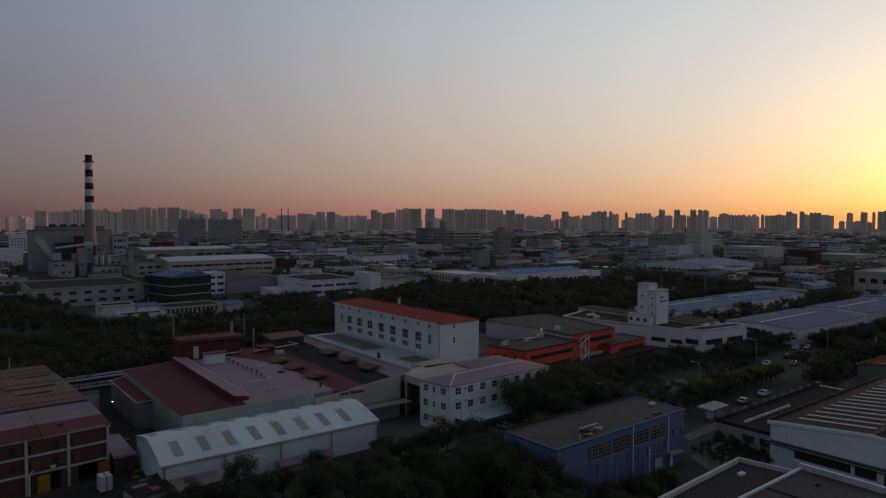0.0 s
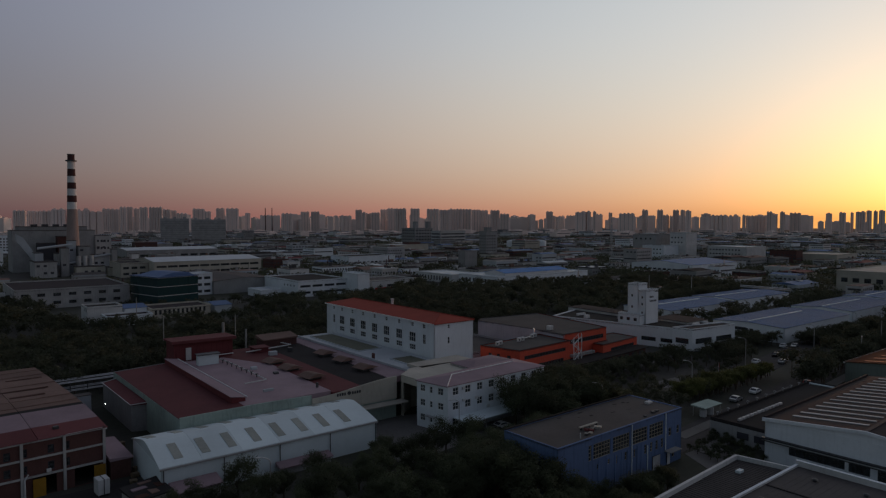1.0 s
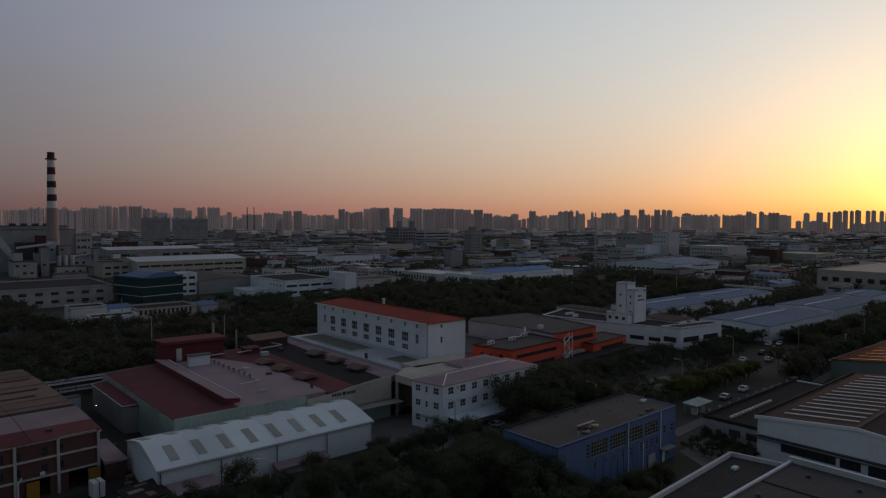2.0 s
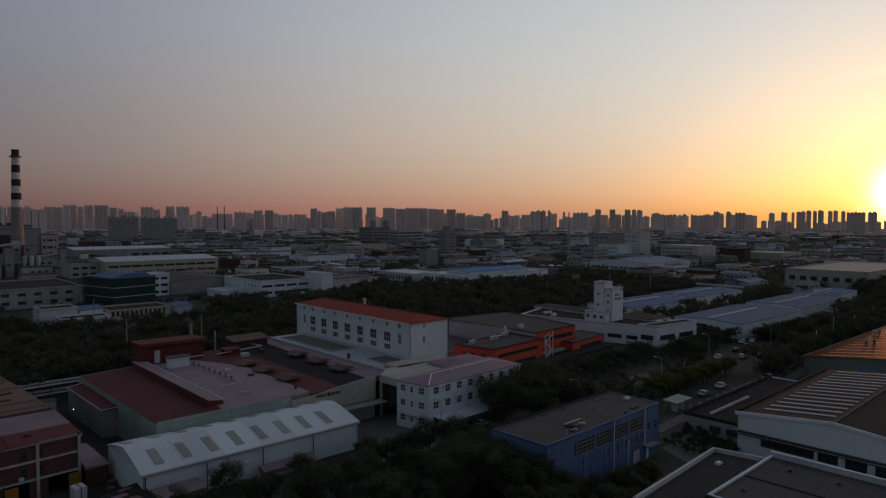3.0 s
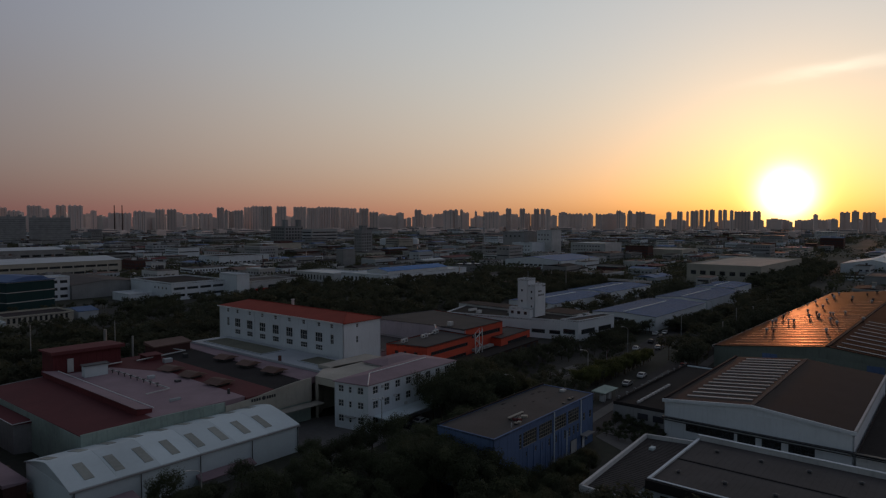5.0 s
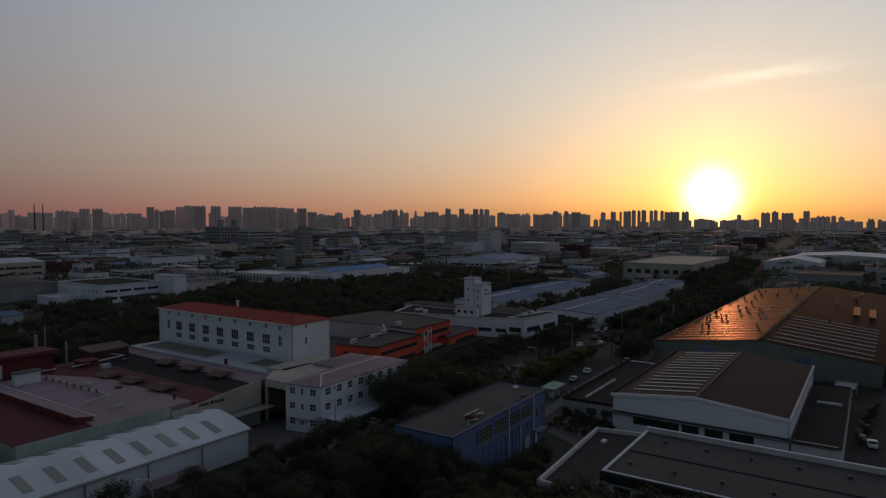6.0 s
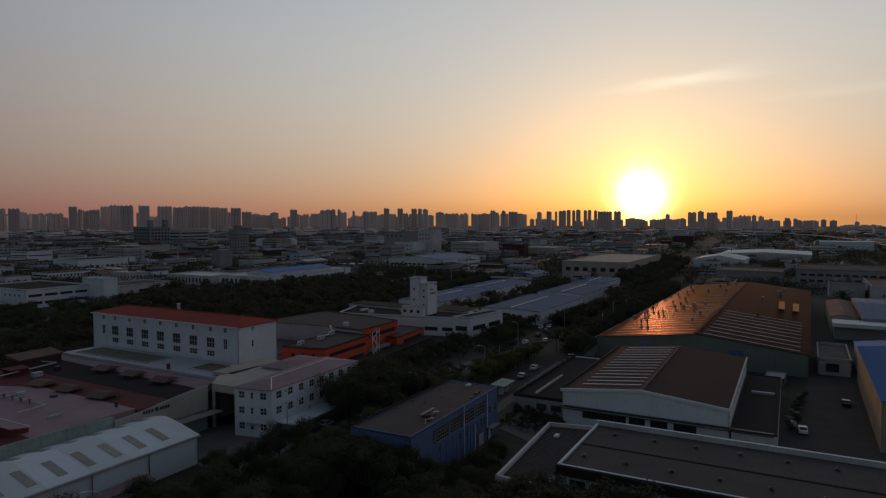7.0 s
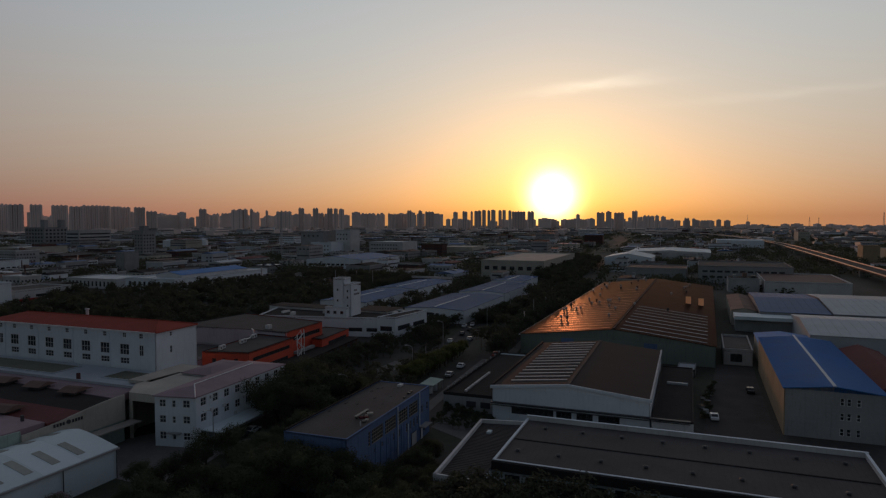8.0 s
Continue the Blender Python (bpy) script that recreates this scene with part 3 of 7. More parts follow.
def red_factory():
    t = thing("red_factory", pose(36, 128, 0), "sprawling factory under red and mauve roofs with faded green parapet", "factory")
    a, b = (-0.3, 0.4), (27, -0.9)
    c, d, e = (49, -0.5), (54, 68), (-3.6, 54)
    pts = [a, b, c, d, e]
    walls(t, pts, 0, 7.8, PALEGREEN, mats={2: GREYWALL, 3: GREYWALL, 4: PALEGREEN})
    zones = (("roof", R_RED, [(-0.2, 0.9), (12.6, 0.35), (11.0, 53.2), (-3.5, 53.3)], [7.95, 8.5, 8.6, 7.8], "smooth red sheet roof"),
             ("roof", R_MAUVE, [(12.6, 0.35), (32, -0.2), (31, 33), (23.5, 50), (11.05, 51)], [8.5, 8.9, 9.0, 8.9, 8.8], "mauve ribbed sheet roof"),
             ("roof", R_RED, [(32, -0.9), (40, -0.8), (38.5, 60), (11, 62), (11.04, 51.1), (23.5, 50.05), (31.05, 33)], [8.7, 8.7, 8.7, 8.5, 8.5, 8.7, 8.8], "red sheet roof"),
             ("roof", R_DARK, [(40, -0.8), (49, -0.5), (49.6, 66), (38.5, 66)], [8.6, 8.6, 8.6, 8.6], "dark felt roof"),
             ("roof", R_MAUVE, [(49.05, -0.5), (51, 3), (56.2, 4.5), (53.6, 68), (49.65, 66)], [8.75, 8.75, 8.75, 8.75, 8.75], "mauve sheet roof strip"))
    for name, mat, p, z, label in zones:
        bm = bmesh.new()
        prism(bm, p, 7.2, z)
        part(name, bm, mat, t, label)
    # raised step along the roof
    bm = bmesh.new()
    lean = Matrix.Translation((-0.052 * 4, 0, 0)) @ Matrix(((1, -0.045, 0, 0), (0, 1, 0, 0), (0, 0, 1, 0), (0, 0, 0, 1)))
    profile(bm, [(11.4, 7.9), (14.4, 7.9), (14.4, 9.3), (11.4, 9.75)], 4.0, 53)
    bmesh.ops.transform(bm, matrix=lean, verts=bm.verts)
    part("roof_step", bm, REDWALL, t, "raised red roof step")
    bm = bmesh.new()
    profile(bm, [(11.2, 9.79), (14.6, 9.31), (14.6, 9.41), (11.2, 9.89)], 3.9, 53.1)
    bmesh.ops.transform(bm, matrix=lean, verts=bm.verts)
    part("step_cap", bm, R_MAUVE, t)
    bm = bmesh.new()
    tube(bm, (14.7, 3.9, 9.45), (14.7, 52.8, 9.45), 0.1, 0.1, 6)
    bmesh.ops.transform(bm, matrix=lean, verts=bm.verts)
    part("gutter", bm, FRAME, t)
    for x, y, w, d, h in ((24.5, 30, 1.6, 1.0, 0.7), (27.5, 22, 1.2, 1.2, 0.5), (19.5, 8, 2.4, 0.5, 0.35), (35.2, 45, 2.2, 1.4, 0.9), (30.5, 4, 0.5, 0.5, 1.1), (42, 48, 1.2, 1.2, 0.8)):
        bm = bmesh.new()
        box(bm, x, x + w, y, y + d, 8.5, 8.9 + h)
        bmesh.ops.bevel(bm, geom=bm.edges[:], offset=0.06, segments=1, affect="EDGES")
        part("roof_unit", bm, R_PALE if w > 1.3 else DARKMETAL, t)
    # front parapet, curved sign wall
    n = 16
    us = [i / n for i in range(n + 1)]
    bm = bmesh.new()
    strip_wall(bm, [(-0.3 + 27.3 * u, 0.3 - 1.3 * u) for u in us], 0.4, 6.0, [8.25 + 0.5 * math.sin(u * math.pi * 0.6) for u in us])
    part("parapet", bm, PALEGREEN, t, "faded green stained parapet")
    bm = bmesh.new()
    strip_wall(bm, [(27 + 22 * u, -1.25 + 0.4 * u) for u in us], 0.35, 4.6, [8.0 + 1.9 * (u * u * (3 - 2 * u)) for u in us])
    part("sign_wall", bm, CREAM, t, "curved cream parapet with dark lettering")
    fr = edge_frame((33.0, -1.17), (49.0, -0.88))
    letters(t, fr, 7.55, 8, 0.62, 0.62, 1.35)
    bm = bmesh.new()
    tube(bm, (36.1, -1.1, 7.9), (36.1, -1.25, 7.9), 0.42, 0.42, 16)
    part("emblem", bm, SIGNDARK, t)
    bm = bmesh.new()
    box(bm, 34, 50.5, -4.2, -1.3, 4.0, 4.25, pose(0, 0, 0, 0, 0, 0.6))
    part("awning", bm, R_BEIGE, t, "pale slab awning")
    # flank building with red lean-to roof
    bm = bmesh.new()
    prism(bm, [(-6.6, 50.2), (-4.7, 24.5), (-1.6, 23.6), (-1.9, 24.5), (-3.7, 50.2)], 0, [6.0, 6.0, 6.3, 6.5, 6.5])
    part("flank", bm, GREYWALL, t, "grey rendered flank wall")
    bm = bmesh.new()
    prism(bm, [(-6.8, 50.4), (-4.9, 24.2), (-1.4, 23.3), (-1.8, 24.5), (-3.6, 50.4)], 5.95, [6.05, 6.05, 6.35, 6.6, 6.6])
    part("lean_to_roof", bm, R_RED, t)
    bm = bmesh.new()
    tube(bm, (-6.8, 50.4, 6.12), (-4.9, 24.2, 6.12), 0.09, 0.09, 6)
    tube(bm, (-4.9, 24.2, 6.12), (-1.4, 23.3, 6.45), 0.09, 0.09, 6)
    tube(bm, (-6.8, 50.4, 6.12), (-3.6, 50.6, 6.65), 0.09, 0.09, 6)
    part("edge_trim", bm, FRAME, t)
    # raised plant house at the back of the roof
    bm = bmesh.new()
    box(bm, 11.3, 27.3, 53.5, 62, 7, 13.4)
    part("plant_house", bm, REDWALL, t, "dark red raised plant house")
    bm = bmesh.new()
    prism(bm, [(10.6, 52.6), (28, 52.2), (28, 62.6), (10.6, 62.6)], 13.4, [14.2, 14.2, 13.7, 13.7])
    part("plant_house_roof", bm, R_RED, t)
    bm = bmesh.new()
    box(bm, 14.4, 15.8, 53.25, 53.46, 8.6, 12)
    part("plant_house_door", bm, OFFWHITE, t)
    bm = bmesh.new()
    box(bm, 14.6, 20.6, 42.6, 45.4, 11.55, 11.75)
    part("unit_cover", bm, DARKMETAL, t)
    bm = bmesh.new()
    box(bm, 14.9, 20.2, 43, 45, 8.7, 11.5)
    part("cooling_unit", bm, R_WHITE, t, "white cooling unit")
    part("cooling_duct", bmesh_box(17.8, 19.6, 47, 52.5, 8.8, 9.6), DARKMETAL, t)
    # pipe loops on the mauve roof
    for run in (((21.0, 50, 9.4), (22.3, 38.3, 9.4), (23.4, 16.7, 9.3), (17.8, 15.7, 9.3)), ((20, 51.5, 9.4), (27, 52, 9.4)), ((30, 50, 9.6), (45, 53.5, 9.6), (43, 61, 9.6)), ((31, 51, 9.3), (44.5, 54.5, 9.3))):
        bm = bmesh.new()
        sweep(bm, run, 0.15)
        part("roof_pipe", bm, OFFWHITE, t, "pale roof pipe")
    for i in range(9):
        bm = bmesh.new()
        y = 46 - i * 3.0
        tube(bm, (21 + i * 0.25, y, 8.7), (21 + i * 0.25, y, 9.6), 0.12, 0.12, 6)
        box(bm, 20.7 + i * 0.25, 21.3 + i * 0.25, y - 0.3, y + 0.3, 9.6, 9.75)
        part("roof_vent", bm, DARKMETAL, t)
    # low tan ventilators
    for x, y, s in ((32.4, 35, 0.78), (32.9, 25.1, 0.76), (33.7, 13.6, 0.8), (48.4, 37, 0.76), (48.6, 25.7, 0.74), (48.8, 14.2, 0.76)):
        v = part("ventilator", bmesh_box(-2.2 * s, 2.2 * s, -1.8 * s, 1.8 * s, 8.6, 9.38), DARKMETAL, t, m=pose(x, y, 0, 0, 0, 9))
        bm = bmesh.new()
        a2 = [bm.verts.new(p) for p in ((-3.4 * s, -3.2 * s, 9.4), (3.4 * s, -3.2 * s, 9.4), (3.4 * s, 3.2 * s, 9.4), (-3.4 * s, 3.2 * s, 9.4))]
        b2 = [bm.verts.new(p) for p in ((-0.6 * s, -3.0 * s, 10.15), (0.6 * s, -3.0 * s, 10.15), (0.6 * s, 3.0 * s, 10.15), (-0.6 * s, 3.0 * s, 10.15))]
        bm.faces.new(a2[::-1]), bm.faces.new(b2)
        for i in range(4):
            bm.faces.new((a2[i], a2[(i + 1) % 4], b2[(i + 1) % 4], b2[i]))
        part("ventilator_hood", bm, R_TAN, v, "tan sheet hood")
    # small house on the roof
    bm = bmesh.new()
    prism(bm, [(38.2, 58), (49, 58.6), (49, 64), (38.2, 64)], 8.4, [10.7, 10.9, 11.6, 11.4])
    part("stair_house", bm, BRICK, t)
    bm = bmesh.new()
    prism(bm, [(37.9, 57.6), (49.3, 58.2), (49.3, 64.4), (37.9, 64.4)], 10.72, [10.95, 11.15, 11.85, 11.65])
    part("stair_house_roof", bm, R_TAN, t)
    bm = bmesh.new()
    box(bm, 33, 37, 51, 55, 8.4, 10)
    part("hatch_house", bm, REDWALL, t)
    bm = bmesh.new()
    box(bm, 32.6, 37.4, 50.6, 55.4, 10, 10.2)
    part("hatch_roof", bm, R_RED, t)
    for x, y, h, r in ((31, 74, 15, 0.5), (35.5, 66, 13.5, 0.3)):
        bm = bmesh.new()
        tube(bm, (x, y, 0), (x, y, h), r, r * 0.9, 10)
        part("flue", bm, CONC, t, "grey flue pipe")


def bmesh_box(*a):
    bm = bmesh.new()
    box(bm, *a)
    return bm


def arch_shed():
    t = thing("arched_shed", pose(28.3, 110.3, 0, 0, 0, 2.3), "white sheet-metal shed with shallow arched roof and skylights", "shed")
    lx, ly, z, rise = 42.3, 19.6, 5.45, 2.15
    walls(t, rect(lx, ly), 0, z, R_WHITE)
    n = 14

    def height(y):
        return z + rise * (1 - abs(2 * y / ly - 1) ** 1.27)
    arc = [(ly * i / n, height(ly * i / n)) for i in range(n + 1)]
    m = Matrix(((0, 1, 0, 0), (1, 0, 0, 0), (0, 0, 1, 0), (0, 0, 0, 1)))
    for k in range(6):
        bm = bmesh.new()
        shell(bm, arc, -0.3 + k * (lx + 0.6) / 6, -0.3 + (k + 1) * (lx + 0.6) / 6 - 0.03, 0.12)
        bmesh.ops.transform(bm, matrix=m, verts=bm.verts)
        part("roof_sheet", bm, R_WHITE, t, "pale arched sheet roof")
    for x in (0.02, lx - 0.22):
        bm = bmesh.new()
        pts = [(y, h) for y, h in arc]
        profile(bm, [(0, z - 0.01)] + pts[1:-1] + [(ly, z - 0.01)], x, x + 0.2)
        bmesh.ops.transform(bm, matrix=m, verts=bm.verts)
        part("gable", bm, R_WHITE, t)
    for k in range(9):
        for y0, y1, off in ((1.8, 6.8, 2.6), (11.4, 16.4, 0.6)):
            x = off + k * 4.75
            if x + 1.8 > lx:
                continue
            bm = bmesh.new()
            shell(bm, [(y0 + (y1 - y0) * i / 4, height(y0 + (y1 - y0) * i / 4) + 0.1) for i in range(5)], x, x + 1.5, 0.09)
            bmesh.ops.transform(bm, matrix=m, verts=bm.verts)
            part("skylight", bm, SKYLIGHT, t, "dull grey plastic skylight")
    bm = bmesh.new()
    box(bm, -0.3, lx + 0.3, -0.35, -0.05, z - 0.25, z + 0.02)
    part("gutter", bm, GREYWALL, t)
    for x in (0.3, 10.5, 21, 31.5, 42.0):
        bm = bmesh.new()
        tube(bm, (x, -0.2, 0), (x, -0.2, z - 0.2), 0.09, 0.09, 6)
        part("downpipe", bm, DARKMETAL, t)
    for x0, x1, d0, d1, zz in ((1, 9, 4.5, 4.0, 2.2), (20, 31, 2.6, 2.4, 1.3)):
        bm = bmesh.new()
        prism(bm, [(x0, -d0), (x1, -d1), (x1, -0.3), (x0, -0.3)], zz, [zz + 0.2, zz + 0.2, zz + 0.8, zz + 0.8])
        part("lean_to_roof", bm, R_MAUVE, t, "low mauve lean-to roof")
        part("lean_to", bmesh_box(x0 + 0.4, x1 - 0.4, -d1 + 0.3, -0.3, 0, zz), GREYWALL, t)


def brick_building():
    t = thing("brick_building", pose(-9.5, 122.4, 0, 0, 0, 7.0), "dark brick workshop with white concrete frame and patched roof", "building")
    lx, ly, h = 32.0, 60.0, 9.7
    wins = [(3.3 + 6.4 * i + 1.4 * j, z, 1.0, 1.5, 1, 2) for i in range(4) for j in (0.3, 2.0) for z in (4.1, 7.0)]
    walls(t, rect(lx, ly), 0, h, BRICK, {0: wins + [(20.6, 0.05, 3.6, 3.2), (27.0, 0.05, 4.2, 3.4)]}, frame_mat=DARKFRAME)
    for i in range(6):
        bm = bmesh.new()
        box(bm, 0.0 + 6.36 * i - 0.22, 6.36 * i + 0.22, -0.32, -0.02, 0, h)
        part("column", bm, DULLWHITE, t, "dull white painted concrete column")
    for z in (3.4, 6.5, 9.4):
        for i in range(5):
            bm = bmesh.new()
            box(bm, 6.36 * i + 0.22, 6.36 * (i + 1) - 0.22, -0.28, -0.02, z, z + 0.32)
            part("beam", bm, DULLWHITE, t)
    for x in (20.6, 30.0):
        bm = bmesh.new()
        box(bm, x, x + 1.9, -0.5, -0.34, 0, 3.1)
        part("yellow_door", bm, YELLOW, t, "yellow sheet metal door leaf")
    strips = ((-0.4, 6, 9.75, 10.3, R_RED), (6, 15, 10.3, 10.9, R_MAUVE), (15, 17, 10.75, 10.85, R_DARK), (17, 30, 10.9, 11.0, R_TAN), (30, 45, 10.95, 10.95, R_TAN), (45, 60.3, 10.95, 10.6, R_TAN))
    for y0, y1, z0, z1, mat in strips:
        for x0, x1 in ((-0.3, 11.5), (11.6, 21.5), (21.6, 32.4)):
            bm = bmesh.new()
            prism(bm, [(x0, y0), (x1, y0), (x1, y1), (x0, y1)], 9.7, [z0, z0 - 0.15 * (x1 > 32), z1 - 0.15 * (x1 > 32), z1])
            part("roof_sheet", bm, mat, t)
    for x, y, w, d, mat in ((20.5, 33.5, 9.5, 0.9, R_RUST), (14, 36, 7, 0.7, R_RUST), (22, 27.5, 6.2, 1.1, R_RUST), (4, 30, 9, 0.8, R_DARK), (8, 41, 12, 0.5, R_DARK), (24, 45, 7, 0.6, R_RUST), (3, 22, 5, 3.6, R_DARK), (12, 50, 10, 0.6, R_RUST)):
        part("roof_patch", bmesh_box(x, x + w, y, y + d, 10.98, 11.03), mat, t, "rusted strip patch")
    for x0, x1, y in ((-0.3, 32.2, 19.3), (11.6, 32.2, 24.6), (-0.3, 21.5, 29.9), (-0.3, 32.2, 38.4), (11.6, 21.5, 43.1), (-0.3, 32.2, 48.7), (21.6, 32.2, 54)):
        part("sheet_lap", bmesh_box(x0, x1, y, y + 0.12, 10.9, 11.02), R_TAN, t)
    for x in (9.0, 24.5):
        part("roof_vent", bmesh_box(x, x + 0.9, 3.2, 3.9, 9.9, 10.5), DARKMETAL, t)
    bm = bmesh.new()
    tube(bm, (11.5, 6.2, 10.4), (11.5, 14.8, 10.98), 0.12, 0.12, 6)
    part("roof_pipe", bm, OFFWHITE, t)
    bm = bmesh.new()
    box(bm, 32.02, 32.3, -0.3, 60.2, 9.3, 9.68)
    part("verge", bm, OFFWHITE, t)
    bm = bmesh.new()
    tube(bm, (19.4, -0.5, 3.4), (19.4, -0.5, 0), 0.12, 0.12)
    tube(bm, (19.4, -0.5, 3.4), (19.95, -0.45, 4.2), 0.12, 0.12)
    part("downpipe", bm, OFFWHITE, t)
    bm = bmesh.new()
    box(bm, 22.6, 23.3, -0.75, -0.35, 4.0, 4.5)
    part("air_conditioner", bm, OFFWHITE, t)


def yard_things():
    t = thing("yard_shed", pose(22.8, 125, 0, 0, 0, 4), "low lean-to shed with mauve sheet roof beside the brick workshop", "shed")
    bm = bmesh.new()
    prism(bm, [(0.2, 0.2), (3.6, 0.2), (3.6, 14), (0.2, 14)], 0, 3.4)
    part("wall", bm, BRICK, t)
    bm = bmesh.new()
    prism(bm, [(0, 0), (4.0, 0), (4.0, 14.4), (0, 14.4)], 3.4, [4.0, 3.6, 3.6, 4.0])
    part("roof", bm, R_MAUVE, t)
    t = thing("container", pose(19.9, 118.2, 0, 0, 0, 8), "white box container standing in the yard", "container")
    bm = bmesh.new()
    box(bm, 0, 1.9, 0, 2.4, 0.25, 2.9)
    bmesh.ops.bevel(bm, geom=bm.edges[:], offset=0.06, segments=1, affect="EDGES")
    part("box", bm, OFFWHITE, t)
    for x in (0.1, 1.6):
        bm = bmesh.new()
        box(bm, x, x + 0.2, 0.1, 2.3, 0, 0.25)
        part("skid", bm, DARKMETAL, t)
    bm = bmesh.new()
    box(bm, 0.9, 1.05, -0.03, 2.43, 0.3, 2.93)
    part("strap", bm, DARKMETAL, t)
    t = thing("yard_shed", pose(23.8, 106.2, 0, 0, 0, 12), "small shed with rusty patched roof", "shed")
    bm = bmesh.new()
    prism(bm, [(0, 0), (5.4, 0), (5.4, 6), (0, 6)], 0, 2.6)
    part("wall", bm, CONC, t)
    bm = bmesh.new()
    prism(bm, [(-0.3, -0.3), (5.8, -0.3), (5.8, 6.3), (-0.3, 6.3)], 2.6, [2.7, 2.9, 3.4, 3.1])
    part("roof", bm, R_DARK, t)
    for x, y, w, d, mat in ((0.2, 0.3, 1.9, 1.4, R_RUST), (2.6, 0.6, 1.3, 2.1, R_TAN), (4.2, 2.4, 1.2, 2.6, R_RUST), (0.6, 3.2, 2.4, 1.1, R_MAUVE), (2.3, 4.9, 2.1, 0.8, R_TAN)):
        z = 2.72 + 0.07 * y + 0.035 * x
        part("roof_patch", bmesh_box(x, x + w, y, y + d, z - 0.1, z + 0.16), mat, t, "loose rusty roof sheet")
    t = thing("wall_lamp", pose(27.4, 161, 5.0), "lit wall lamp on the grey factory flank", "lamp")
    bm = bmesh.new()
    box(bm, -0.12, 0.5, -0.12, 0.12, -0.1, 0.02)
    part("bracket", bm, DARKMETAL, t)
    bm = bmesh.new()
    bmesh.ops.create_icosphere(bm, subdivisions=1, radius=0.11)
    m = bpy.data.materials.new("lit_lamp_glass")
    m.use_nodes = True
    b = m.node_tree.nodes["Principled BSDF"]
    b.inputs["Emission Color"].default_value, b.inputs["Emission Strength"].default_value = (1, 0.95, 0.85, 1), 12
    part("bulb", bm, m, t)


def blue_building():
    t = thing("blue_building", pose(79.3, 68.9, 0, 0, 0, 3.3), "blue painted workshop with tall glazed bays and dark felt roof", "building")
    lx, ly, h = 36.9, 12.2, 10.1
    bays = [(9.2, 6.2, 4.7, 2.7, 6, 4), (14.7, 6.2, 4.9, 2.7, 6, 4), (20.6, 6.2, 4.6, 2.7, 5, 4), (25.9, 6.2, 4.6, 2.7, 5, 4), (7.9, 6.2, 0.8, 2.7, 1, 4)]
    south = bays + [(u, 3.7, 0.75, 1.8, 1, 3) for u in (24.3, 26.2, 28.0, 29.8)] + [(u, z, 0.6, hh, 1, 2) for u, z, hh in ((10.2, 4.3, 0.9), (13.2, 4.5, 0.9), (15.4, 4.0, 1.5), (18.2, 4.0, 1.5), (20.9, 3.9, 1.5), (12.4, 1.2, 0.8), (19.2, 0.9, 0.9))]
    south += [(26.9, 0.05, 2.4, 2.6), (31.7, 0.05, 1.0, 2.3), (33.6, 1.0, 0.9, 1.4, 1, 2), (32.4, 5.4, 0.9, 1.6, 1, 2), (35.2, 5.4, 0.9, 1.6, 1, 2)]
    east = [(3, 5.8, 1.2, 1.6, 2, 2), (7, 5.8, 1.2, 1.6, 2, 2), (3, 2, 1.2, 1.6, 2, 2)]
    walls(t, rect(lx, ly), 0, h, BLUEWALL, {0: south, 1: east}, frame_mat=TANFRAME)
    flat_roof(t, rect(lx, ly), h, R_GREY, 0.14, BLUEWALL, drop=0.0, thick=0.22)
    part("back_kerb", bmesh_box(0, lx, ly - 0.3, ly - 0.02, h + 0.15, h + 0.42), R_DARK, t, "dark felt kerb")
    part("shutter", bmesh_box(26.92, 29.28, -0.2, -0.12, 0.06, 2.62), DULLWHITE, t, "pale roller shutter")
    part("door", bmesh_box(31.75, 32.65, -0.2, -0.14, 0.05, 2.3), FRAME, t, "white framed door")
    part("door_canopy", bmesh_box(30.9, 34.8, -1.5, -0.02, 2.75, 2.9), GREYWALL, t)
    for x, z0 in ((20.2, 0), (25.2, 0), (31.2, 3.0)):
        bm = bmesh.new()
        tube(bm, (x, -0.12, z0), (x, -0.12, h if x != 25.2 else 5.2), 0.1, 0.1, 6)
        part("downpipe", bm, WHITE, t)
    for x in (10.5, 12.7, 15.2, 17.1, 18.9, 21.9, 23.2):
        part("pilaster", bmesh_box(x, x + 0.3, -0.1, -0.004, 0.2, 5.9), BLUEWALL, t)
    for x, y, w, d, hh, mat in ((33.9, 5.5, 1.5, 0.9, 0.45, OFFWHITE), (29.2, 1.4, 0.9, 0.6, 0.35, DARKMETAL), (30.6, 1.5, 0.8, 0.6, 0.3, DARKMETAL), (26.0, 1.0, 0.7, 0.5, 0.25, DARKMETAL)):
        bm = bmesh.new()
        box(bm, x, x + w, y, y + d, h, h + hh)
        bmesh.ops.bevel(bm, geom=bm.edges[:], offset=0.05, segments=1, affect="EDGES")
        part("roof_unit", bm, mat, t)
    part("roof_bench", bmesh_box(10.2, 15.2, 3.6, 4.1, h + 0.45, h + 0.6), R_BEIGE, t, "pale plank on trestles")
    for x in (10.6, 12.7, 14.8):
        part("trestle", bmesh_box(x, x + 0.2, 3.65, 4.05, h, h + 0.45), DARKMETAL, t)
    rnd = random.Random(2)
    for k in range(9):
        x, y = rnd.uniform(9.2, 14.5), rnd.uniform(1.6, 3.4)
        bm = bmesh.new()
        box(bm, -0.45, 0.45, -0.3, 0.3, 0, rnd.uniform(0.15, 0.5), pose(x, y, h, 0, 0, rnd.uniform(0, 90)))
        part("roof_junk", bm, (R_RED, R_BEIGE, DARKMETAL)[k % 3], t)
    bm = bmesh.new()
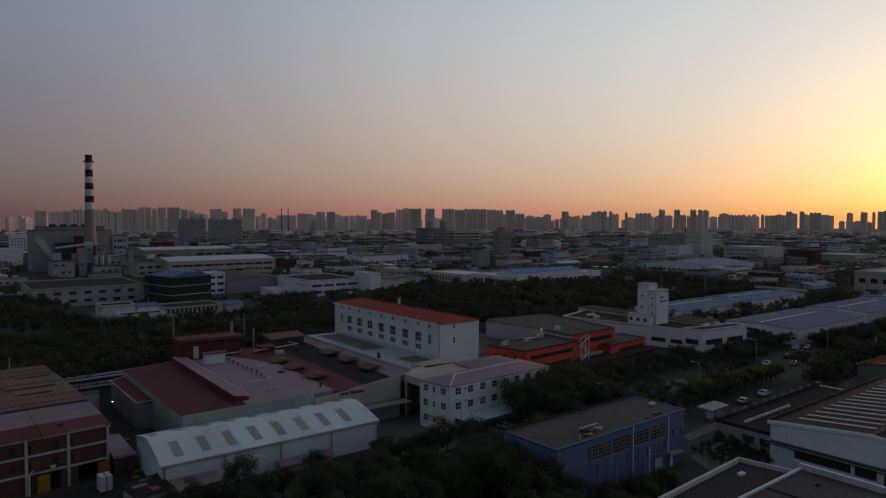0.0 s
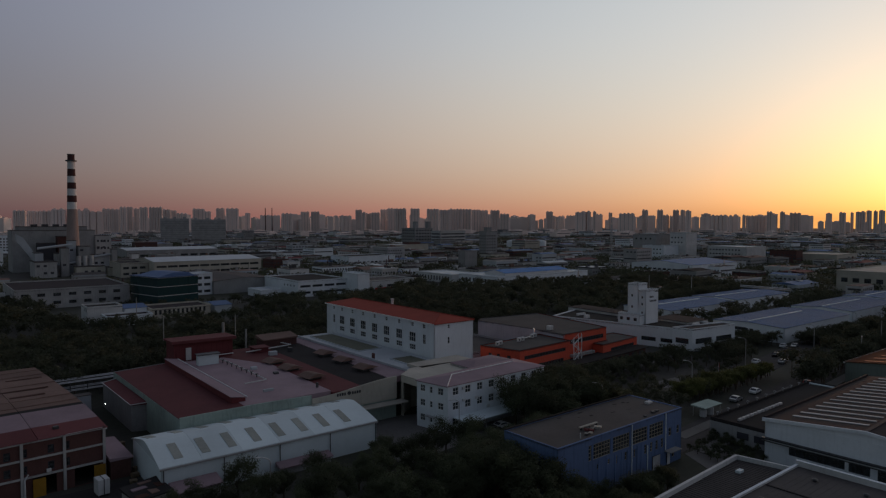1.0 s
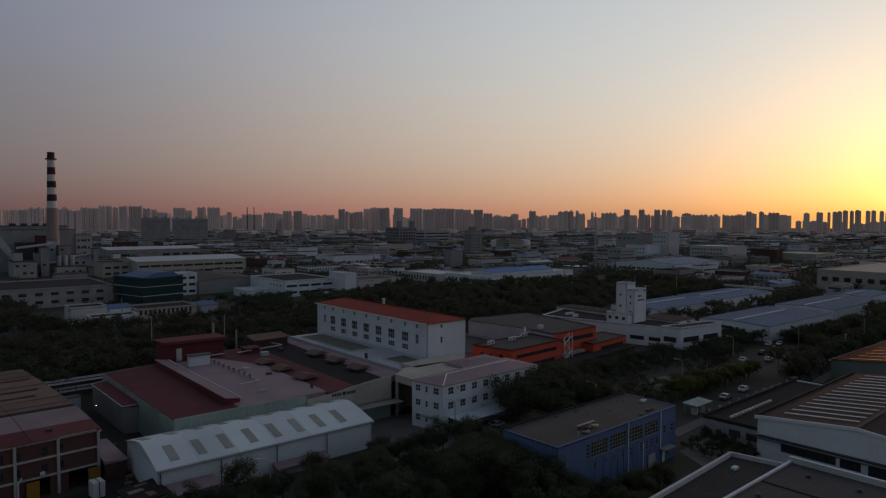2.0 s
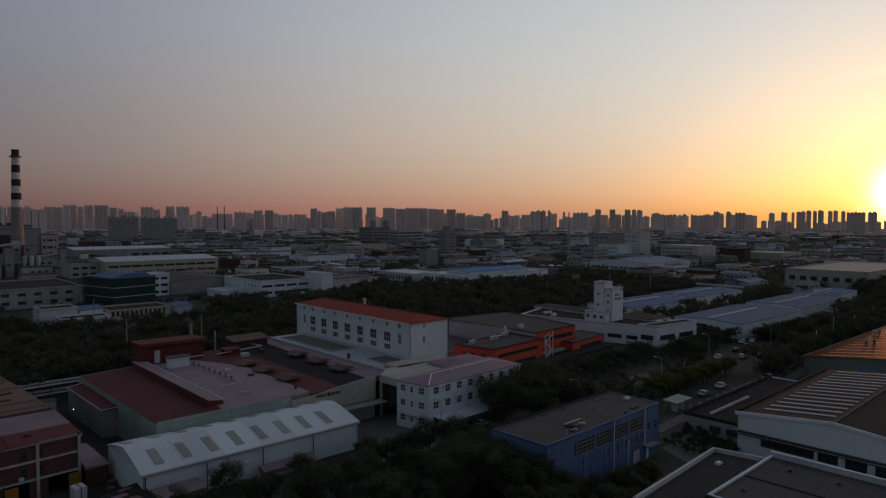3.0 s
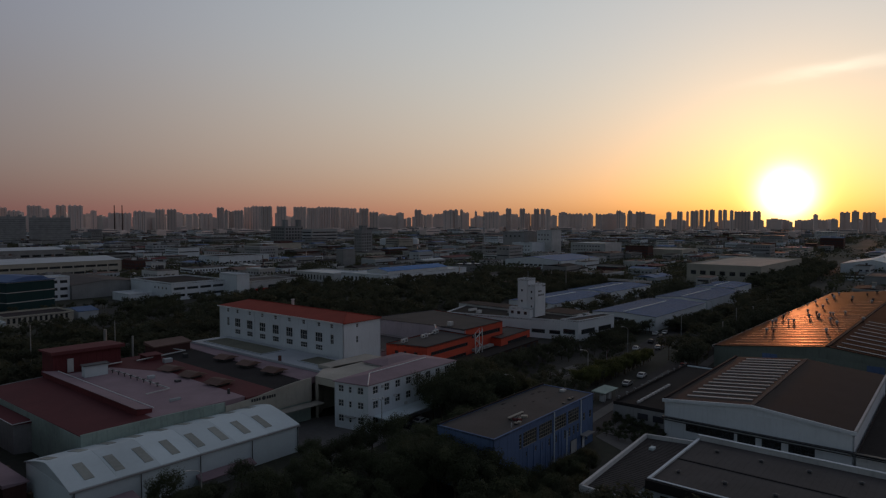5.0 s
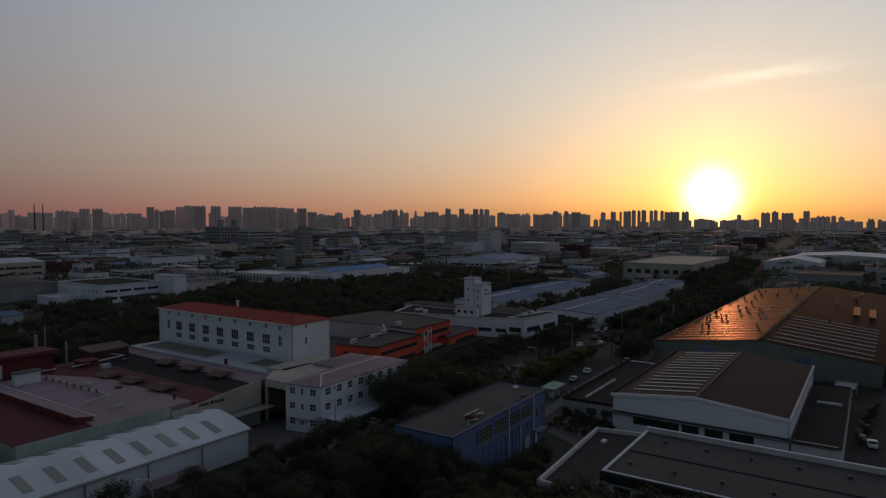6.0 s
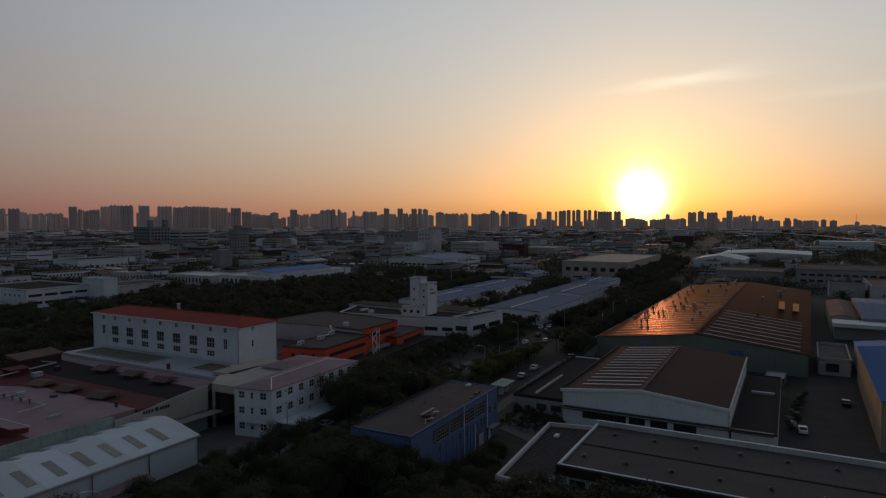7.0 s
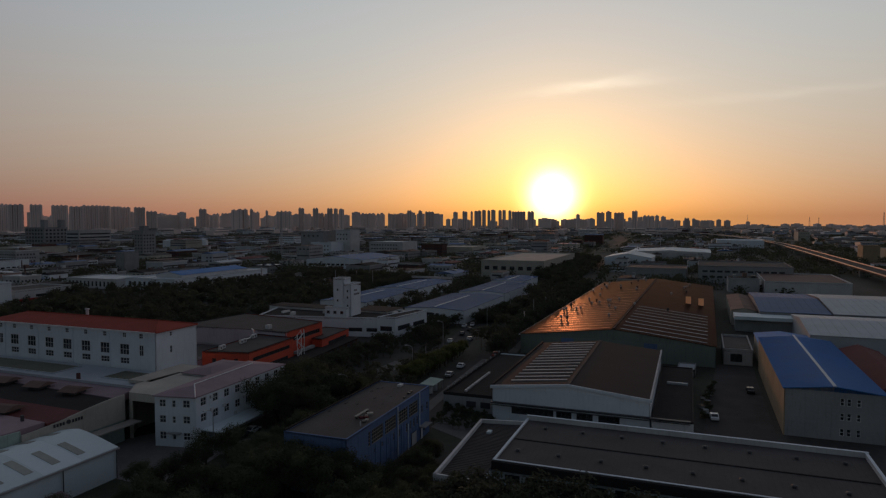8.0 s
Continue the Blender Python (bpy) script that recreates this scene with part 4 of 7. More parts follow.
    tube(bm, (7.2, 1.2, h), (7.2, 1.2, h + 0.9), 0.09, 0.09, 8)
    part("roof_vent", bm, OFFWHITE, t)
    for k in range(14):
        x, y = rnd.uniform(3, 34), rnd.uniform(3, 11)
        part("felt_patch", bmesh_box(x, x + rnd.uniform(0.4, 1.1), y, y + rnd.uniform(0.2, 0.5), h, h + 0.03), rnd.choice((R_GREY, R_DARK, R_DARK)), t)


def white_warehouse():
    t = thing("white_warehouse", pose(130.1, 26.1, 0, 0, 0, 3.0), "white warehouse with brown grey roof and rows of skylights", "warehouse")
    lx, ly, z, rise = 55.0, 34.6, 8.3, 1.7
    doors = [(4.5, 2.4, 9.6, 1.6, 8, 1), (14.7, 2.3, 3.4, 1.7, 3, 1), (19.2, 1.6, 3.5, 2.5, 3, 2), (23.9, 1.6, 4.5, 2.5, 4, 2)]
    walls(t, rect(lx, ly), 0, z, WHITE, {3: doors}, frame_mat=DARKFRAME)
    gable_roof(t, lx, ly, z, rise, R_BROWN, "x", 0.25, WHITE, ribs=0)
    bm = bmesh.new()
    profile(bm, [(-0.4, z - 0.4), (ly / 2, z + rise - 0.25), (ly + 0.4, z - 0.4), (ly + 0.4, z + 0.25), (ly / 2, z + rise + 0.32), (-0.4, z + 0.25)], -0.45, -0.1)
    bmesh.ops.transform(bm, matrix=Matrix(((0, 1, 0, 0), (1, 0, 0, 0), (0, 0, 1, 0), (0, 0, 0, 1))), verts=bm.verts)
    part("verge", bm, WHITE, t, "white gable verge")
    bm = bmesh.new()
    box(bm, -0.9, -0.05, -8, ly + 0.3, 4.6, 4.85)
    box(bm, -0.9, -0.75, -8, ly + 0.3, 4.2, 4.35)
    part("canopy_rail", bm, DARKMETAL, t)
    slope = rise / (ly / 2)
    for i in range(14):
        x = 4.5 + 3.65 * i
        bm = bmesh.new()
        y0, y1 = ly / 2 + 1.0, ly - 3.2
        prism(bm, [(x, y0), (x + 0.6, y0), (x + 0.6, y1), (x, y1)], z, [z + rise - slope * (y - ly / 2) + 0.27 for y in (y0, y0, y1, y1)])
        part("skylight", bm, WHITESTRIP, t, "white strip skylight")
    bm = bmesh.new()
    box(bm, 0, lx, ly / 2 - 0.35, ly / 2 + 0.35, z + rise + 0.12, z + rise + 0.3)
    part("ridge_cap", bm, R_GREY, t)
    bm = bmesh.new()
    box(bm, 0, lx, -0.3, 0.1, z - 0.3, z + 0.4)
    part("parapet", bm, OFFWHITE, t, "pale side parapet")
    bm = bmesh.new()
    box(bm, 0, lx, ly - 0.1, ly + 0.3, z - 0.3, z + 0.55)
    part("parapet", bm, R_BROWN, t)
    # flat-roofed side bays
    for name, y0, y1, x0, x1, h in (("side_bay", -8.6, -0.32, -0.3, 52, 4.6), ("low_bay", ly + 0.32, ly + 14.2, 5.5, 56, 3.9)):
        bm = bmesh.new()
        box(bm, x0, x1, y0, y1, 0, h - 0.3)
        part(name, bm, OFFWHITE if y0 < 0 else GREYWALL, t)
        bm = bmesh.new()
        box(bm, x0 + 0.3, x1 - 0.3, y0 + 0.3, y1 - 0.3, h - 0.3, h - 0.1)
        part("bay_roof", bm, R_DARK, t, "dark felt roof")
        bm = bmesh.new()
        for a, b, c, d in ((x0, x1, y0, y0 + 0.3), (x0, x1, y1 - 0.3, y1), (x0, x0 + 0.3, y0 + 0.3, y1 - 0.3), (x1 - 0.3, x1, y0 + 0.3, y1 - 0.3)):
            box(bm, a, b, c, d, h - 0.3, h + (0.15 if y0 < 0 else 0.45))
        part("bay_parapet", bm, R_BROWN if y0 < 0 else R_DARK, t)
    part("end_strip", bmesh_box(55.0, 55.6, ly + 0.8, ly + 13.6, 3.8, 4.1), R_WHITE, t, "pale flashing strip")
    for i in range(12):
        bm = bmesh.new()
        box(bm, 9 + 1.75 * i, 10.3 + 1.75 * i, ly + 9.4, ly + 9.9, 3.8, 4.25)
        part("roof_unit", bm, WHITESTRIP, t)
    for i in range(11):
        bm = bmesh.new()
        x = 8 + 4.6 * i
        tube(bm, (x, ly + 13.9, 4.3), (x, ly + 13.9, 4.8), 0.1, 0.1, 6)
        box(bm, x - 0.2, x + 0.2, ly + 13.6, ly + 14.1, 4.8, 5.05)
        part("parapet_lamp", bm, GREYWALL, t)
    for x, y, w, d in ((31.6, -7.4, 0.9, 5.0),):
        bm = bmesh.new()
        box(bm, x, x + w, y, y + d, 4.5, 5.0)
        part("roof_unit", bm, R_PALE, t)
    for i in range(2):
        bm = bmesh.new()
        box(bm, 5.35, 5.48, ly + 2.2 + 3.6 * i, ly + 4.6 + 3.6 * i, 1.2, 2.6)
        part("window", bm, DARKFRAME, t)


def near_hall():
    at = pose(118.2, -10.6, 0, 0, 0, 2.6)
    t = thing("parapet_hall", at, "low hall with grey ribbed roof behind white parapets", "warehouse")
    w, ly = 24.8, 59.0
    pts = [(-w, 0), (0, 0), (0, ly), (-w, ly)]
    walls(t, pts, 0, 5.6, WHITE, {3: [(2 + 3.6 * i, 2.4, 2.6, 1.5, 3, 2) for i in range(15)]}, frame_mat=DARKFRAME)
    flat_roof(t, pts, 5.8, R_GREY, 0, drop=0.1)
    bm = bmesh.new()
    for i in range(57):
        y = 0.8 + i
        box(bm, -w + 0.4, -0.4, y, y + 0.04, 5.7, 5.712)
    tagged(part("roof_ribs", bm, R_GREY, t), kind="stuff")
    part("roof_seam", bmesh_box(-12.5, -12.2, 0.6, ly - 0.4, 5.72, 5.84), R_DARK, t)
    part("fascia", bmesh_box(-w - 0.75, -w - 0.12, -0.2, ly + 0.1, 4.6, 6.1), R_DARK, t, "dark overhanging fascia")
    for a, b, c, d, hh in ((-0.35, 0.15, -0.3, ly + 0.2, 6.6), (-w - 0.1, -w + 0.25, 0.2, ly, 6.15), (-w + 0.25, -0.35, -0.2, 0.2, 6.5), (-w + 0.25, -0.35, ly - 0.2, ly + 0.15, 6.0)):
        part("parapet", bmesh_box(a, b, c, d, 5.4, hh), OFFWHITE, t, "white parapet")
        part("coping", bmesh_box(a - 0.05, b + 0.05, c - 0.05, d + 0.05, hh, hh + 0.08), WHITE, t)
    for i in range(8):
        for x in (-5.0, -18.5):
            bm = bmesh.new()
            y = 4.0 + 7.2 * i + (2 if x < -10 else 0)
            if y > ly - 2:
                continue
            tube(bm, (x, y, 5.7), (x, y, 6.05), 0.32, 0.28, 10)
            tube(bm, (x, y, 6.05), (x, y, 6.2), 0.48, 0.2, 10)
            part("roof_vent", bm, DARKMETAL, t, "small dark roof vent")
    t2 = thing("low_bay_hall", at, "low bay with dark ribbed roof and pale parapet", "warehouse")
    p2 = [(-33.0, 59.3), (-1.5, 59.3), (-3.2, 68.2), (-33.0, 66.5)]
    walls(t2, p2, 0, 4.9, WHITE)
    flat_roof(t2, p2, 5.1, R_GREY, 0, drop=0.15)
    bm = bmesh.new()
    for i in range(40):
        x = -32.4 + i * 0.74
        box(bm, x, x + 0.09, 59.6, 66.2 + (x + 33) * 0.055, 4.9, 5.0)
    tagged(part("roof_ribs", bm, R_DARK, t2), kind="stuff")
    for q in ([(-3.4, 67.8), (-3.1, 68.3), (-33.1, 66.6), (-33.0, 66.1)], [(-1.7, 59.4), (-1.3, 59.4), (-3.0, 68.2), (-3.4, 68.0)], [(-33.2, 59.4), (-32.8, 59.4), (-32.7, 66.4), (-33.1, 66.6)]):
        bm = bmesh.new()
        prism(bm, q, 4.6, 5.7)
        part("parapet", bm, OFFWHITE, t2, "pale parapet")
    part("roof_unit", bmesh_box(-9.5, -8.1, 64.2, 65.0, 5.0, 5.4), R_WHITE, t2)


def big_hall():
    t = thing("big_hall", pose(207.2, 14.6, 0, 0, 0, 1.6), "huge sheet-metal hall with weathered glossy roof tinted sunset red", "warehouse")
    lx, ly, z, rise = 196.0, 63.0, 6.6, 3.6
    walls(t, rect(lx, ly), 0, z, GREENWALL)
    gable_roof(t, lx, ly, z, rise, R_SHINY, "x", 0.3, GREENWALL, ribs=0)
    slope = rise / (ly / 2)
    for x0, step, count, y0, y1 in ((2.5, 6.2, 14, ly / 2 + 1.5, ly - 4), (3.0, 7.5, 9, 2.5, ly / 2 - 2), (96, 13, 4, ly / 2 + 2, ly / 2 + 14)):
        for i in range(count):
            x = x0 + step * i
            bm = bmesh.new()
            prism(bm, [(x, y0), (x + 0.5, y0), (x + 0.5, y1), (x, y1)], z, [z + rise - slope * abs(y - ly / 2) + 0.24 for y in (y0, y0, y1, y1)])
            # sunward slope gets the orange-glint copy, the other slope plain white
            part("skylight", bm, GLOSSSTRIP if y0 > ly / 2 else R_WHITE, t, "pale strip skylight")
    rnd = random.Random(5)
    for i in range(38):
        x, y = (rnd.uniform(60, 190), rnd.uniform(6, 60)) if i < 14 else (rnd.uniform(30, 185), rnd.uniform(36, 61))
        h = z + rise - slope * abs(y - ly / 2)
        bm = bmesh.new()
        tube(bm, (x, y, h), (x, y, h + 0.9), 0.3, 0.3, 8)
        tube(bm, (x, y, h + 0.9), (x, y, h + 1.15), 0.62, 0.62, 8)
        tube(bm, (x, y, h + 1.15), (x, y, h + 1.5), 0.6, 0.2, 8)
        part("roof_vent", bm, METAL if i % 4 else DARKMETAL, t)
    for y in (4.2, 9.6):
        bm = bmesh.new()
        h = z + slope * y
        box(bm, 0, 0.05, 0, 2.3, 0.2, 3.6, pose(96, y, h, 0, 14, 0))
        hatch = part("roof_hatch", bm, SHEETLIGHT, t, "translucent plastic hatch aglow with the low sun")
        part("hatch_kerb", bmesh_box(95.4, 98.4, y - 0.2, y + 2.5, h - 0.3, h + 0.25), DARKMETAL, hatch)
    for y in (17.5, 44.5):
        part("gable_door", bmesh_box(-0.06, -0.02, y, y + 4.2, 0, 6.2), BLUEWALL, t, "dusty blue sliding door")
    part("gutter", bmesh_box(-0.1, lx, ly + 0.3, ly + 0.6, z - 0.35, z), R_PALE, t)
    bm = bmesh.new()
    box(bm, 0, lx, ly / 2 - 0.5, ly / 2 + 0.5, z + rise + 0.1, z + rise + 0.3)
    part("ridge_cap", bm, R_BROWN, t)


def blue_roof_hall():
    t = thing("blue_roof_hall", pose(145.6, -18.8, 0, 0, 0, 2.3), "tall beige hall with ochre side and bright blue roof", "warehouse")
    lx, ly, z = 64.0, 18.9, 10.2
    wins = [(4.6 + 1.25 * i + (0.5 if i else 0), zz, 0.8, 1.6, 1, 2) for i in range(3) for zz in (1.0, 4.3, 7.4)]
    walls(t, rect(lx, ly), 0, z, TANWALL, {3: [(ly - u - w + 0, v, w, h, a, b) for u, v, w, h, a, b in wins]}, mats={3: GREYWALL, 2: TANWALL})
    gable_roof(t, lx, ly, z, 1.1, R_BLUE, "x", 0.25, GREYWALL, ribs=0)
    bm = bmesh.new()
    for i in range(int(lx / 1.0)):
        x = i * 1.0
        for y0, y1, h0, h1 in ((-0.2, ly / 2, z, z + 1.1), (ly / 2, ly + 0.2, z + 1.1, z)):
            prism(bm, [(x, y0), (x + 0.07, y0), (x + 0.07, y1), (x, y1)], z, [h0 + 0.2, h0 + 0.2, h1 + 0.2, h1 + 0.2])
    tagged(part("roof_seams", bm, R_BLUE, t), kind="stuff")
    bm = bmesh.new()
    box(bm, -0.3, lx + 0.3, ly / 2 - 0.3, ly / 2 + 0.3, z + 1.2, z + 1.4)
    part("ridge_cap", bm, R_WHITE, t, "white ridge capping")


def orange_building():
    t = thing("orange_building", pose(0, 0, 0), "orange red factory block with dark flat roofs and ribbon windows", "building")
    left = [(130.7, 133.4), (154.8, 136.4), (155.2, 150.5), (126.9, 146.8)]
    ribbon = [(2.0, 6.6, 20, 1.1, 14, 1), (3, 3.4, 18, 1.2, 12, 1)]
    walls(t, left, 0, 9.5, ORANGE, {0: ribbon, 3: [(3, 6.4, 1.2, 1.3, 2, 1), (6, 6.4, 1.0, 1.3, 2, 1), (9.5, 6.4, 1.2, 1.3, 2, 1)]}, frame_mat=DARKFRAME)
    flat_roof(t, left, 9.5, R_GREY, 0.15, R_DARK, drop=0.1)
    up = [(155.3, 139.6), (178.4, 141.8), (183.5, 180), (156.2, 182.5), (151.9, 178.7), (155.3, 150.8)]
    walls(t, up, 0, 10.8, ORANGE, {0: [(1.5, 7.4, 20, 1.4, 14, 1)]}, mats={2: GREYWALL, 3: GREYWALL, 4: PALEMAUVE, 5: PALEMAUVE}, frame_mat=DARKFRAME)
    flat_roof(t, up, 10.8, R_GREY, 0.12, R_DARK, drop=0.1)
    low = [(170.4, 136.4), (192.2, 139.6), (192, 150), (178.9, 149), (178.6, 141.6), (170.4, 140.6)]
    walls(t, low, 0, 6.3, ORANGE, {0: [(5, 3.6, 15, 1.1, 11, 1)]}, frame_mat=DARKFRAME)
    flat_roof(t, low, 6.3, R_GREY, 0.12, R_DARK, drop=0.1)
    fr = pose(132, 127.6, 0, 0, 0, 7.5)
    part("ground_floor", bmesh_box(9, 60, 0, 5.6, 0, 3.4), BRICK, t, "dark brick ground floor", m=fr)
    part("porch_roof", bmesh_box(8.4, 60.6, -1.0, 6, 3.4, 3.65), R_DARK, t, m=fr)
    for i in range(11):
        part("porch_opening", bmesh_box(10.5 + 4.5 * i, 13.2 + 4.5 * i, -0.06, -0.01, 0.2, 2.7), DARKFRAME, t, m=fr)
    for i in range(9):
        part("awning", bmesh_box(24 + 1.35 * i, 25.1 + 1.35 * i, 4.6, 6.0, 4.2, 5.0), GREYWALL, t, "grey canvas awning", m=fr)
    for x, y in ((130.6, 143.6), (132.4, 144.2), (140.4, 144.6), (142.2, 145.0), (150.0, 147.6), (148.4, 147.2)):
        bm = bmesh.new()
        box(bm, x, x + 1.2, y, y + 0.8, 9.45, 10.6)
        bmesh.ops.bevel(bm, geom=bm.edges[:], offset=0.06, segments=1, affect="EDGES")
        u = part("roof_unit", bm, OFFWHITE, t, "white rooftop air conditioner")
        bm = bmesh.new()
        tube(bm, (x + 0.35, y - 0.03, 10.05), (x + 0.35, y - 0.005, 10.05), 0.28, 0.28, 10)
        part("fan_grille", bm, DARKMETAL, u)
    bm = bmesh.new()
    sweep(bm, [(141.5, 146.4, 9.9), (147, 147.0, 9.9), (151.5, 149.4, 9.9), (152.6, 150.4, 11.2), (154.5, 152.5, 11.2)], 0.26, 8)
    part("roof_duct", bm, METAL, t)
    bm = bmesh.new()
    box(bm, 158.2, 160.0, 148.8, 150.3, 10.7, 12.1)
    bmesh.ops.bevel(bm, geom=bm.edges[:], offset=0.08, segments=1, affect="EDGES")
    part("roof_unit", bm, OFFWHITE, t)
    # white metal stair with its crossing rails
    s = part("stair_tower", bmesh_box(155.0, 155.15, 135.0, 135.15, 0, 10.6), FRAME, t, "white outdoor steel stair")
    for x0, x1, z0, z1 in ((155, 158.6, 3.2, 5.8), (158.6, 155, 5.8, 8.4), (155, 158.6, 0.3, 3.2), (155, 158.6, 8.4, 10.4)):
        bm = bmesh.new()
        tube(bm, (x0, 135.1, z0), (x1, 135.4, z1), 0.14, 0.14, 6)
        tube(bm, (x0, 135.9, z0 + 1), (x1, 136.2, z1 + 1), 0.06, 0.06, 6)
        tube(bm, (x1, 135.2, max(z0, z1) - 1.5), (x1, 135.2, max(z0, z1) + 1.3), 0.08, 0.08, 6)
        part("flight", bm, FRAME, s)
    for x in (157, 158.6):
        part("stair_post", bmesh_box(x, x + 0.14, 135.0, 135.14, 0, 11.2), FRAME, s)
    # grey low sheds in the gap to the white building
    t2 = thing("grey_hall", pose(127, 152, 0, 0, 0, 3), "pale grey hall wall and lean-to beside the orange block", "building")
    walls(t2, rect(23.5, 34), 0, 6.0, PALEMAUVE)
    flat_roof(t2, rect(23.5, 34), 6.2, R_GREY, 0.25, GREYWALL)


def long_hall():
    t = thing("long_white_hall", pose(0, 0, 0), "long white hall with dark roof and ribbon windows", "building")
    h = 7.3
    main = [(211.6, 138.4), (236.5, 134.0), (226.0, 197.0), (199.2, 187.3)]
    west = [(31 + 7.4 * i, 2.0, 5.6, 1.5, 5, 1) for i in range(1, 3)] + [(1.5, 2.0, 5.5, 1.5, 5, 1), (9, 2.0, 5.5, 1.5, 5, 1), (17, 2.0, 5.5, 1.5, 5, 1)]
    walls(t, main, 0, h, WHITE, {3: west}, frame_mat=DARKFRAME)
    flat_roof(t, main, h, R_DARK, 0.4, WHITE, drop=0.1)
    # front block, a little proud of the hall
    front = [(212.0, 130.8), (236.4, 128.6), (236.8, 133.9), (211.2, 138.3)]
    walls(t, front, 0, h + 0.7, WHITE, {0: [(2.0, 2.6, 9.0, 1.9, 7, 1), (13.5, 2.6, 9, 1.9, 7, 1)], 3: [(1.2, 2.6, 5, 1.9, 4, 1)]}, frame_mat=DARKFRAME)
    flat_roof(t, front, h + 0.7, R_BROWN, 0.25, WHITE, drop=0.1)
    # rear bays behind the tower
    for x0, x1, y0, y1, z in ((222, 232, 160, 200, 8.2), (226, 240, 142, 158, 7.9)):
        part("rear_bay", bmesh_box(x0, x1, y0, y1, 0, z), OFFWHITE, t)
        part("rear_roof", bmesh_box(x0 - 0.3, x1 + 0.3, y0 - 0.3, y1 + 0.3, z, z + 0.16), R_BROWN, t)
    for x, y, w, d, hh in ((207, 176, 2.2, 1.4, 1.1), (209.5, 183, 5, 0.8, 0.8), (231, 137, 1.6, 1.2, 0.9), (224, 137.5, 3.2, 1.2, 1.0), (216, 166, 1.4, 1.4, 0.9)):
        part("roof_unit", bmesh_box(x, x + w, y, y + d, h - 0.1, h + hh), OFFWHITE, t)
    # the tall tower on it
    w = thing("stair_tower", pose(213.6, 151.9, 0, 0, 0, 4), "white stair and water tower above the long hall", "tower")
    main = [(0, 0), (8.6, 0), (8.6, 3.4), (0, 3.4)]
    walls(w, main, 0, 20.2, WHITE, {3: [(1.4, z, 0.7, 0.9, 1, 1) for z in (11.0, 14.4, 17)]}, frame_mat=DARKFRAME)
    flat_roof(w, main, 20.3, R_GREY, 0.2, WHITE)
    for row_z, n in ((17.2, 3), (15.6, 5)):
        for i in range(n):
            part("sign_bar", bmesh_box(2.6 + 0.95 * i, 3.2 + 0.95 * i, -0.07, -0.02, row_z, row_z + 0.7), SIGNDARK, w)
    for x in (6.2, 7.4):
        part("cornice", bmesh_box(x, x + 0.9, -0.25, -0.02, 19.4, 19.7), DARKFRAME, w)
    up = [(0.02, 3.42), (6.2, 3.42), (6.2, 8.2), (0.02, 8.2)]
    walls(w, up, 0, 22.4, WHITE, {3: [(1.6, z, 0.8, 0.9, 1, 1) for z in (9.5, 13, 17.4)]}, frame_mat=DARKFRAME)
    flat_roof(w, up, 22.5, R_GREY, 0.2, WHITE)
    base = [(-3.2, 0.6), (-0.05, 0.6), (-0.05, 10.4), (-3.2, 10.4)]
    walls(w, base, 0, 10.9, WHITE, {3: [(0.9 + 3.1 * i, 8.4, 1.4, 1.2, 2, 1) for i in range(3)]}, frame_mat=DARKFRAME)
    flat_roof(w, base, 11.0, R_GREY, 0.1, WHITE)
    for y in (4.0, 5.6, 7.2):
        bm = bmesh.new()
        tube(bm, (3.0, y, 22.3), (3.0, y, 23.6), 0.06, 0.05, 6)
        part("aerial", bm, METAL, w)


for build in (office, white_hall, annex, link_wing, red_factory, arch_shed, brick_building, yard_things, blue_building, white_warehouse,
              near_hall, big_hall, blue_roof_hall, orange_building, long_hall):
    build()
# ---- ground surfaces ----
def slab(name, label, pts, mat, z=0.02, category="road"):
    bm = bmesh.new()
    prism(bm, pts, -0.3, z)
    return single(name, bm, mat, pose(0, 0, 0), label, category, kind="structure")


def along(x):
    return 76.5 + 0.118 * (x - 118)


slab("road", "dark asphalt road lined with trees", [(60, along(60) - 4), (640, along(640) - 4), (640, along(640) + 4), (60, along(60) + 4)], ASPHALT, 0.05)
slab("pavement", "worn concrete paving beside the road", [(122, along(122) - 8.2), (420, along(420) - 7.6), (420, along(420) - 5.1), (122, along(122) - 5.1)], PAVE, 0.17, "pavement")
slab("road_2", "asphalt side road among trees with parked cars", [(178, 95.5), (192, 97), (215, 100), (252, 107), (300, 113), (300, 120), (250, 116.5), (222, 111), (192, 104), (178, 102)], ASPHALT, 0.07)
slab("yard_1", "asphalt loading yard between the halls", [(136, 1), (212, 4), (212, 14.5), (137, 16)], ASPHALT, 0.03, "yard")
slab("yard_2", "concrete factory court", [(70, 100), (86, 103), (124, 104), (124, 111), (86, 128), (70, 126)], PAVE, 0.04, "yard")
slab("yard_3", "concrete forecourt of the orange block", [(128, 124), (196, 128), (196, 138), (136, 138)], PAVE, 0.04, "yard")
slab("yard_4", "small concrete apron among shrubs", [(160, 105.5), (176, 105.5), (176, 111.5), (160, 111.5)], PAVE, 0.05, "yard")
slab("yard_5", "concrete yard by the blue workshop", [(112, 58), (128, 60), (128, 72), (119, 72)], PAVE, 0.05, "yard")
slab("yard_6", "asphalt yard of the brick workshop", [(-12, 98), (28, 104), (27, 124), (-12, 120)], DARKASPHALT, 0.03, "yard")


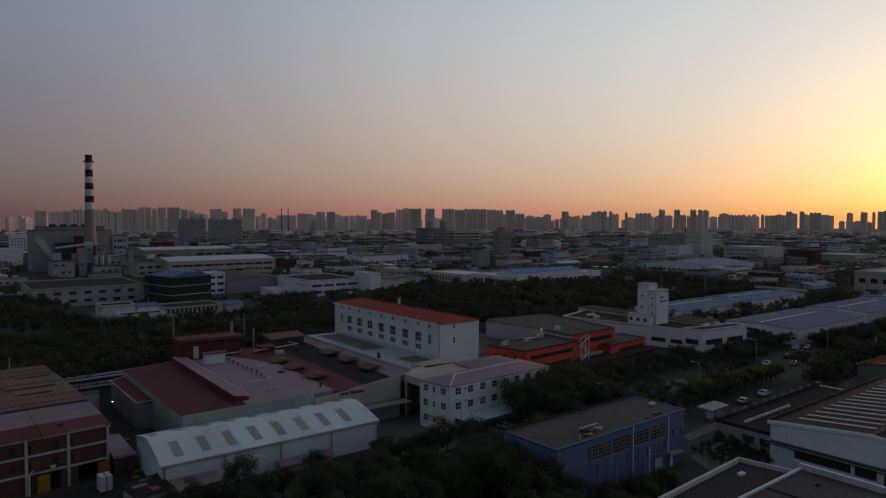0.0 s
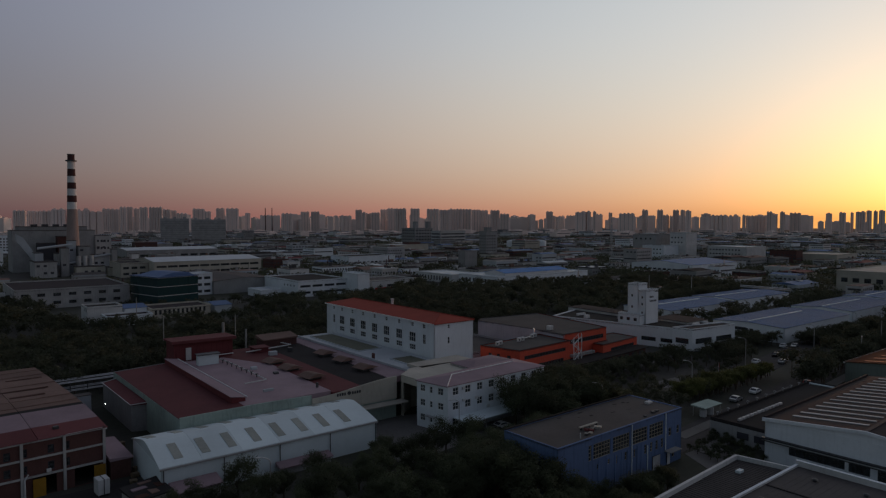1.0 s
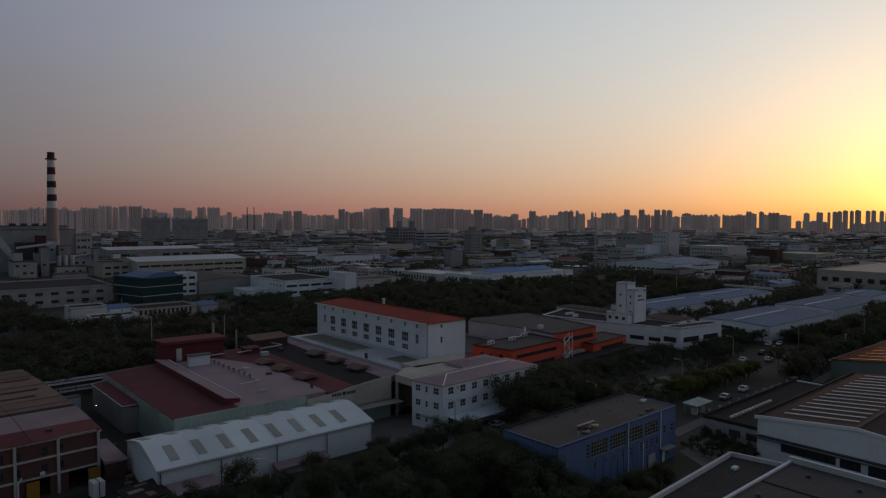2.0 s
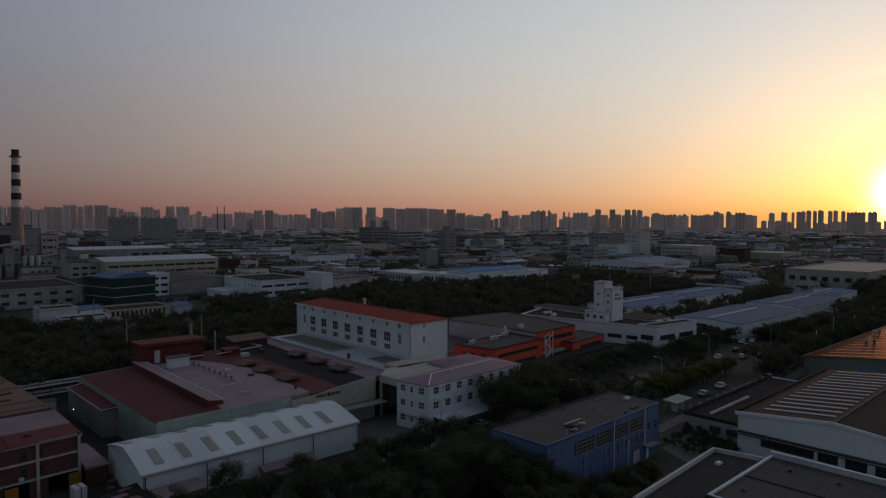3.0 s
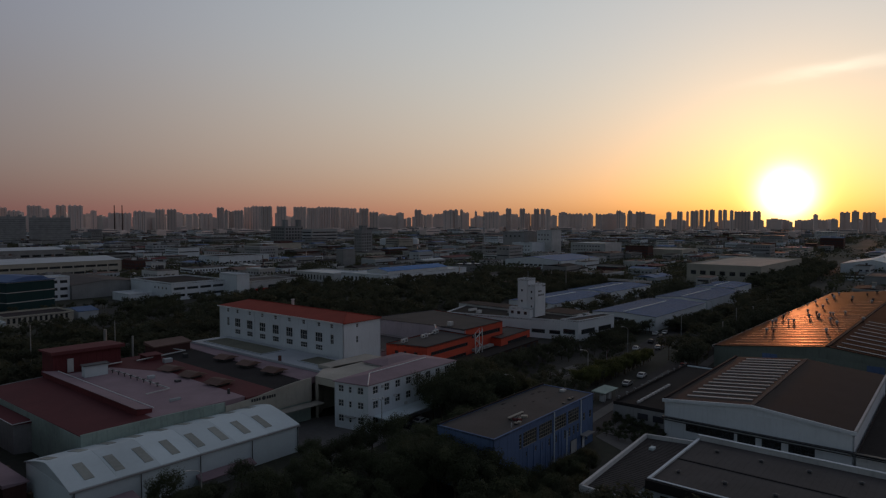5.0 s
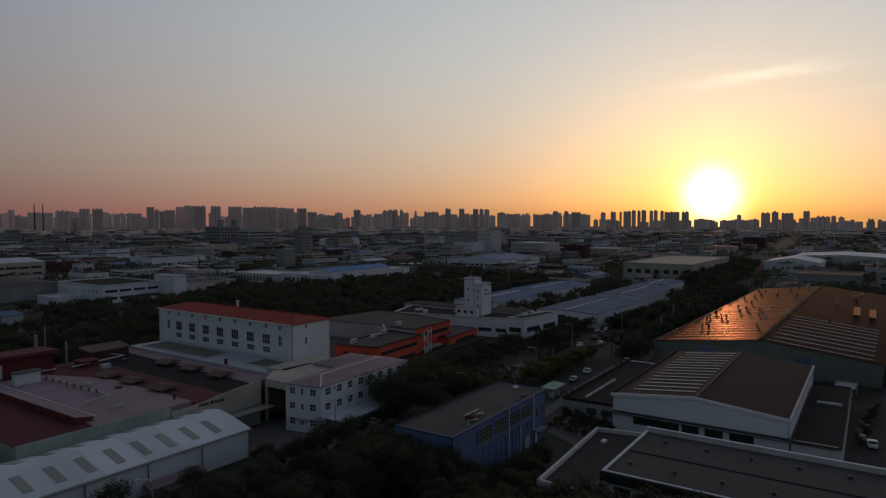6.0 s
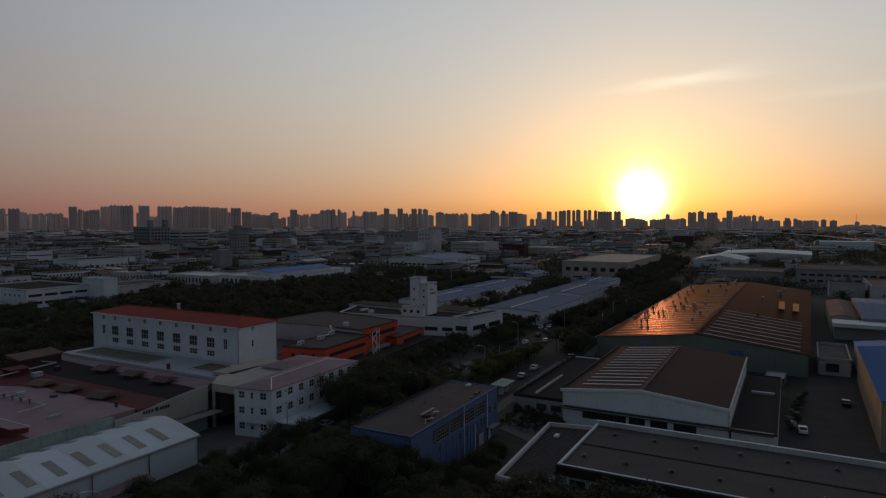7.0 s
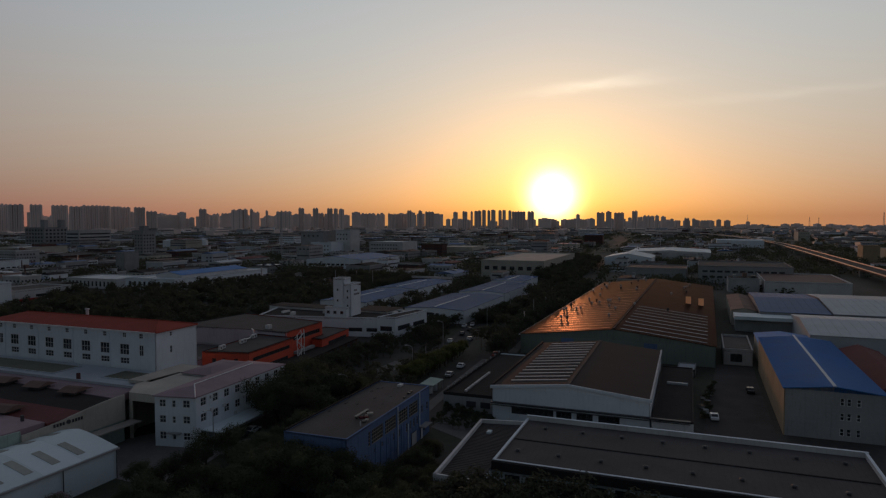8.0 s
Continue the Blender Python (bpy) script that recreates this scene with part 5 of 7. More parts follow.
# ---- the district beyond ----
def hall(x, y, lx, ly, h, wall_mat, roof_mat, label, rot=3.0, roof="flat", rise=1.6, wins=None, name="industrial_hall", group="", ribs=0.0, parapet=0.4):
    t = thing(name, pose(x, y, 0, 0, 0, rot), label, "building", group)
    walls(t, rect(lx, ly), 0, h, wall_mat, wins, frame_mat=DARKFRAME)
    if roof == "flat":
        flat_roof(t, rect(lx, ly), h, roof_mat, parapet, wall_mat)
    else:
        gable_roof(t, lx, ly, h, rise, roof_mat, roof, 0.3, wall_mat, ribs)
    return t


def ridge_line(t, lx, ly, z, along_x=True):
    bm = bmesh.new()
    if along_x:
        box(bm, 1, lx - 1, ly / 2 - 0.35, ly / 2 + 0.35, z, z + 0.3)
    else:
        box(bm, lx / 2 - 0.35, lx / 2 + 0.35, 1, ly - 1, z, z + 0.3)
    part("ridge_light", bm, R_WHITE, t, "pale ridge light")


# blue-roofed warehouses by the road
for x, y, lx, ly in ((254.6, 119.0, 62, 29), (327, 124, 60, 27), (262, 174, 58, 26), (326, 178, 58, 26), (395, 134, 40, 22)):
    wn = {3: [(2, 3.2, 12, 1.2, 8, 1)] if y < 150 else []}
    t = hall(x, y, lx, ly, 5.9, WHITE, R_DUSTBLUE, "warehouse with dusty blue sheet roof and pale walls", 2.0, "x", 0.8, wn, "blue_warehouse", "blue warehouses", 2.5)
    ridge_line(t, lx * 0.8, ly, 6.86)
for i in range(4):
    t = thing("gate_panel", pose(254.2, 131 + 2.2 * i, 0, 0, 0, 2.0), "dark sign square on the pale warehouse wall", "sign", "wall signs")
    part("panel", bmesh_box(-0.14, -0.05, 0, 1.5, 3.0, 4.2), SIGNDARK, t)

hall(303, 343, 100, 42, 7.5, WHITE, R_PALE, "long white hall with dusty blue centre roof", 3, "flat", wins={3: row(3, 4.2, 9, 2.5, 2, 3, 2, 2), 0: row(3, 5, 18, 3.2, 3, 1.5, 3, 1)}, name="long_low_hall")
t = hall(318, 352, 70, 22, 9.0, OFFWHITE, R_BLUE, "raised hall with bright blue roof", 3, "x", 2.0, name="blue_top_hall")
hall(296, 388, 30, 46, 6.5, OFFWHITE, R_PALE, "white workshop wing with tall windows", 3, "flat", wins={3: row(2, 3.6, 12, 1.5, 1.6, 3.4, 1, 2)}, name="workshop_wing")
hall(484, 144, 130, 52, 13.5, CREAM, R_BEIGE, "broad cream hall with beige roof beside the road", 2, "flat", wins={3: row(3, 7, 7, 6, 4, 3, 4, 2)}, name="tan_hall")
hall(500, 40, 42, 44, 9.5, GREYWALL, R_TAN, "low grey hall under a tan roof", 2, "flat", name="tan_hall")
hall(498, -30, 60, 62, 12.5, GREYWALL, R_GREY, "dark grey hall with stepped roof", 2, "flat", name="grey_factory_hall", wins={3: row(3, 5, 11, 4, 3.6, 1.4, 3, 1) + row(3, 5, 11, 8, 3.6, 1.4, 3, 1)})
hall(430, -55, 70, 46, 8.4, OFFWHITE, R_TAN, "low hall with buff roof", 2, "flat", name="tan_hall")
hall(780, 30, 90, 90, 8.4, OFFWHITE, R_WHITE, "long low shed under white roof", 2, "x", 2, name="white_shed")
hall(1140, -40, 60, 70, 12, WHITE, R_WHITE, "distant white warehouse near the highway", 2, name="white_shed")
hall(640, 80, 60, 44, 9, WHITE, R_WHITE, "white shed with rounded roof", 2, "x", 4, name="white_shed")
hall(780, 320, 60, 47, 9.9, CREAM, R_BEIGE, "low cream hall with beige roof", 3, name="cream_hall")
hall(513, 326, 80, 62, 8.5, WHITE, R_DUSTBLUE, "white hall with dark blue roof", 3, "x", 3, wins={3: row(3, 5, 11, 3, 3.6, 1.6, 3, 1)}, name="white_blue_hall")
hall(747, 406, 50, 49, 16.5, OFFWHITE, R_PALE, "white block-like works building with windows", 3, wins={3: row(3, 4, 10, 12, 2.2, 1.6, 2, 1) + row(3, 4, 10, 7, 2.2, 1.6, 2, 1)}, name="white_works")
# tall mill
t = hall(710, 506, 40, 34, 30, GREYWALL, R_GREY, "tall dark mill with white lower blocks", 3, name="mill", wins={3: row(4, 7, 4, 24, 2.5, 2, 2, 1)})
hall(690, 480, 34, 30, 17, WHITE, R_PALE, "white block at the foot of the mill", 3, name="mill_annex", wins={3: row(2, 4.5, 6, 12, 2, 1.6, 2, 1) + row(2, 4.5, 6, 7, 2, 1.6, 2, 1)})
hall(724, 472, 26, 22, 33, OFFWHITE, R_GREY, "white mill tower with dark windows", 3, name="mill_tower", wins={3: row(2, 4.5, 4, 26, 2, 1.8, 2, 1) + row(2, 4.5, 4, 20, 2, 1.8, 2, 1)})
hall(560, 664, 20, 14, 34, GREYWALL, R_DARK, "dark concrete slab tower among sheds", 3, name="slab_tower",
     wins={3: [(1.5 + 4.2 * i, 3 + 4 * k, 1.8, 1.8, 2, 1) for i in range(3) for k in range(7)], 0: [(1.5 + 4.4 * i, 3 + 4 * k, 2, 1.8, 2, 1) for i in range(4) for k in range(7)]})
hall(564, 667, 8, 7, 39, GREYWALL, R_DARK, "lift house on the dark slab tower", 3, name="lift_house")
hall(714, 1070, 44, 46, 34, GREYWALL, R_DARK, "dark works tower block with flat roof", 3, name="slab_tower",
     wins={3: [(3 + 7 * i, 4 + 6 * k, 4, 3, 2, 1) for i in range(6) for k in range(5)], 0: [(3 + 7 * i, 4 + 6 * k, 4, 3, 2, 1) for i in range(6) for k in range(5)]})
for x, y in ((716, 1072), (748, 1074)):
    hall(x, y, 7, 9, 47, GREYWALL, R_DARK, "dark stair turret on the works block", 3, name="stair_turret")
hall(733, 1010, 64, 30, 29, DULLWHITE, R_PALE, "white storeyed works before the skyline", 3, name="white_works", wins={0: [(2, 4 + 6 * k, 60, 2.4, 14, 1) for k in range(4)], 3: [(2, 4 + 6 * k, 26, 2.4, 6, 1) for k in range(4)]})
hall(482, 776, 63, 41, 14, CREAM, R_PALE, "cream hall with pale roof", 3, name="cream_hall")
hall(392, 495, 16, 10, 18, GREYWALL, R_GREY, "grey storeyed block among sheds", 3, name="grey_block")
hall(314, 589, 58, 37, 11, WHITE, R_DARK, "long white hall with dark roof lettering", 3, wins={0: row(2, 5, 10, 4, 3.5, 1.5, 3, 1)}, name="white_hall")
# white storeyed works with its tower
hall(165, 371, 36, 50, 10, WHITE, R_DARK, "white two-storey works with ribbon windows", 3, name="ribbon_works",
     wins={0: [(1.5 + 8.4 * i, z, 7, 1.4, 5, 1) for i in range(4) for z in (2, 6)], 3: [(30 + 4.5 * i, 6.2, 1.6, 1.2, 2, 1) for i in range(4)]})
hall(200.5, 360, 9, 19, 13.5, WHITE, R_PALE, "white stair block with roof frame", 3, name="stair_block", wins={3: [(5, 9, 0.9, 1.2, 1, 1), (5, 5, 0.9, 1.2, 1, 1)]})
hall(212, 362, 34, 26, 8.4, OFFWHITE, R_GREY, "low works wing with red lettering board", 3, name="works_wing", wins={0: [(12, 4.2, 20, 1.4, 14, 1)]})
t = thing("roof_sign", pose(214, 361.5, 0, 0, 0, 3), "red lettering board, letters unreadable", "sign")
part("board", bmesh_box(0, 13, -0.3, -0.1, 2.4, 3.9), SIGNRED, t)
hall(128, 420, 44, 72, 8.2, GREYWALL, R_GREY, "grey blue sheet-metal hall with ridge", 3, "y", 2.0, name="sheet_hall")
hall(146, 384, 14, 20, 4.2, WHITE, R_PALE, "small white outbuilding with pale roof", 3, name="outbuilding")
# teal glass block
t = thing("glass_block", pose(86, 381, 0, 0, 0, 17), "dark teal glass office with blue roof edge", "office")
lx, ly = 25.0, 30.0
for k in range(3):
    z0 = 0.3 + 5.1 * k
    for i in range(4):
        q = rect(lx, ly)
        p, r = q[i], q[(i + 1) % 4]
        length = math.hypot(r[0] - p[0], r[1] - p[1])
        n = int(length / 6)
        for j in range(n):
            u0, u1 = length * j / n, length * (j + 1) / n
            part("glass_panel", bmesh_box(u0 + 0.05, u1 - 0.05, -0.12, -0.02, z0, z0 + 4.5), TEAL, t, m=edge_frame(p, r))
        part("floor_band", bmesh_box(0, length, -0.2, 0.06, z0 + 4.62, z0 + 4.9), OFFWHITE, t, m=edge_frame(p, r))
part("core", bmesh_box(1, lx - 1, 1, ly - 1, 0, 15.0), DARKFRAME, t)
part("roof", bmesh_box(-0.3, lx + 0.3, -0.3, ly + 0.3, 15.3, 15.8), R_DUSTBLUE, t, "blue sheet roof")
bm = bmesh.new()
profile(bm, [(3, 15.8), (lx - 1, 15.8), (lx - 4, 17.4), (12, 17.8)], 3, ly - 3)
part("roof_house", bm, R_DUSTBLUE, t)
hall(116, 421, 12, 16, 13.5, WHITE, R_PALE, "white three-storey house with wide windows", 3, name="white_house", wins={0: [(1.2 + 5.4 * i, z, 4, 1.7, 3, 1) for i in range(2) for z in (1.5, 5.8, 10)]})
hall(20, 402, 56, 60, 10.4, DULLWHITE, R_BROWN, "weathered white two-storey works", 3, name="old_works",
     wins={0: [(3 + 7.4 * i, z, 3.6, 1.7, 3, 1) for i in range(7) for z in (2.2, 6.6)], 3: [(40 + 6 * i, 6.4, 2.4, 1.6, 2, 1) for i in range(3)]})
hall(45, 332, 15, 14, 7.2, OFFWHITE, R_DARK, "white house with dark and blue roofs", 3, name="white_house", wins={3: [(8 + 3.4 * i, z, 1.6, 1.4, 2, 1) for i in range(2) for z in (1.6, 5.2)]})
hall(50.6, 315, 19.4, 12, 4.3, WHITE, R_BROWN, "low white outbuilding with brown roof", 3, name="outbuilding")
hall(61, 334, 10, 16, 5.4, WHITE, R_DUSTBLUE, "white shed with blue roof", 3, "x", 1.2, name="blue_shed")
hall(72, 328, 28, 20, 4.7, CREAM, R_BROWN, "cream low building with a row of dark windows", 3, name="cream_row", wins={0: row(1.2, 2.1, 12, 2.0, 1.1, 2.2, 1, 2)})
hall(102, 330, 9, 18, 4.2, R_PALE, R_DUSTBLUE, "shed with dusty blue roof", 3, "x", 1.2, name="blue_shed")
hall(125, 575, 94, 62, 13, CREAM, R_PALE, "long cream works with pale roof", 3, "x", 2.5, name="cream_works", wins={0: [(2 + 9 * i, z, 8, 1.8, 6, 1) for i in range(10) for z in (3, 8)]})
hall(102, 590, 22, 40, 12, CREAM, R_BROWN, "cream gatehouse block beside the works", 3, name="cream_hall", wins={0: [(2 + 6.5 * i, z, 4.5, 2, 3, 1) for i in range(3) for z in (2, 7)]})
hall(152, 850, 110, 70, 12, GREYWALL, R_PALE, "wide pale blue sheet shed", 3, "x", 2.4, name="pale_shed", wins={0: [(3 + 12 * i, 4, 9, 2.6, 5, 1) for i in range(9)]})
hall(20, 1080, 24, 30, 27, WHITE, R_PALE, "white block with rows of windows", 3, name="white_block", wins={0: [(1.5 + 3.6 * i, 2 + 4 * k, 2, 2, 2, 1) for i in range(6) for k in range(6)]})
hall(-8, 820, 36, 30, 18, WHITE, R_PALE, "plain white block by the plant", 3, name="white_block")


def power_plant():
    t = thing("power_plant", pose(37, 640, 0, 0, 0, 3), "grey heating plant with conveyor, filters and low sheds", "factory")
    for x0, x1, y0, y1, z1, mat in ((-2, 66, 66, 104, 38.5, GREYWALL), (4, 60, 70, 100, 42, GREYWALL), (66, 80, 64, 90, 33, DULLWHITE), (16, 30, 48, 60, 27, DARKFRAME), (32, 40, 50, 62, 33, BRICK), (44, 58, 46, 60, 22, DARKFRAME), (6, 22, -14, 18, 13, DULLWHITE), (24, 34, 4, 18, 19, DULLWHITE),
                                    (41, 50, 2, 18, 25, GREYWALL), (53, 66, 6, 18, 17, OFFWHITE), (26, 32, -8, 1, 24, GREYWALL), (72, 94, -4, 20, 12, CREAM), (36, 58, -16, -4, 8, CREAM), (60, 92, -24, -8, 7, CREAM),
                                    (8, 14, 0, 16, 20, R_PALE), (34, 40, 8, 18, 30, R_PALE), (67, 71, -2, 8, 22, GREYWALL), (84, 90, 2, 10, 17, OFFWHITE)):
        b = part("block", bmesh_box(x0, x1, y0, y1, 0, z1), mat, t)
        part("block_roof", bmesh_box(x0 - 0.3, x1 + 0.3, y0 - 0.3, y1 + 0.3, z1, z1 + 0.5), R_GREY, b)
        n = 0 if z1 > 34 or mat in (DARKFRAME, BRICK) else int((x1 - x0) / 5)
        for i in range(n):
            for z in range(3, int(z1) - 3, 6):
                if (i + z) % 4 < 3:
                    part("window", bmesh_box(x0 + 1.2 + 5 * i, x0 + 3.6 + 5 * i, y0 - 0.12, y0 - 0.01, z, z + 1.8), DARKFRAME, b)
    for z0, x0, x1 in ((24, 10, 36), (15, 48, 70), (9, 20, 46)):
        bm = bmesh.new()
        tube(bm, (x0, 3, z0), (x1, 3, z0 + 3), 1.1, 1.1, 10)
        part("duct", bm, R_PALE, t, "large steel duct")
    bm = bmesh.new()
    profile(bm, [(-3, 30), (16, 2), (16, 9), (2, 33), (-3, 36)], 20, 27)
    part("conveyor", bm, R_PALE, t, "sloping conveyor gallery")
    for i in range(4):
        part("roof_fan", bmesh_box(14 + 9 * i, 19 + 9 * i, 74, 79, 42.5, 44.5), DARKMETAL, t)
    for i in range(4):
        for z in (4, 10, 20, 27):
            part("window", bmesh_box(67.5 + 3 * i, 69.1 + 3 * i, 63.85, 63.96, z, z + 2.2), DARKFRAME, t)
    for i in range(3):
        bm = bmesh.new()
        tube(bm, (40 + 5 * i, -3, 0), (40 + 5 * i, -3, 17), 2, 2, 14)
        part("filter_silo", bm, METAL, t)


power_plant()


def chimney():
    t = thing("chimney", pose(77, 676, 0), "tall tapering chimney with dark red and white bands", "chimney")
    h, r0, r1 = 108.0, 6.3, 2.9

    def r(z):
        return r0 + (r1 - r0) * (z / h) ** 0.75
    cuts = [0, 58.4, 64.8, 70.8, 76.9, 82.7, 88.5, 95.1, 102.2, 108]
    for i in range(9):
        bm = bmesh.new()
        a, b = cuts[i], cuts[i + 1]
        tube(bm, (0, 0, a), (0, 0, b), r(a), r(b), 28)
        part("shaft" if i == 0 else "band", bm, STACK if i == 0 else (STACKWHITE if i % 2 else STACKRED), t)
    bm = bmesh.new()
    tube(bm, (0, 0, 102), (0, 0, 103), 4.6, 4.6, 24)
    part("gallery", bm, DARKMETAL, t, "steel gallery near the top")
    bm = bmesh.new()
    tube(bm, (0, 0, 108), (0, 0, 108.6), 3.3, 3.1, 24)
    part("cap", bm, DARKMETAL, t)


chimney()


def tank(x, y, r, h):
    t = thing("storage_tank", pose(x, y, 0), "white cylindrical storage tank with domed roof", "tank", "storage tanks")
    bm = bmesh.new()
    tube(bm, (0, 0, 0), (0, 0, h), r, r, 28)
    part("shell", bm, WHITE, t)
    bm = bmesh.new()
    tube(bm, (0, 0, h), (0, 0, h + r * 0.2), r, r * 0.35, 28)
    part("dome", bm, R_PALE, t)
    bm = bmesh.new()
    tube(bm, (r, 0, 0), (r * 0.9, 0, h + 1), 0.3, 0.3, 6)
    part("ladder", bm, METAL, t)


for i in range(3):
    tank(776 + 19 * i, 850 - 14.5 * i, 11.0, 13)


def mast(x, y, h, w=1.6, label="tall lattice mast against the dusk sky"):
    t = thing("lattice_mast", pose(x, y, 0), label, "mast", "masts")
    for i in range(4):
        c, s = (1, 1, -1, -1)[i], (1, -1, -1, 1)[i]
        bm = bmesh.new()
        tube(bm, (c * w, s * w, 0), (c * w * 0.25, s * w * 0.25, h), 0.28 if h > 30 else 0.07, 0.2 if h > 30 else 0.05, 5)
        part("leg", bm, METAL, t)
    n = int(h / 6)
    for k in range(n):
        z0, z1 = h * k / n, h * (k + 1) / n
        a, b = w * (1 - 0.75 * k / n), w * (1 - 0.75 * (k + 1) / n)
        for p, q in (((-a, -a, z0), (b, -b, z1)), ((a, a, z0), (-b, b, z1)), ((-a, a, z0), (-b, -b, z1))):
            bm = bmesh.new()
            tube(bm, p, q, 0.14 if h > 30 else 0.04, 0.14 if h > 30 else 0.04, 4)
            part("brace", bm, METAL, t)


mast(626, 508, 58, 1.4)
mast(1403, 771, 62, 4.0)
mast(1105, 118, 42, 4.0)
for x, y, h in ((2490, -46, 62), (1915, -179, 52), (1880, -196, 50), (1714, -305, 62), (330, 236, 15), (352, 222, 14)):
    mast(x, y, h, 2.4 if h > 30 else 0.2)


def overpass():
    t = thing("overpass", pose(0, 0, 0), "long elevated highway curving to the horizon, deck shining", "bridge")
    pts = [Vector((640 + 46 * i, -70 + 0.0442 * (46 * i - 360) + 1.477e-4 * max(0, 46 * i - 360) ** 2)) for i in range(-5, 44)]
    for name, lo, hi, z0, z1 in (("deck", -7, 7, 6.6, 7.8), ("barrier", -7, -6.7, 7.8, 8.6), ("barrier", 6.7, 7, 7.8, 8.6)):
        bm = bmesh.new()
        rings = []
        for i, p in enumerate(pts):
            d = (pts[min(i + 1, len(pts) - 1)] - pts[max(i - 1, 0)]).normalized()
            n = Vector((-d.y, d.x))
            rings.append([bm.verts.new((*(p + n * o), z)) for o, z in ((lo, z0), (hi, z0), (hi, z1), (lo, z1))])
        for p, q in zip(rings, rings[1:]):
            for k in range(4):
                bm.faces.new((p[k], q[k], q[(k + 1) % 4], p[(k + 1) % 4]))
        part(name, bm, ASPHALT if name == "deck" else METAL, t)
    piers = pts[::2]
    for p in piers:
        part("pier", bmesh_box(p.x - 1, p.x + 1, p.y - 4, p.y + 4, 0, 6.6), CONC, t)


overpass()
# ochre wall colour stands in for low sun reflected off this block
hall(806, -136, 26, 16, 17.5, TANWALL, R_TAN, "tall block with its sunset glow painted as ochre walls", 2, name="ochre_block")
hall(812, -170, 40, 26, 14, CREAM, R_PALE, "cream block by the highway", 2, name="cream_hall")
# roofs crowded behind the blue-roofed hall
hall(238, -62, 50, 48, 7.6, R_PALE, R_PALE, "pale grey sheet-roofed shed", 2, "y", 2.2, name="pale_shed", ribs=3)
hall(292, -64, 76, 36, 8.0, GREYWALL, R_PALE, "shed under broad pale roof", 2, "y", 2.4, name="pale_shed", ribs=3)
hall(292, -27, 76, 26, 7.6, GREYWALL, R_DUSTBLUE, "shed under dusty blue roof", 2, "y", 2.0, name="pale_shed", ribs=3)
hall(300, 0, 60, 10, 6.6, CREAM, R_TAN, "narrow shed with brown roof", 2, "x", 1.0, name="brown_shed")
t = thing("loading_canopy", pose(281, -16, 0, 0, 0, 2), "white loading canopy with fascia", "canopy")
part("fascia", bmesh_box(0, 12, 0, 25, 5.2, 6.6), R_WHITE, t)
part("wall", bmesh_box(3, 12, 0.5, 24.5, 0, 5.2), GREYWALL, t)
hall(216, -14, 24, 16, 6.6, CREAM, R_BLUE, "low shed with blue roof", 2, "x", 1, name="blue_shed")
hall(176, -34, 54, 11, 4.6, BRICK, R_RED, "row of small houses with red tiled roofs", 2, "x", 1.8, name="tiled_row")
hall(150, -48, 70, 12, 7.0, CREAM, R_PALE, "storeyed cream house row with flat roofs", 2, "flat", name="house_row")
hall(214, 4, 28, 8.5, 4.8, DULLWHITE, R_GREY, "low white gatehouse beside the yard", 2, name="gatehouse", wins={3: [(2, 1, 3.5, 2.6, 2, 1)]})
hall(191, 20, 9, 5, 2.4, GREYWALL, R_PALE, "small grey store with pale roof", 0, name="store", parapet=0.0)


# low sheds that fill the district, block by block
TAKEN = [(-80, 345, 300, 400), (20, 60, 240, 200), (200, -80, 420, 215), (-60, 200, 300, 350), (480, 130, 620, 200), (495, -90, 570, 90), (290, 335, 410, 430), (30, 395, 240, 450),
         (700, 465, 770, 545), (745, 400, 800, 460), (510, 320, 600, 390), (20, 560, 240, 700), (755, 800, 840, 880), (150, 845, 270, 930), (400, -112, 1400, -30), (800, -175, 860, -112)]


def free(x, y, m=0):
    return not any(a - m < x < c + m and b - m < y < d + m for a, b, c, d in TAKEN) and abs(y - along(x)) > 14 + m


fill = random.Random(11)
wall_kinds = (OFFWHITE, DULLWHITE, GREYWALL, CREAM, GREYWALL, WHITE, DULLWHITE, R_PALE, GREYWALL, BRICK)
roof_kinds = (R_GREY, R_DARK, R_BROWN, R_PALE, R_GREY, R_DUSTBLUE, R_TAN, R_DARK, R_BROWN, R_RED, R_GREY)
words = {WHITE: "white", OFFWHITE: "weathered white", GREYWALL: "grey", CREAM: "cream", DULLWHITE: "dull white", R_PALE: "pale sheet-metal", BRICK: "dark brick"}
tops = {R_GREY: "grey", R_DARK: "dark", R_BROWN: "brown", R_PALE: "pale", R_DUSTBLUE: "dusty blue", R_TAN: "tan", R_RED: "red"}


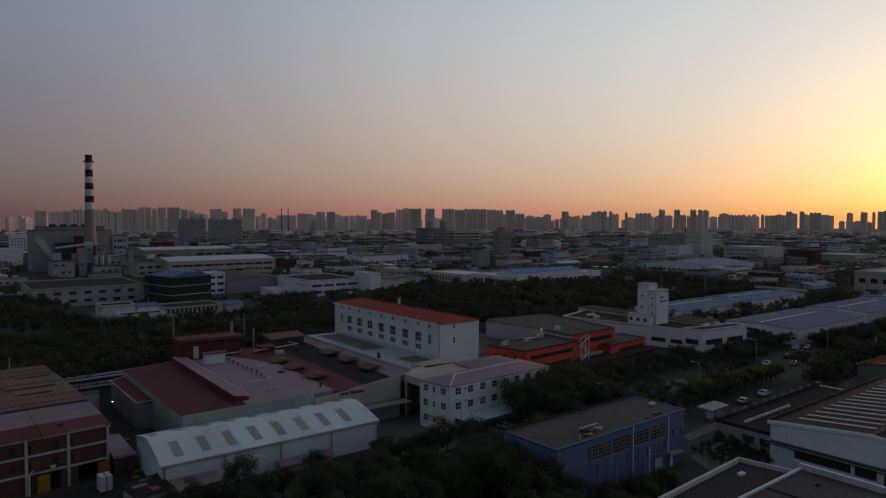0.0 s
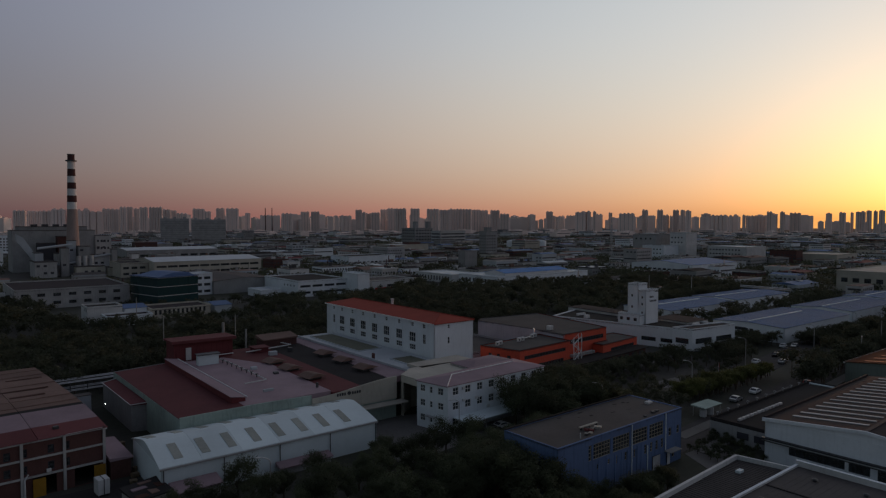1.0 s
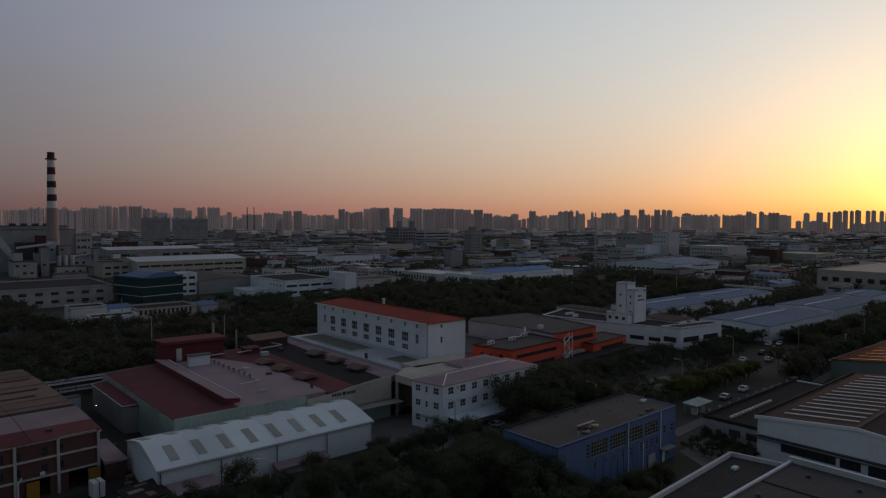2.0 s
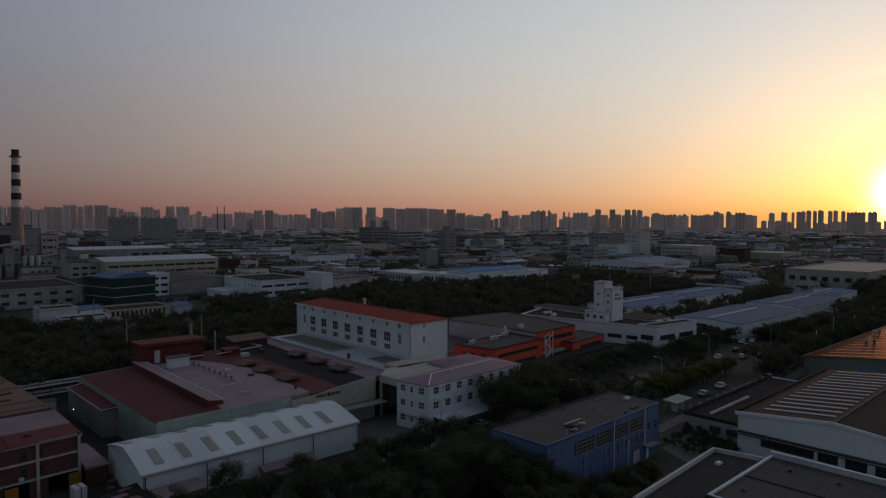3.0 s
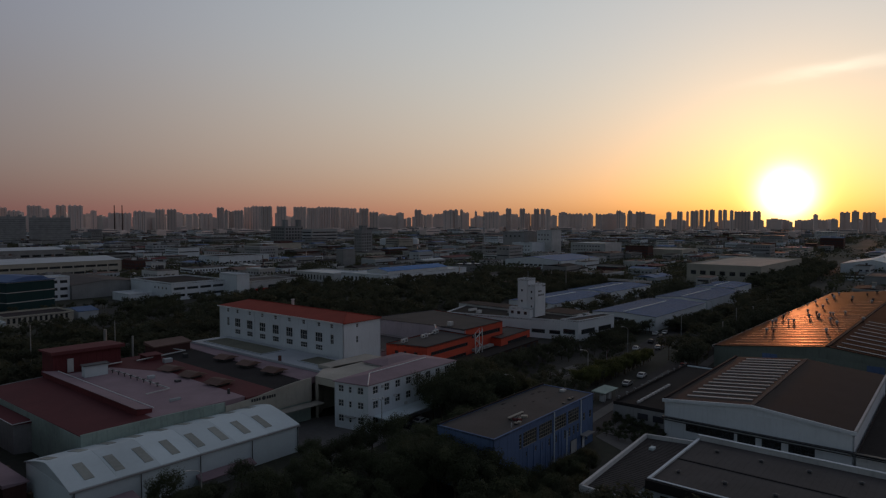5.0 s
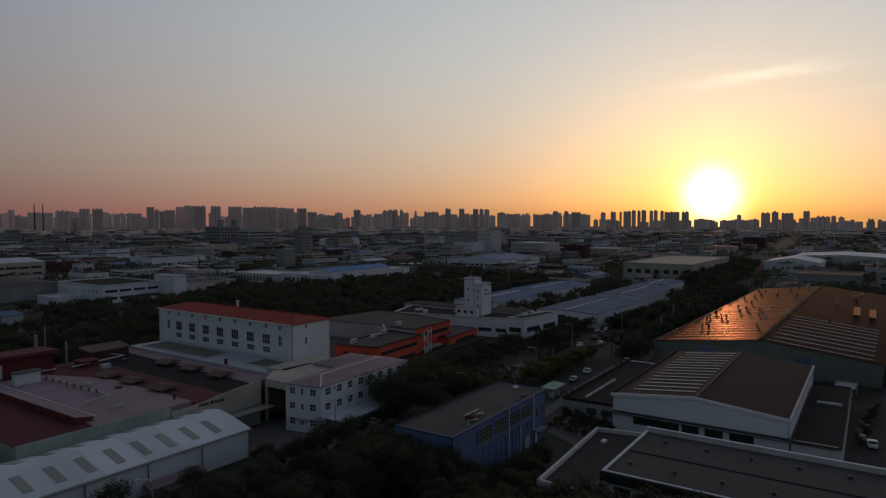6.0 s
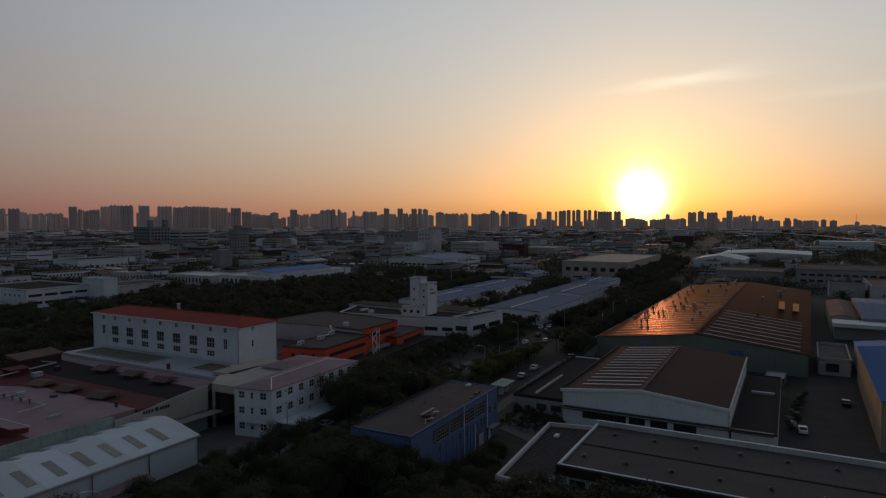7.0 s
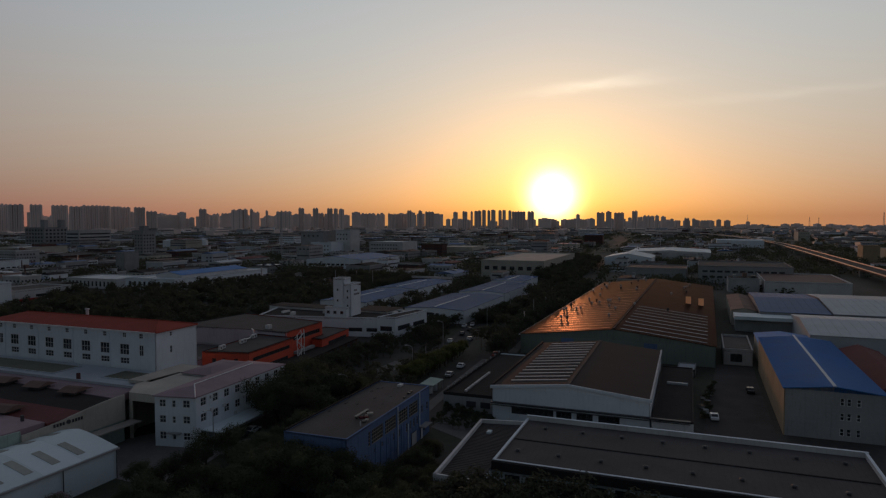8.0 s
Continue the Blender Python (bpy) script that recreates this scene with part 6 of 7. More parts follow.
def shed_parts(lx, ly, h):
    """Walls, roof, window bands and a roof unit of a plain shed, as (name, mesh, material)."""
    wm, rm = fill.choice(wall_kinds), fill.choice(roof_kinds)
    out = [("wall", bmesh_box(0, lx, 0, ly, 0, h), wm)]
    bm = bmesh.new()
    if fill.random() < 0.5:
        r = fill.uniform(0.8, 2.0)
        if lx > ly:
            profile(bm, [(-0.3, h + 0.004), (ly + 0.3, h + 0.004), (ly / 2, h + r)], -0.3, lx + 0.3)
            bmesh.ops.transform(bm, matrix=Matrix(((0, 1, 0, 0), (1, 0, 0, 0), (0, 0, 1, 0), (0, 0, 0, 1))), verts=bm.verts)
        else:
            profile(bm, [(-0.3, h + 0.004), (lx + 0.3, h + 0.004), (lx / 2, h + r)], -0.3, ly + 0.3)
    else:
        box(bm, 0.3, lx - 0.3, 0.3, ly - 0.3, h + 0.004, h + 0.2)
    out.append(("roof", bm, rm))
    # window rows on the two faces towards the road, or a long band
    z = 1.5
    while z < h - 1.5:
        for along_y, run in ((True, ly), (False, lx)):
            k = fill.random()
            if k < 0.3:
                out.append(("window_band", bmesh_box(-0.05, -0.004, 1.0, run - 1.0, z, z + 1.2) if along_y else bmesh_box(1.0, run - 1.0, -0.05, -0.004, z, z + 1.2), DARKFRAME))
            elif k < 0.75:
                bm = bmesh.new()
                step = fill.choice((2.6, 3.4, 4.5))
                for i in range(int((run - 1.6) / step)):
                    a = 1.0 + step * i
                    if along_y:
                        box(bm, -0.05, -0.004, a, a + step * 0.5, z, z + 1.4)
                    else:
                        box(bm, a, a + step * 0.5, -0.05, -0.004, z, z + 1.4)
                if bm.verts:
                    out.append(("window_row", bm, DARKFRAME))
        z += 3.4
    # eaves band, and what stands on the roof
    if fill.random() < 0.6:
        bm = bmesh.new()
        box(bm, -0.25, lx + 0.25, -0.25, -0.02, h - 0.5, h + 0.35)
        box(bm, -0.25, -0.02, -0.02, ly + 0.25, h - 0.5, h + 0.35)
        out.append(("fascia", bm, fill.choice((OFFWHITE, R_PALE, R_DARK, DULLWHITE))))
    for k in range(fill.choice((0, 1, 2, 3))):
        w, d = fill.uniform(1.2, 4), fill.uniform(1.2, 3)
        x, y = fill.uniform(0.1, 0.75) * lx, fill.uniform(0.1, 0.75) * ly
        out.append(("roof_unit", bmesh_box(x, x + w, y, y + d, h - 0.1, h + fill.uniform(1.2, 3.2)), fill.choice((OFFWHITE, GREYWALL, R_TAN, DARKMETAL))))
    if fill.random() < 0.25:
        bm = bmesh.new()
        x, y = lx * 0.8, ly * 0.7
        tube(bm, (x, y, h - 0.1), (x, y, h + fill.uniform(3, 7)), 0.5, 0.35, 8)
        out.append(("flue", bm, fill.choice((CONC, METAL, STACKRED))))
    if fill.random() < 0.35:
        d = fill.uniform(3, 7)
        out.append(("lean_to", bmesh_box(-d, -0.06, ly * 0.2, ly * 0.8, 0, h * 0.5), wm))
        out.append(("lean_to_roof", bmesh_box(-d - 0.2, -0.06, ly * 0.2 - 0.2, ly * 0.8 + 0.2, h * 0.5, h * 0.5 + 0.15), fill.choice((R_DARK, R_GREY, R_DUSTBLUE, R_PALE))))
    return out, "%s industrial building with %s roof in the far district" % (words[wm], tops[rm])


plots = []
for r0, r1, step in ((280, 700, 34), (700, 1300, 44), (1300, 2600, 70)):
    n = int(r1 / step) + 1
    for i in range(-12, n + 1):
        for j in range(-12, n + 1):
            x, y = i * step + fill.uniform(-8, 8), j * step + fill.uniform(-8, 8)
            d, az = math.hypot(x, y), math.degrees(math.atan2(y, x))
            if not (r0 <= d < r1 and -16 < az < 95) or fill.random() < 0.3:
                continue
            lx, ly = fill.uniform(0.3, 0.95) * step, fill.uniform(0.25, 0.75) * step
            if free(x + lx / 2, y + ly / 2, max(lx, ly) / 2):
                plots.append((d, x, y, lx, ly, fill.choice((3.5, 4, 5, 6, 6.5, 7.5, 9)) if fill.random() < 0.95 else fill.uniform(12, 20)))
plots.sort()
joined, slots = {}, []
for k, (d, x, y, lx, ly, h) in enumerate(plots):
    pieces, label = shed_parts(lx, ly, h)
    m = pose(x, y, 0, 0, 0, fill.choice((3, 3, 3, 1, 6)))
    if k < 290:
        t = thing("far_shed", m, label, "building", "far district sheds")
        for name, bm, mat in pieces:
            part(name, bm, mat, t)
    else:
        for name, bm, mat in pieces:
            verts, faces = joined.setdefault(mat, ([], []))
            bm.verts.index_update()
            n = len(verts)
            verts += [m @ v.co for v in bm.verts]
            faces += [[n + v.index for v in f.verts] for f in bm.faces]
            bm.free()
district = thing("far_district", pose(0, 0, 0), "countless low sheds of the distant industrial district", "district", kind="stuff")
for mat, (verts, faces) in joined.items():
    me = bpy.data.meshes.new("far_sheds")
    me.from_pydata(verts, [], faces)
    me.materials.append(mat)
    tagged(part("far_sheds", me, None, district), kind="stuff")


# pipe bridge over the service road, and two slim far stacks
t = thing("pipe_bridge", pose(392, 183, 0, 0, 0, 3), "steel pipe bridge over a service road", "pipe bridge")
for z in (6.4, 7.2):
    bm = bmesh.new()
    tube(bm, (0, 0, z), (0, 30, z), 0.35, 0.35, 8)
    part("pipe", bm, METAL, t)
for y in (0.5, 10, 20, 29.5):
    part("post", bmesh_box(-0.3, 0.3, y, y + 0.4, 0, 6.05), DARKMETAL, t)
for x, y in ((1024, 2711), (1050, 2701)):
    t = thing("slim_stack", pose(x, y, 0), "slim steel stack on the hazy skyline", "chimney", "slim stacks")
    bm = bmesh.new()
    tube(bm, (0, 0, 0), (0, 0, 104), 2.6, 1.6, 10)
    part("shaft", bm, STACKRED, t)
    bm = bmesh.new()
    tube(bm, (0, 0, 104), (0, 0, 107), 1.9, 1.9, 10)
    part("cap", bm, STACK, t)
# low wall and walk beside the warehouse
slab("pavement", "pale concrete walk beside the white warehouse", [(127, 77), (190, 83.6), (190, 86.0), (127, 80.0)], PAVE, 0.14, "pavement")
# ---- trees ----
def tree_meshes(seed, h, leaves, size, mat):
    """A broad tree: tapered trunk with limbs, and a crown of many small leaf sprays in uneven clumps."""
    r = random.Random(seed)
    bm = bmesh.new()
    tube(bm, (0, 0, -0.2), (0.1, 0.05, h * 0.45), h * 0.028, h * 0.017, 7)
    tips = []
    for i in range(7):
        a = i * 2.4 + r.uniform(-0.4, 0.4)
        z0 = h * r.uniform(0.25, 0.45)
        reach = h * r.uniform(0.16, 0.3)
        p = (math.cos(a) * reach, math.sin(a) * reach, h * r.uniform(0.5, 0.85))
        tube(bm, (0.05, 0.03, z0), p, h * 0.012, h * 0.004, 5)
        tips.append(p)
    tips.append((0, 0, h * 0.85))
    trunk = mesh_of(bm, "trunk", BARK)
    clumps = []
    for p in tips:
        for k in range(3):
            clumps.append((p[0] + r.gauss(0, h * 0.07), p[1] + r.gauss(0, h * 0.07), p[2] + r.gauss(0, h * 0.06), h * r.uniform(0.1, 0.19)))
    verts, faces = [], []
    for i in range(leaves):
        cx, cy, cz, cr = clumps[r.randrange(len(clumps))]
        d = Vector((r.gauss(0, 1), r.gauss(0, 1), r.gauss(0, 0.8))).normalized() * cr * r.uniform(0.55, 1.1)
        c = Vector((cx, cy, max(cz, h * 0.28))) + d
        up = (d.normalized() * 0.7 + Vector((r.gauss(0, 0.4), r.gauss(0, 0.4), 0.8 + r.gauss(0, 0.3)))).normalized()
        u = up.cross(Vector((r.gauss(0, 1), r.gauss(0, 1), r.gauss(0, 1)))).normalized()
        v = up.cross(u)
        s = size * r.uniform(0.6, 1.3)
        n = len(verts)
        verts += [c - u * s - v * s * 0.25, c - v * s * 0.55, c + u * s, c + v * s * 0.55]
        faces.append((n, n + 1, n + 2, n + 3))
    crown = bpy.data.meshes.new("crown")
    crown.from_pydata(verts, [], faces)
    crown.materials.append(mat)
    return trunk, crown


NEAR_TREES = [tree_meshes(i, 8.0, 5200, 0.15, LEAF) for i in range(5)]
FAR_TREES = [tree_meshes(20 + i, 9.0, 640, 0.42, WOODS) for i in range(6)]
YELLOW_TREES = [tree_meshes(40 + i, 8.0, 2200, 0.22, LEAFY) for i in range(2)]
WOOD_SPOTS = []
grow = random.Random(7)


def tree(x, y, kind, s, label="dark leafy tree in dusk shade", group="trees"):
    trunk, crown = kind
    t = thing("tree", Matrix.Translation((x, y, 0)) @ pose(0, 0, 0, 0, 0, grow.uniform(0, 360)) @ Matrix.Diagonal((s * grow.uniform(0.9, 1.15), s * grow.uniform(0.9, 1.15), s, 1)), label, "tree", group)
    part("trunk", trunk, None, t)
    part("crown", crown, None, t)


def inside(x, y, pts):
    k = False
    for i in range(len(pts)):
        (ax, ay), (bx, by) = pts[i], pts[i - 1]
        if (ay > y) != (by > y) and x < (bx - ax) * (y - ay) / (by - ay) + ax:
            k = not k
    return k


# footprints that trees keep out of
KEEP = [(77, 67.5, 119, 84), (27, 105.5, 72, 132), (84, 108, 122, 131), (90, 131, 122, 206), (28, 126, 92, 196), (-12, 118, 24, 186), (122, 130, 196, 196), (198, 126, 242, 204),
        (130, 14, 186, 62), (135, 62, 186, 77), (86, -16, 122, 60), (205, 12, 408, 84), (252, 117, 440, 152), (258, 172, 388, 206), (300, 340, 408, 392), (160, 368, 250, 425), (38, 310, 122, 362), (159, 104, 177, 113), (178, 97, 200, 104), (198, 98, 226, 110), (222, 101, 256, 118), (150, 84, 186, 92), (136, 128, 194, 138)]


def grove(pts, count, kinds, s0, s1, gap=2.6, label="dark leafy tree in dusk shade", group="trees", road=7.0):
    xs, ys = [p[0] for p in pts], [p[1] for p in pts]
    placed = []
    tries = 0
    while len(placed) < count and tries < count * 30:
        tries += 1
        x, y = grow.uniform(min(xs), max(xs)), grow.uniform(min(ys), max(ys))
        if not inside(x, y, pts) or any(a - 1 < x < c + 1 and b - 1 < y < d + 1 for a, b, c, d in KEEP):
            continue
        if x > 60 and abs(y - along(x)) < road:
            continue
        if any((x - u) ** 2 + (y - v) ** 2 < gap * gap for u, v in placed):
            continue
        placed.append((x, y))
        kind, s = kinds[grow.randrange(len(kinds))], grow.uniform(s0, s1)
        if kinds is FAR_TREES:
            WOOD_SPOTS.append((x, y, kind, s))
        else:
            tree(x, y, kind, s, label, group)


grove([(28, 104), (66, 104), (84, 99), (96, 92), (98, 86), (76, 86), (75, 62), (58, 44), (40, 40), (10, 84)], 96, NEAR_TREES, 0.65, 0.95, 3.0, group="foreground trees")
grove([(66, 62), (75, 66), (75, 88), (98, 92), (98, 86), (66, 84)], 20, NEAR_TREES, 0.8, 1.05, 2.4, group="foreground trees")
grove([(74, 52), (100, 54), (100, 64), (78, 64)], 40, NEAR_TREES, 0.4, 0.7, 2.0, group="foreground trees")
grove([(60, 48), (72, 50), (74, 70), (64, 74)], 18, NEAR_TREES, 0.75, 0.95, 2.6, group="foreground trees")
grove([(58, 12), (88, 8), (90, 62), (76, 66), (62, 50)], 26, NEAR_TREES, 0.6, 0.85, 3.2, group="foreground trees")
grove([(102, 97), (126, 96), (127, 116), (122, 118), (122, 109), (104, 107)], 24, NEAR_TREES, 1.05, 1.4, 2.6, group="office trees")
for x, y, k in ((111.8, 106.2, 1.4), (114.6, 105.6, 1.4), (117.8, 106.8, 1.35), (121, 105.4, 1.3)):
    tree(x, y, NEAR_TREES[int(x) % 5], k, group="office trees")
grove([(96, 86), (135, 90), (135, 98), (100, 97)], 20, NEAR_TREES, 0.55, 0.9, 2.8, group="roadside trees")
grove([(122, 88), (170, 92), (205, 100), (205, 126), (160, 126), (122, 124)], 120, FAR_TREES, 0.27, 0.55, 2.4, road=8.5)
grove([(119, 61), (130, 60), (133, 64), (133, 77), (121, 77)], 44, NEAR_TREES, 0.16, 0.28, 1.2, "low dark hedge shrub", "hedge shrubs", road=4)
grove([(190, 80), (330, 94), (330, 102), (240, 92), (190, 86)], 110, FAR_TREES, 0.7, 1.0, 2.0, road=2.0)
grove([(205, 100), (250, 104), (330, 116), (330, 126), (205, 128)], 110, FAR_TREES, 0.35, 0.6, 2.0, road=6.0)
grove([(-60, 300), (40, 303), (37, 330), (30, 399), (-60, 420)], 170, FAR_TREES, 0.7, 1.05, 2.8)
grove([(60, 363), (121, 363), (124, 376), (90, 378), (60, 399)], 40, FAR_TREES, 0.3, 0.5, 2.2)
grove([(124, 300), (240, 306), (240, 358), (150, 362), (124, 345)], 120, FAR_TREES, 0.5, 0.8, 2.6)
grove([(122, 118), (200, 122), (205, 134), (128, 132)], 60, FAR_TREES, 0.4, 0.65, 2.2)
grove([(330, 104), (700, 150), (700, 178), (330, 124)], 260, FAR_TREES, 0.8, 1.2, 2.4, road=4.4)
grove([(245, 150), (420, 152), (420, 176), (245, 174)], 70, FAR_TREES, 0.6, 0.9, 3.0)
grove([(150, 205), (255, 206), (420, 210), (420, 300), (300, 334), (250, 366), (150, 300)], 560, FAR_TREES, 0.75, 1.1, 3.4)
grove([(-70, 190), (28, 190), (92, 200), (150, 210), (150, 300), (118, 268), (40, 262), (-70, 300)], 470, FAR_TREES, 0.7, 1.05, 3.2)
grove([(-60, 266), (118, 272), (150, 302), (150, 360), (122, 340), (118, 308), (40, 308), (-60, 330)], 150, FAR_TREES, 0.3, 0.5, 2.4)


grove([(28, 288), (128, 296), (128, 322), (104, 327), (72, 326), (70, 312), (46, 312), (44, 330), (28, 330)], 90, FAR_TREES, 0.45, 0.75, 2.6)
grove([(122, 322), (150, 330), (150, 368), (124, 372)], 40, FAR_TREES, 0.45, 0.7, 2.6)
grove([(246, 109), (330, 117), (330, 122.5), (246, 117)], 46, FAR_TREES, 0.4, 0.62, 2.0)
grove([(242, 119), (252, 119), (252, 150), (242, 150)], 22, FAR_TREES, 0.35, 0.55, 2.0)
grove([(188, 80), (420, 92), (420, 112), (330, 108), (188, 90)], 150, FAR_TREES, 0.7, 1.0, 2.0, road=4.3)
grove([(260, 88), (700, 138), (700, 152), (260, 99)], 120, FAR_TREES, 0.85, 1.15, 2.0, road=3.0)
grove([(152, 92), (176, 92.5), (200, 96), (200, 99), (176, 97.5), (152, 97)], 74, YELLOW_TREES, 0.45, 0.66, 1.25, "small yellow-green roadside tree", "young roadside trees")
grove([(64, 56), (76, 56), (76, 66), (66, 68)], 12, NEAR_TREES, 0.6, 0.8, 2.4, group="foreground trees")


for x, y, k in ((79.0, 65.2, 0.98), (81.6, 66.0, 0.75), (76.4, 67.6, 1.15), (76.6, 63.4, 0.8), (76.4, 70.8, 1.2), (76.0, 74.5, 1.25), (76.4, 78.4, 1.2), (76.2, 82.4, 1.1), (74.0, 72.8, 1.2), (73.6, 77, 1.2),
                (73.2, 68.6, 1.15), (80.2, 84.6, 0.85), (84.2, 64.4, 0.62), (87.4, 63.0, 0.6), (90.6, 64.0, 0.5), (94.2, 62.6, 0.55), (97.6, 63.6, 0.45), (80.5, 47, 0.75), (82, 51, 0.8), (79.5, 54.5, 0.8), (83.6, 56.6, 0.7), (87.5, 58.2, 0.55), (92, 59.2, 0.5)):
    tree(x, y, NEAR_TREES[int(x * 3) % 5], k, group="foreground trees")
for i in range(9):
    tree(147 + 4.2 * i + grow.uniform(-1, 1), 15.6 + grow.uniform(-1.2, 0.8), NEAR_TREES[i % 5], grow.uniform(0.2, 0.36), "scrubby yard bush beside stored junk", "yard bushes")


grove([(74, -4), (86, -4), (86, 48), (74, 52)], 90, FAR_TREES, 0.6, 0.9, 1.9)


def wood():
    """The dense tree belts, joined."""
    vs, n = [], 0
    for x, y, (trunk, crown), s in WOOD_SPOTS:
        co = np.empty(len(crown.vertices) * 3)
        crown.vertices.foreach_get("co", co)
        co = co.reshape(-1, 4, 3)
        if math.hypot(x, y) > 300:
            co = co[::2]
            mid = co.mean(axis=1, keepdims=True)
            co = mid + (co - mid) * 1.35
        co = co.reshape(-1, 3)
        a = grow.uniform(0, math.tau)
        c, q = math.cos(a) * s, math.sin(a) * s
        vs.append(np.column_stack((x + co[:, 0] * c - co[:, 1] * q, y + co[:, 0] * q + co[:, 1] * c, co[:, 2] * s)))
        n += len(co)
    co = np.concatenate(vs)
    me = bpy.data.meshes.new("wood")
    me.vertices.add(n)
    me.vertices.foreach_set("co", co.ravel())
    me.loops.add(n)
    me.loops.foreach_set("vertex_index", np.arange(n, dtype=np.int32))
    me.polygons.add(n // 4)
    me.polygons.foreach_set("loop_start", np.arange(0, n, 4, dtype=np.int32))
    me.update(calc_edges=True)
    me.materials.append(WOODS)
    t = thing("tree_belt", pose(0, 0, 0), "dense dark tree belts between the works", "woods", kind="stuff")
    tagged(part("crowns", me, None, t), kind="stuff")
    bm = bmesh.new()
    for x, y, k, s in WOOD_SPOTS[::2]:
        tube(bm, (x, y, -0.1), (x, y, 4.5 * s), 0.16, 0.1, 4)
    tagged(part("trunks", bm, BARK, t), kind="stuff")


wood()


def far_woods():
    """Tree belts between the far blocks, too many to count."""
    r = random.Random(17)
    verts, faces = [], []
    n = 0
    while n < 3900:
        d, az = 330 + 1900 * r.random() ** 1.3, radians(r.uniform(-15, 94))
        x, y = d * math.cos(az), d * math.sin(az)
        deck = -70 + 0.0442 * (x - 1000) + 1.477e-4 * max(0, x - 1000) ** 2
        verge = 575 < x < 1500 and -130 < y < 30 and abs(y - deck) > 14 and free(x, y - 300)
        if not (verge or free(x, y, 4)) or (d < 480 and r.random() < 0.5):
            continue
        n += 1
        run, turn = r.uniform(10, 60), radians(3 + 90 * r.randrange(2))
        hh = r.uniform(4, 8)
        for k in range(int(run * 3.4)):
            u = r.uniform(-run / 2, run / 2)
            c = Vector((x + math.cos(turn) * u + r.gauss(0, 1.7), y + math.sin(turn) * u + r.gauss(0, 1.7), hh * r.uniform(0.1, 1.0) * (1 - 0.3 * abs(2 * u / run))))
            a = Vector((r.gauss(0, 1), r.gauss(0, 1), r.gauss(0, 0.5))).normalized()
            b = a.cross(Vector((r.gauss(0, 1), r.gauss(0, 1), r.gauss(0, 1)))).normalized()
            s = r.uniform(0.6, 1.15)
            m = len(verts)
            verts += [c - a * s, c - b * s * 0.7, c + a * s, c + b * s * 0.7]
            faces.append((m, m + 1, m + 2, m + 3))
    me = bpy.data.meshes.new("far_woods")
    me.from_pydata(verts, [], faces)
    me.materials.append(WOODS)
    ob = new("far_woods", me)
    tagged(ob, "dark tree belts between the far industrial blocks", "woods", kind="stuff")


far_woods()
# ---- skyline ----
def tower(x, y, w, h):
    t = thing("apartment_tower", pose(x, y, 0, 0, 0, math.degrees(math.atan2(y, x)) - 90 + random.choice((0, 0, 8, -12))), "tall concrete apartment tower on the hazy skyline", "tower", "skyline towers")
    w *= 1.16 if y > 0.75 * x else 1.0
    bays = max(1, round(w / 14))
    a, b = w / 2, 9.0
    front, back = [], []
    for i in range(bays):
        x0, x1 = -a + w * i / bays, -a + w * (i + 1) / bays
        g = (x1 - x0) * 0.16
        front += [(x0, -b), (x1 - g, -b), (x1 - g, -b + 4), (x1, -b + 4)]
        back += [(x0, b), (x1 - g, b), (x1 - g, b - 4), (x1, b - 4)]
    bm = bmesh.new()
    prism(bm, front + back[::-1], 0, h - 3.5)
    # body and window bays carry the air's haze in their base colours
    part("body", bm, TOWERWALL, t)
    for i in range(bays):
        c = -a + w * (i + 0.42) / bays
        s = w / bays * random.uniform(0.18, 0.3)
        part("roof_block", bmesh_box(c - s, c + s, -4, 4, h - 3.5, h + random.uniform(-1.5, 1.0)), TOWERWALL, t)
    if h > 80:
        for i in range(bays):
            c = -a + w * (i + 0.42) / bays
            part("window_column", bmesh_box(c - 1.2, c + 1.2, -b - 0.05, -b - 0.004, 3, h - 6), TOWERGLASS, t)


tower(152, 3082, 37, 94)
tower(207, 3134, 45, 93)
tower(223, 2802, 28, 89)
tower(187, 1987, 28, 83)
tower(218, 1984, 19, 83)
tower(235, 1982, 12, 80)
tower(251, 1980, 15, 83)
tower(274, 1977, 28, 77)
tower(467, 3106, 29, 105)
tower(500, 3101, 29, 103)
tower(494, 2879, 21, 108)
tower(537, 2983, 20, 111)
tower(552, 2925, 17, 105)
tower(515, 2596, 25, 103)
tower(602, 2803, 43, 108)
tower(677, 2955, 30, 102)
tower(717, 3002, 21, 98)
tower(658, 2620, 35, 81)
tower(788, 2871, 42, 105)
tower(762, 2650, 22, 91)
tower(809, 2636, 28, 103)
tower(836, 2570, 41, 102)
tower(927, 2655, 18, 86)
tower(1293, 3597, 28, 61)
tower(1111, 2881, 77, 79)
tower(1035, 2497, 38, 82)
tower(1256, 2821, 34, 96)
tower(1276, 2752, 33, 95)
tower(1720, 3599, 20, 79)
tower(1193, 2426, 19, 71)
tower(1600, 3167, 15, 72)
tower(1352, 2592, 40, 76)
tower(1375, 2518, 25, 102)
tower(1316, 2362, 12, 88)
tower(1447, 2541, 38, 86)
tower(1439, 2482, 32, 90)
tower(1558, 2604, 34, 106)
tower(1559, 2539, 34, 110)
tower(1417, 2238, 37, 103)
tower(1466, 2207, 32, 103)
tower(1812, 2570, 52, 111)
tower(1632, 2225, 41, 100)
tower(1736, 2285, 50, 105)
tower(1808, 2299, 36, 106)
tower(1939, 2406, 38, 107)
tower(1970, 2381, 38, 104)
tower(1958, 2320, 16, 82)
tower(1906, 2219, 35, 101)
